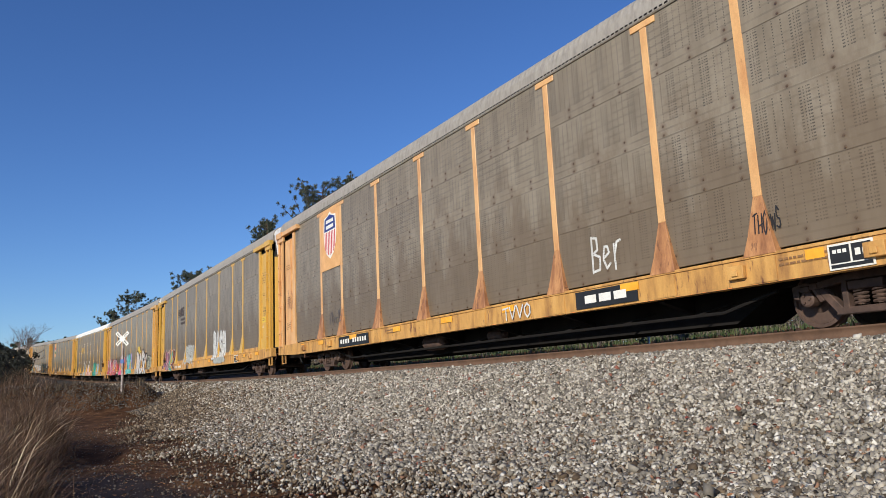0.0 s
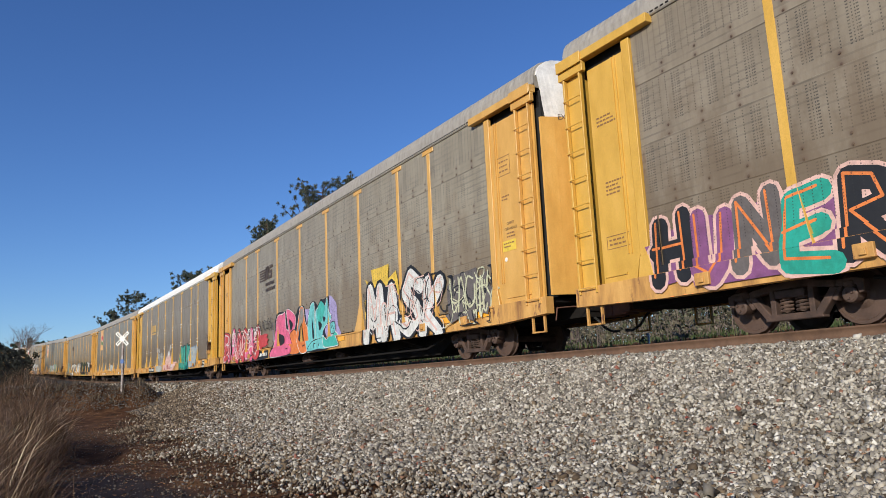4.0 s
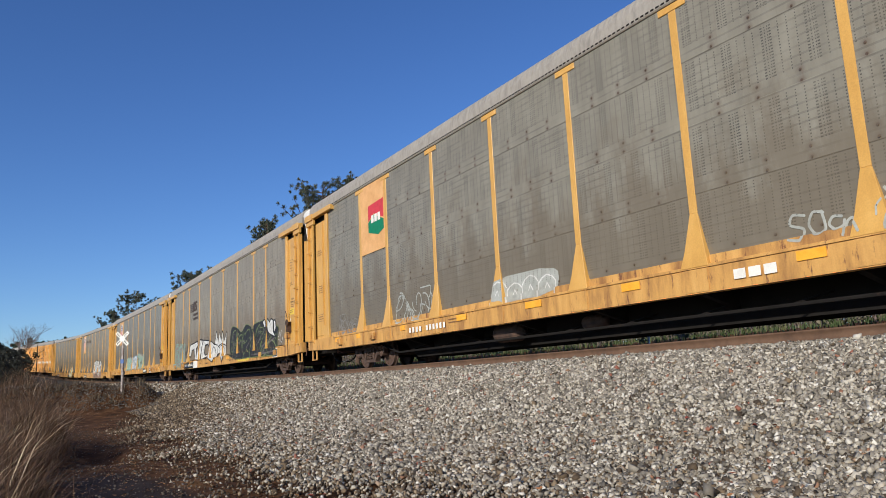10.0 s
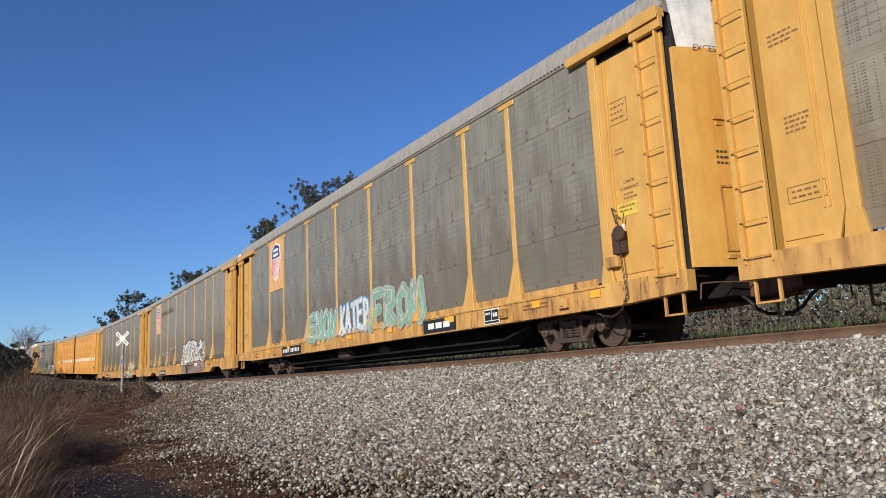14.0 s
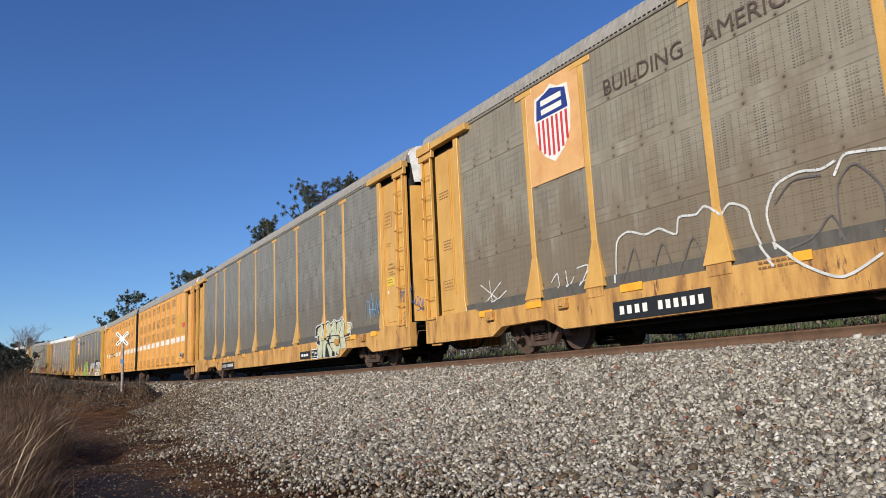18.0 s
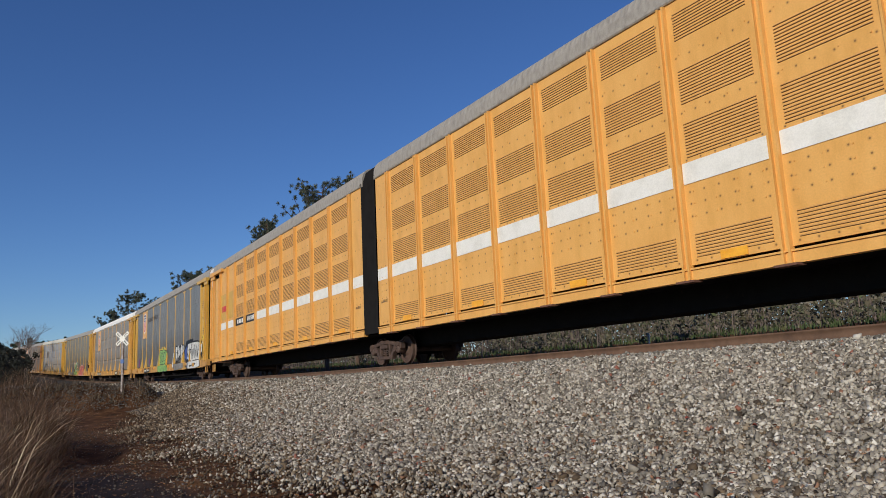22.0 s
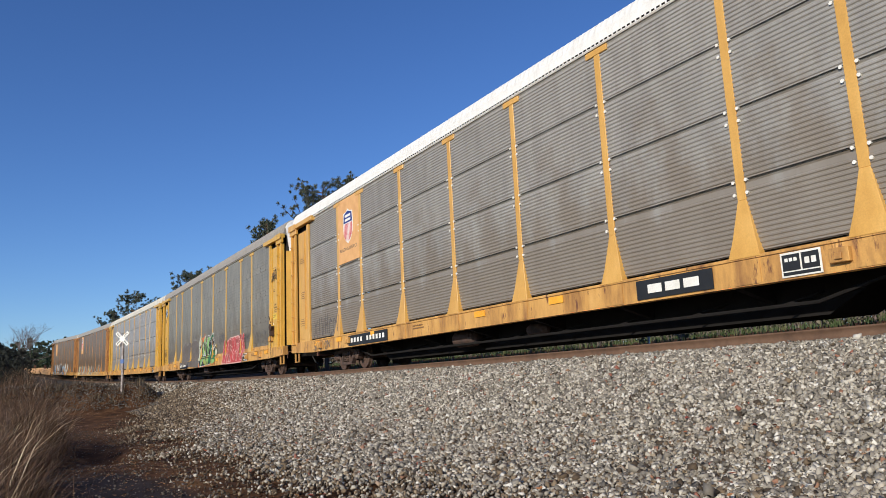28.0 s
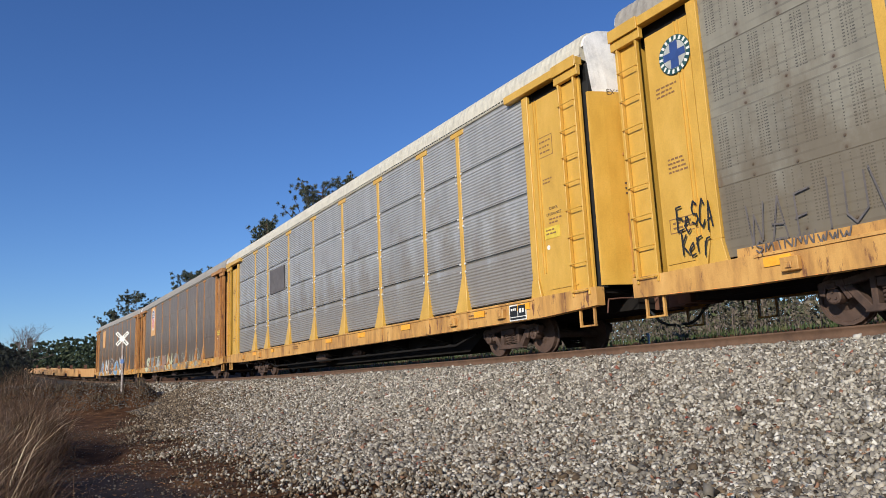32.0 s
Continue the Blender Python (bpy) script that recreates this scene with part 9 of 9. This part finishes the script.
for tan, depth, top, seed in ((-0.588, 120, 12.0, 3), (-0.575, 132, 12.2, 8)):
    x, y = spot(tan, depth)
    bare_tree((x, y, 0.5), top - 0.5, seed, "bare leafless tree above the thicket")


# ---------------------------------------------------------------- crossing sign, marker post, leaves
def crossbuck():
    x, y = spot(-0.439, 42.0)
    z = min(ground_height(x, y), -0.25)
    up = 2.67 - z
    ob = thing("crossing_sign", "white railroad crossbuck on a weathered wooden post", "crossing sign", at=pose(x, y, z, 0, 0, 52))
    bm = bmesh.new()
    box(bm, -0.055, 0.055, -0.055, 0.055, -0.3, up + 0.2)
    part("post", bevelled(bm, 0.008), surface("weathered_post", (0.36, 0.31, 0.28), (0.20, 0.16, 0.14), (0.52, 0.48, 0.44), 0.8, scale=5), ob)
    for tilt in (45, -45):
        bm = bmesh.new()
        box(bm, -0.50, 0.50, -0.012, 0.012, -0.095, 0.095)
        bl = part("blade", bevelled(bm, 0.004), WHITEP, ob, "white sign blade", pose(0, -0.08 - (0.026 if tilt > 0 else 0), up, 0, tilt, 0))
        for k in range(3):
            for sgn in (-1, 1):
                bm = bmesh.new()
                box(bm, sgn * (0.21 + 0.09 * k) - 0.028, sgn * (0.21 + 0.09 * k) + 0.028, -0.0165, -0.0125, -0.04, 0.04)
                part("lettering", fixed(bm), BLACKP, bl)
    bm = bmesh.new()
    box(bm, -0.10, 0.10, -0.066, -0.057, 1.55, 1.78)
    part("notice_plate", fixed(bm), paint("sign_blue", (0.08, 0.16, 0.42)), ob, "small blue notice plate")
    return ob


crossbuck()


def marker_post():
    x, y = spot(0.271, 22.5)
    ob = thing("marker_post", "thin white marker post beyond the track", "post", at=pose(x, y, ground_height(x, y)))
    bm = bmesh.new()
    box(bm, -0.035, 0.035, -0.02, 0.02, -0.3, 0.60 - ground_height(x, y))
    part("stake", bevelled(bm, 0.004), WHITEP, ob)


marker_post()


def fallen_leaves():
    rng = np.random.default_rng(61)
    v, f = [], []
    for i in range(150):
        x, d = rng.uniform(-24, -3), rng.uniform(-8.5, -1.8)
        y = track_y(x) + d
        z = rise(-x) + bed_height(d) + 0.05
        a, s = rng.uniform(0, math.tau), rng.uniform(0.03, 0.055)
        for k in range(6):
            b = a + k * math.tau / 6
            r = s * (1.0 if k % 2 else 0.5)
            v.append((x + math.cos(b) * r, y + math.sin(b) * r, z + rng.uniform(0, 0.03)))
        f.append([i * 6 + k for k in range(6)])
    m = tone_by_island("red_leaves", [(0.0, (0.30, 0.05, 0.03)), (0.6, (0.42, 0.13, 0.05)), (1.0, (0.5, 0.25, 0.08))], 0.7)
    raw_mesh("fallen_leaves", v, f, m, "curled red and rust fallen leaves on the stones", "leaves", "stuff")


fallen_leaves()


def leaf_litter():
    """Brown leaf and bark scraps flat on the soil path."""
    rng = np.random.default_rng(63)
    v, f = [], []
    for i in range(9000):
        x, y = -rng.uniform(6.5, 34), rng.uniform(0.3, 4.6)
        z = ground_height(x, y) + 0.012
        a, s = rng.uniform(0, math.tau), rng.uniform(0.012, 0.036)
        for k, r in enumerate((1.0, 0.45, 1.0, 0.5)):
            b = a + k * math.tau / 4
            v.append((x + math.cos(b) * r * s, y + math.sin(b) * r * s, z + rng.uniform(0, 0.02)))
        f.append([i * 4 + k for k in range(4)])
    m = tone_by_island("brown_litter", [(0.0, (0.05, 0.026, 0.013)), (0.5, (0.16, 0.075, 0.03)), (0.85, (0.30, 0.16, 0.06)), (1.0, (0.46, 0.34, 0.20))], 0.85)
    raw_mesh("leaf_litter", v, f, m, "brown leaf litter scattered on the soil", "leaves", "stuff")


leaf_litter()


# ---------------------------------------------------------------- movement
START, SPEED = 29.965, 11.828   # where the first coupling stands up the line at the start, metres a second


def travelled(t):
    return SPEED * t


def car_pose(s, reach):
    front, back = on_track(s - reach), on_track(s + reach)
    d = front - back
    return Matrix.Translation((front + back) / 2) @ pose(0, 0, 0, 0, -math.degrees(math.asin(d.z / d.length)), math.degrees(math.atan2(d.y, d.x)))


def motions():
    """Runs the train along the line and turns its wheels."""
    times = [i * 0.5 for i in range(65)]
    run = [travelled(t) for t in times]
    for car, u, reach in TRAIN:
        walk(car, [(t, car_pose(START + u - d, reach)) for t, d in zip(times, run)])
    steps = [i / FPS for i in range(32 * FPS + 1)]
    turns = [math.degrees(travelled(t) / WHEEL_R) for t in steps]
    for w, ax in WHEELSETS:
        walk(w, [(t, pose(ax, 0, WHEEL_R, 0, a, 0)) for t, a in zip(steps, turns)])


motions()
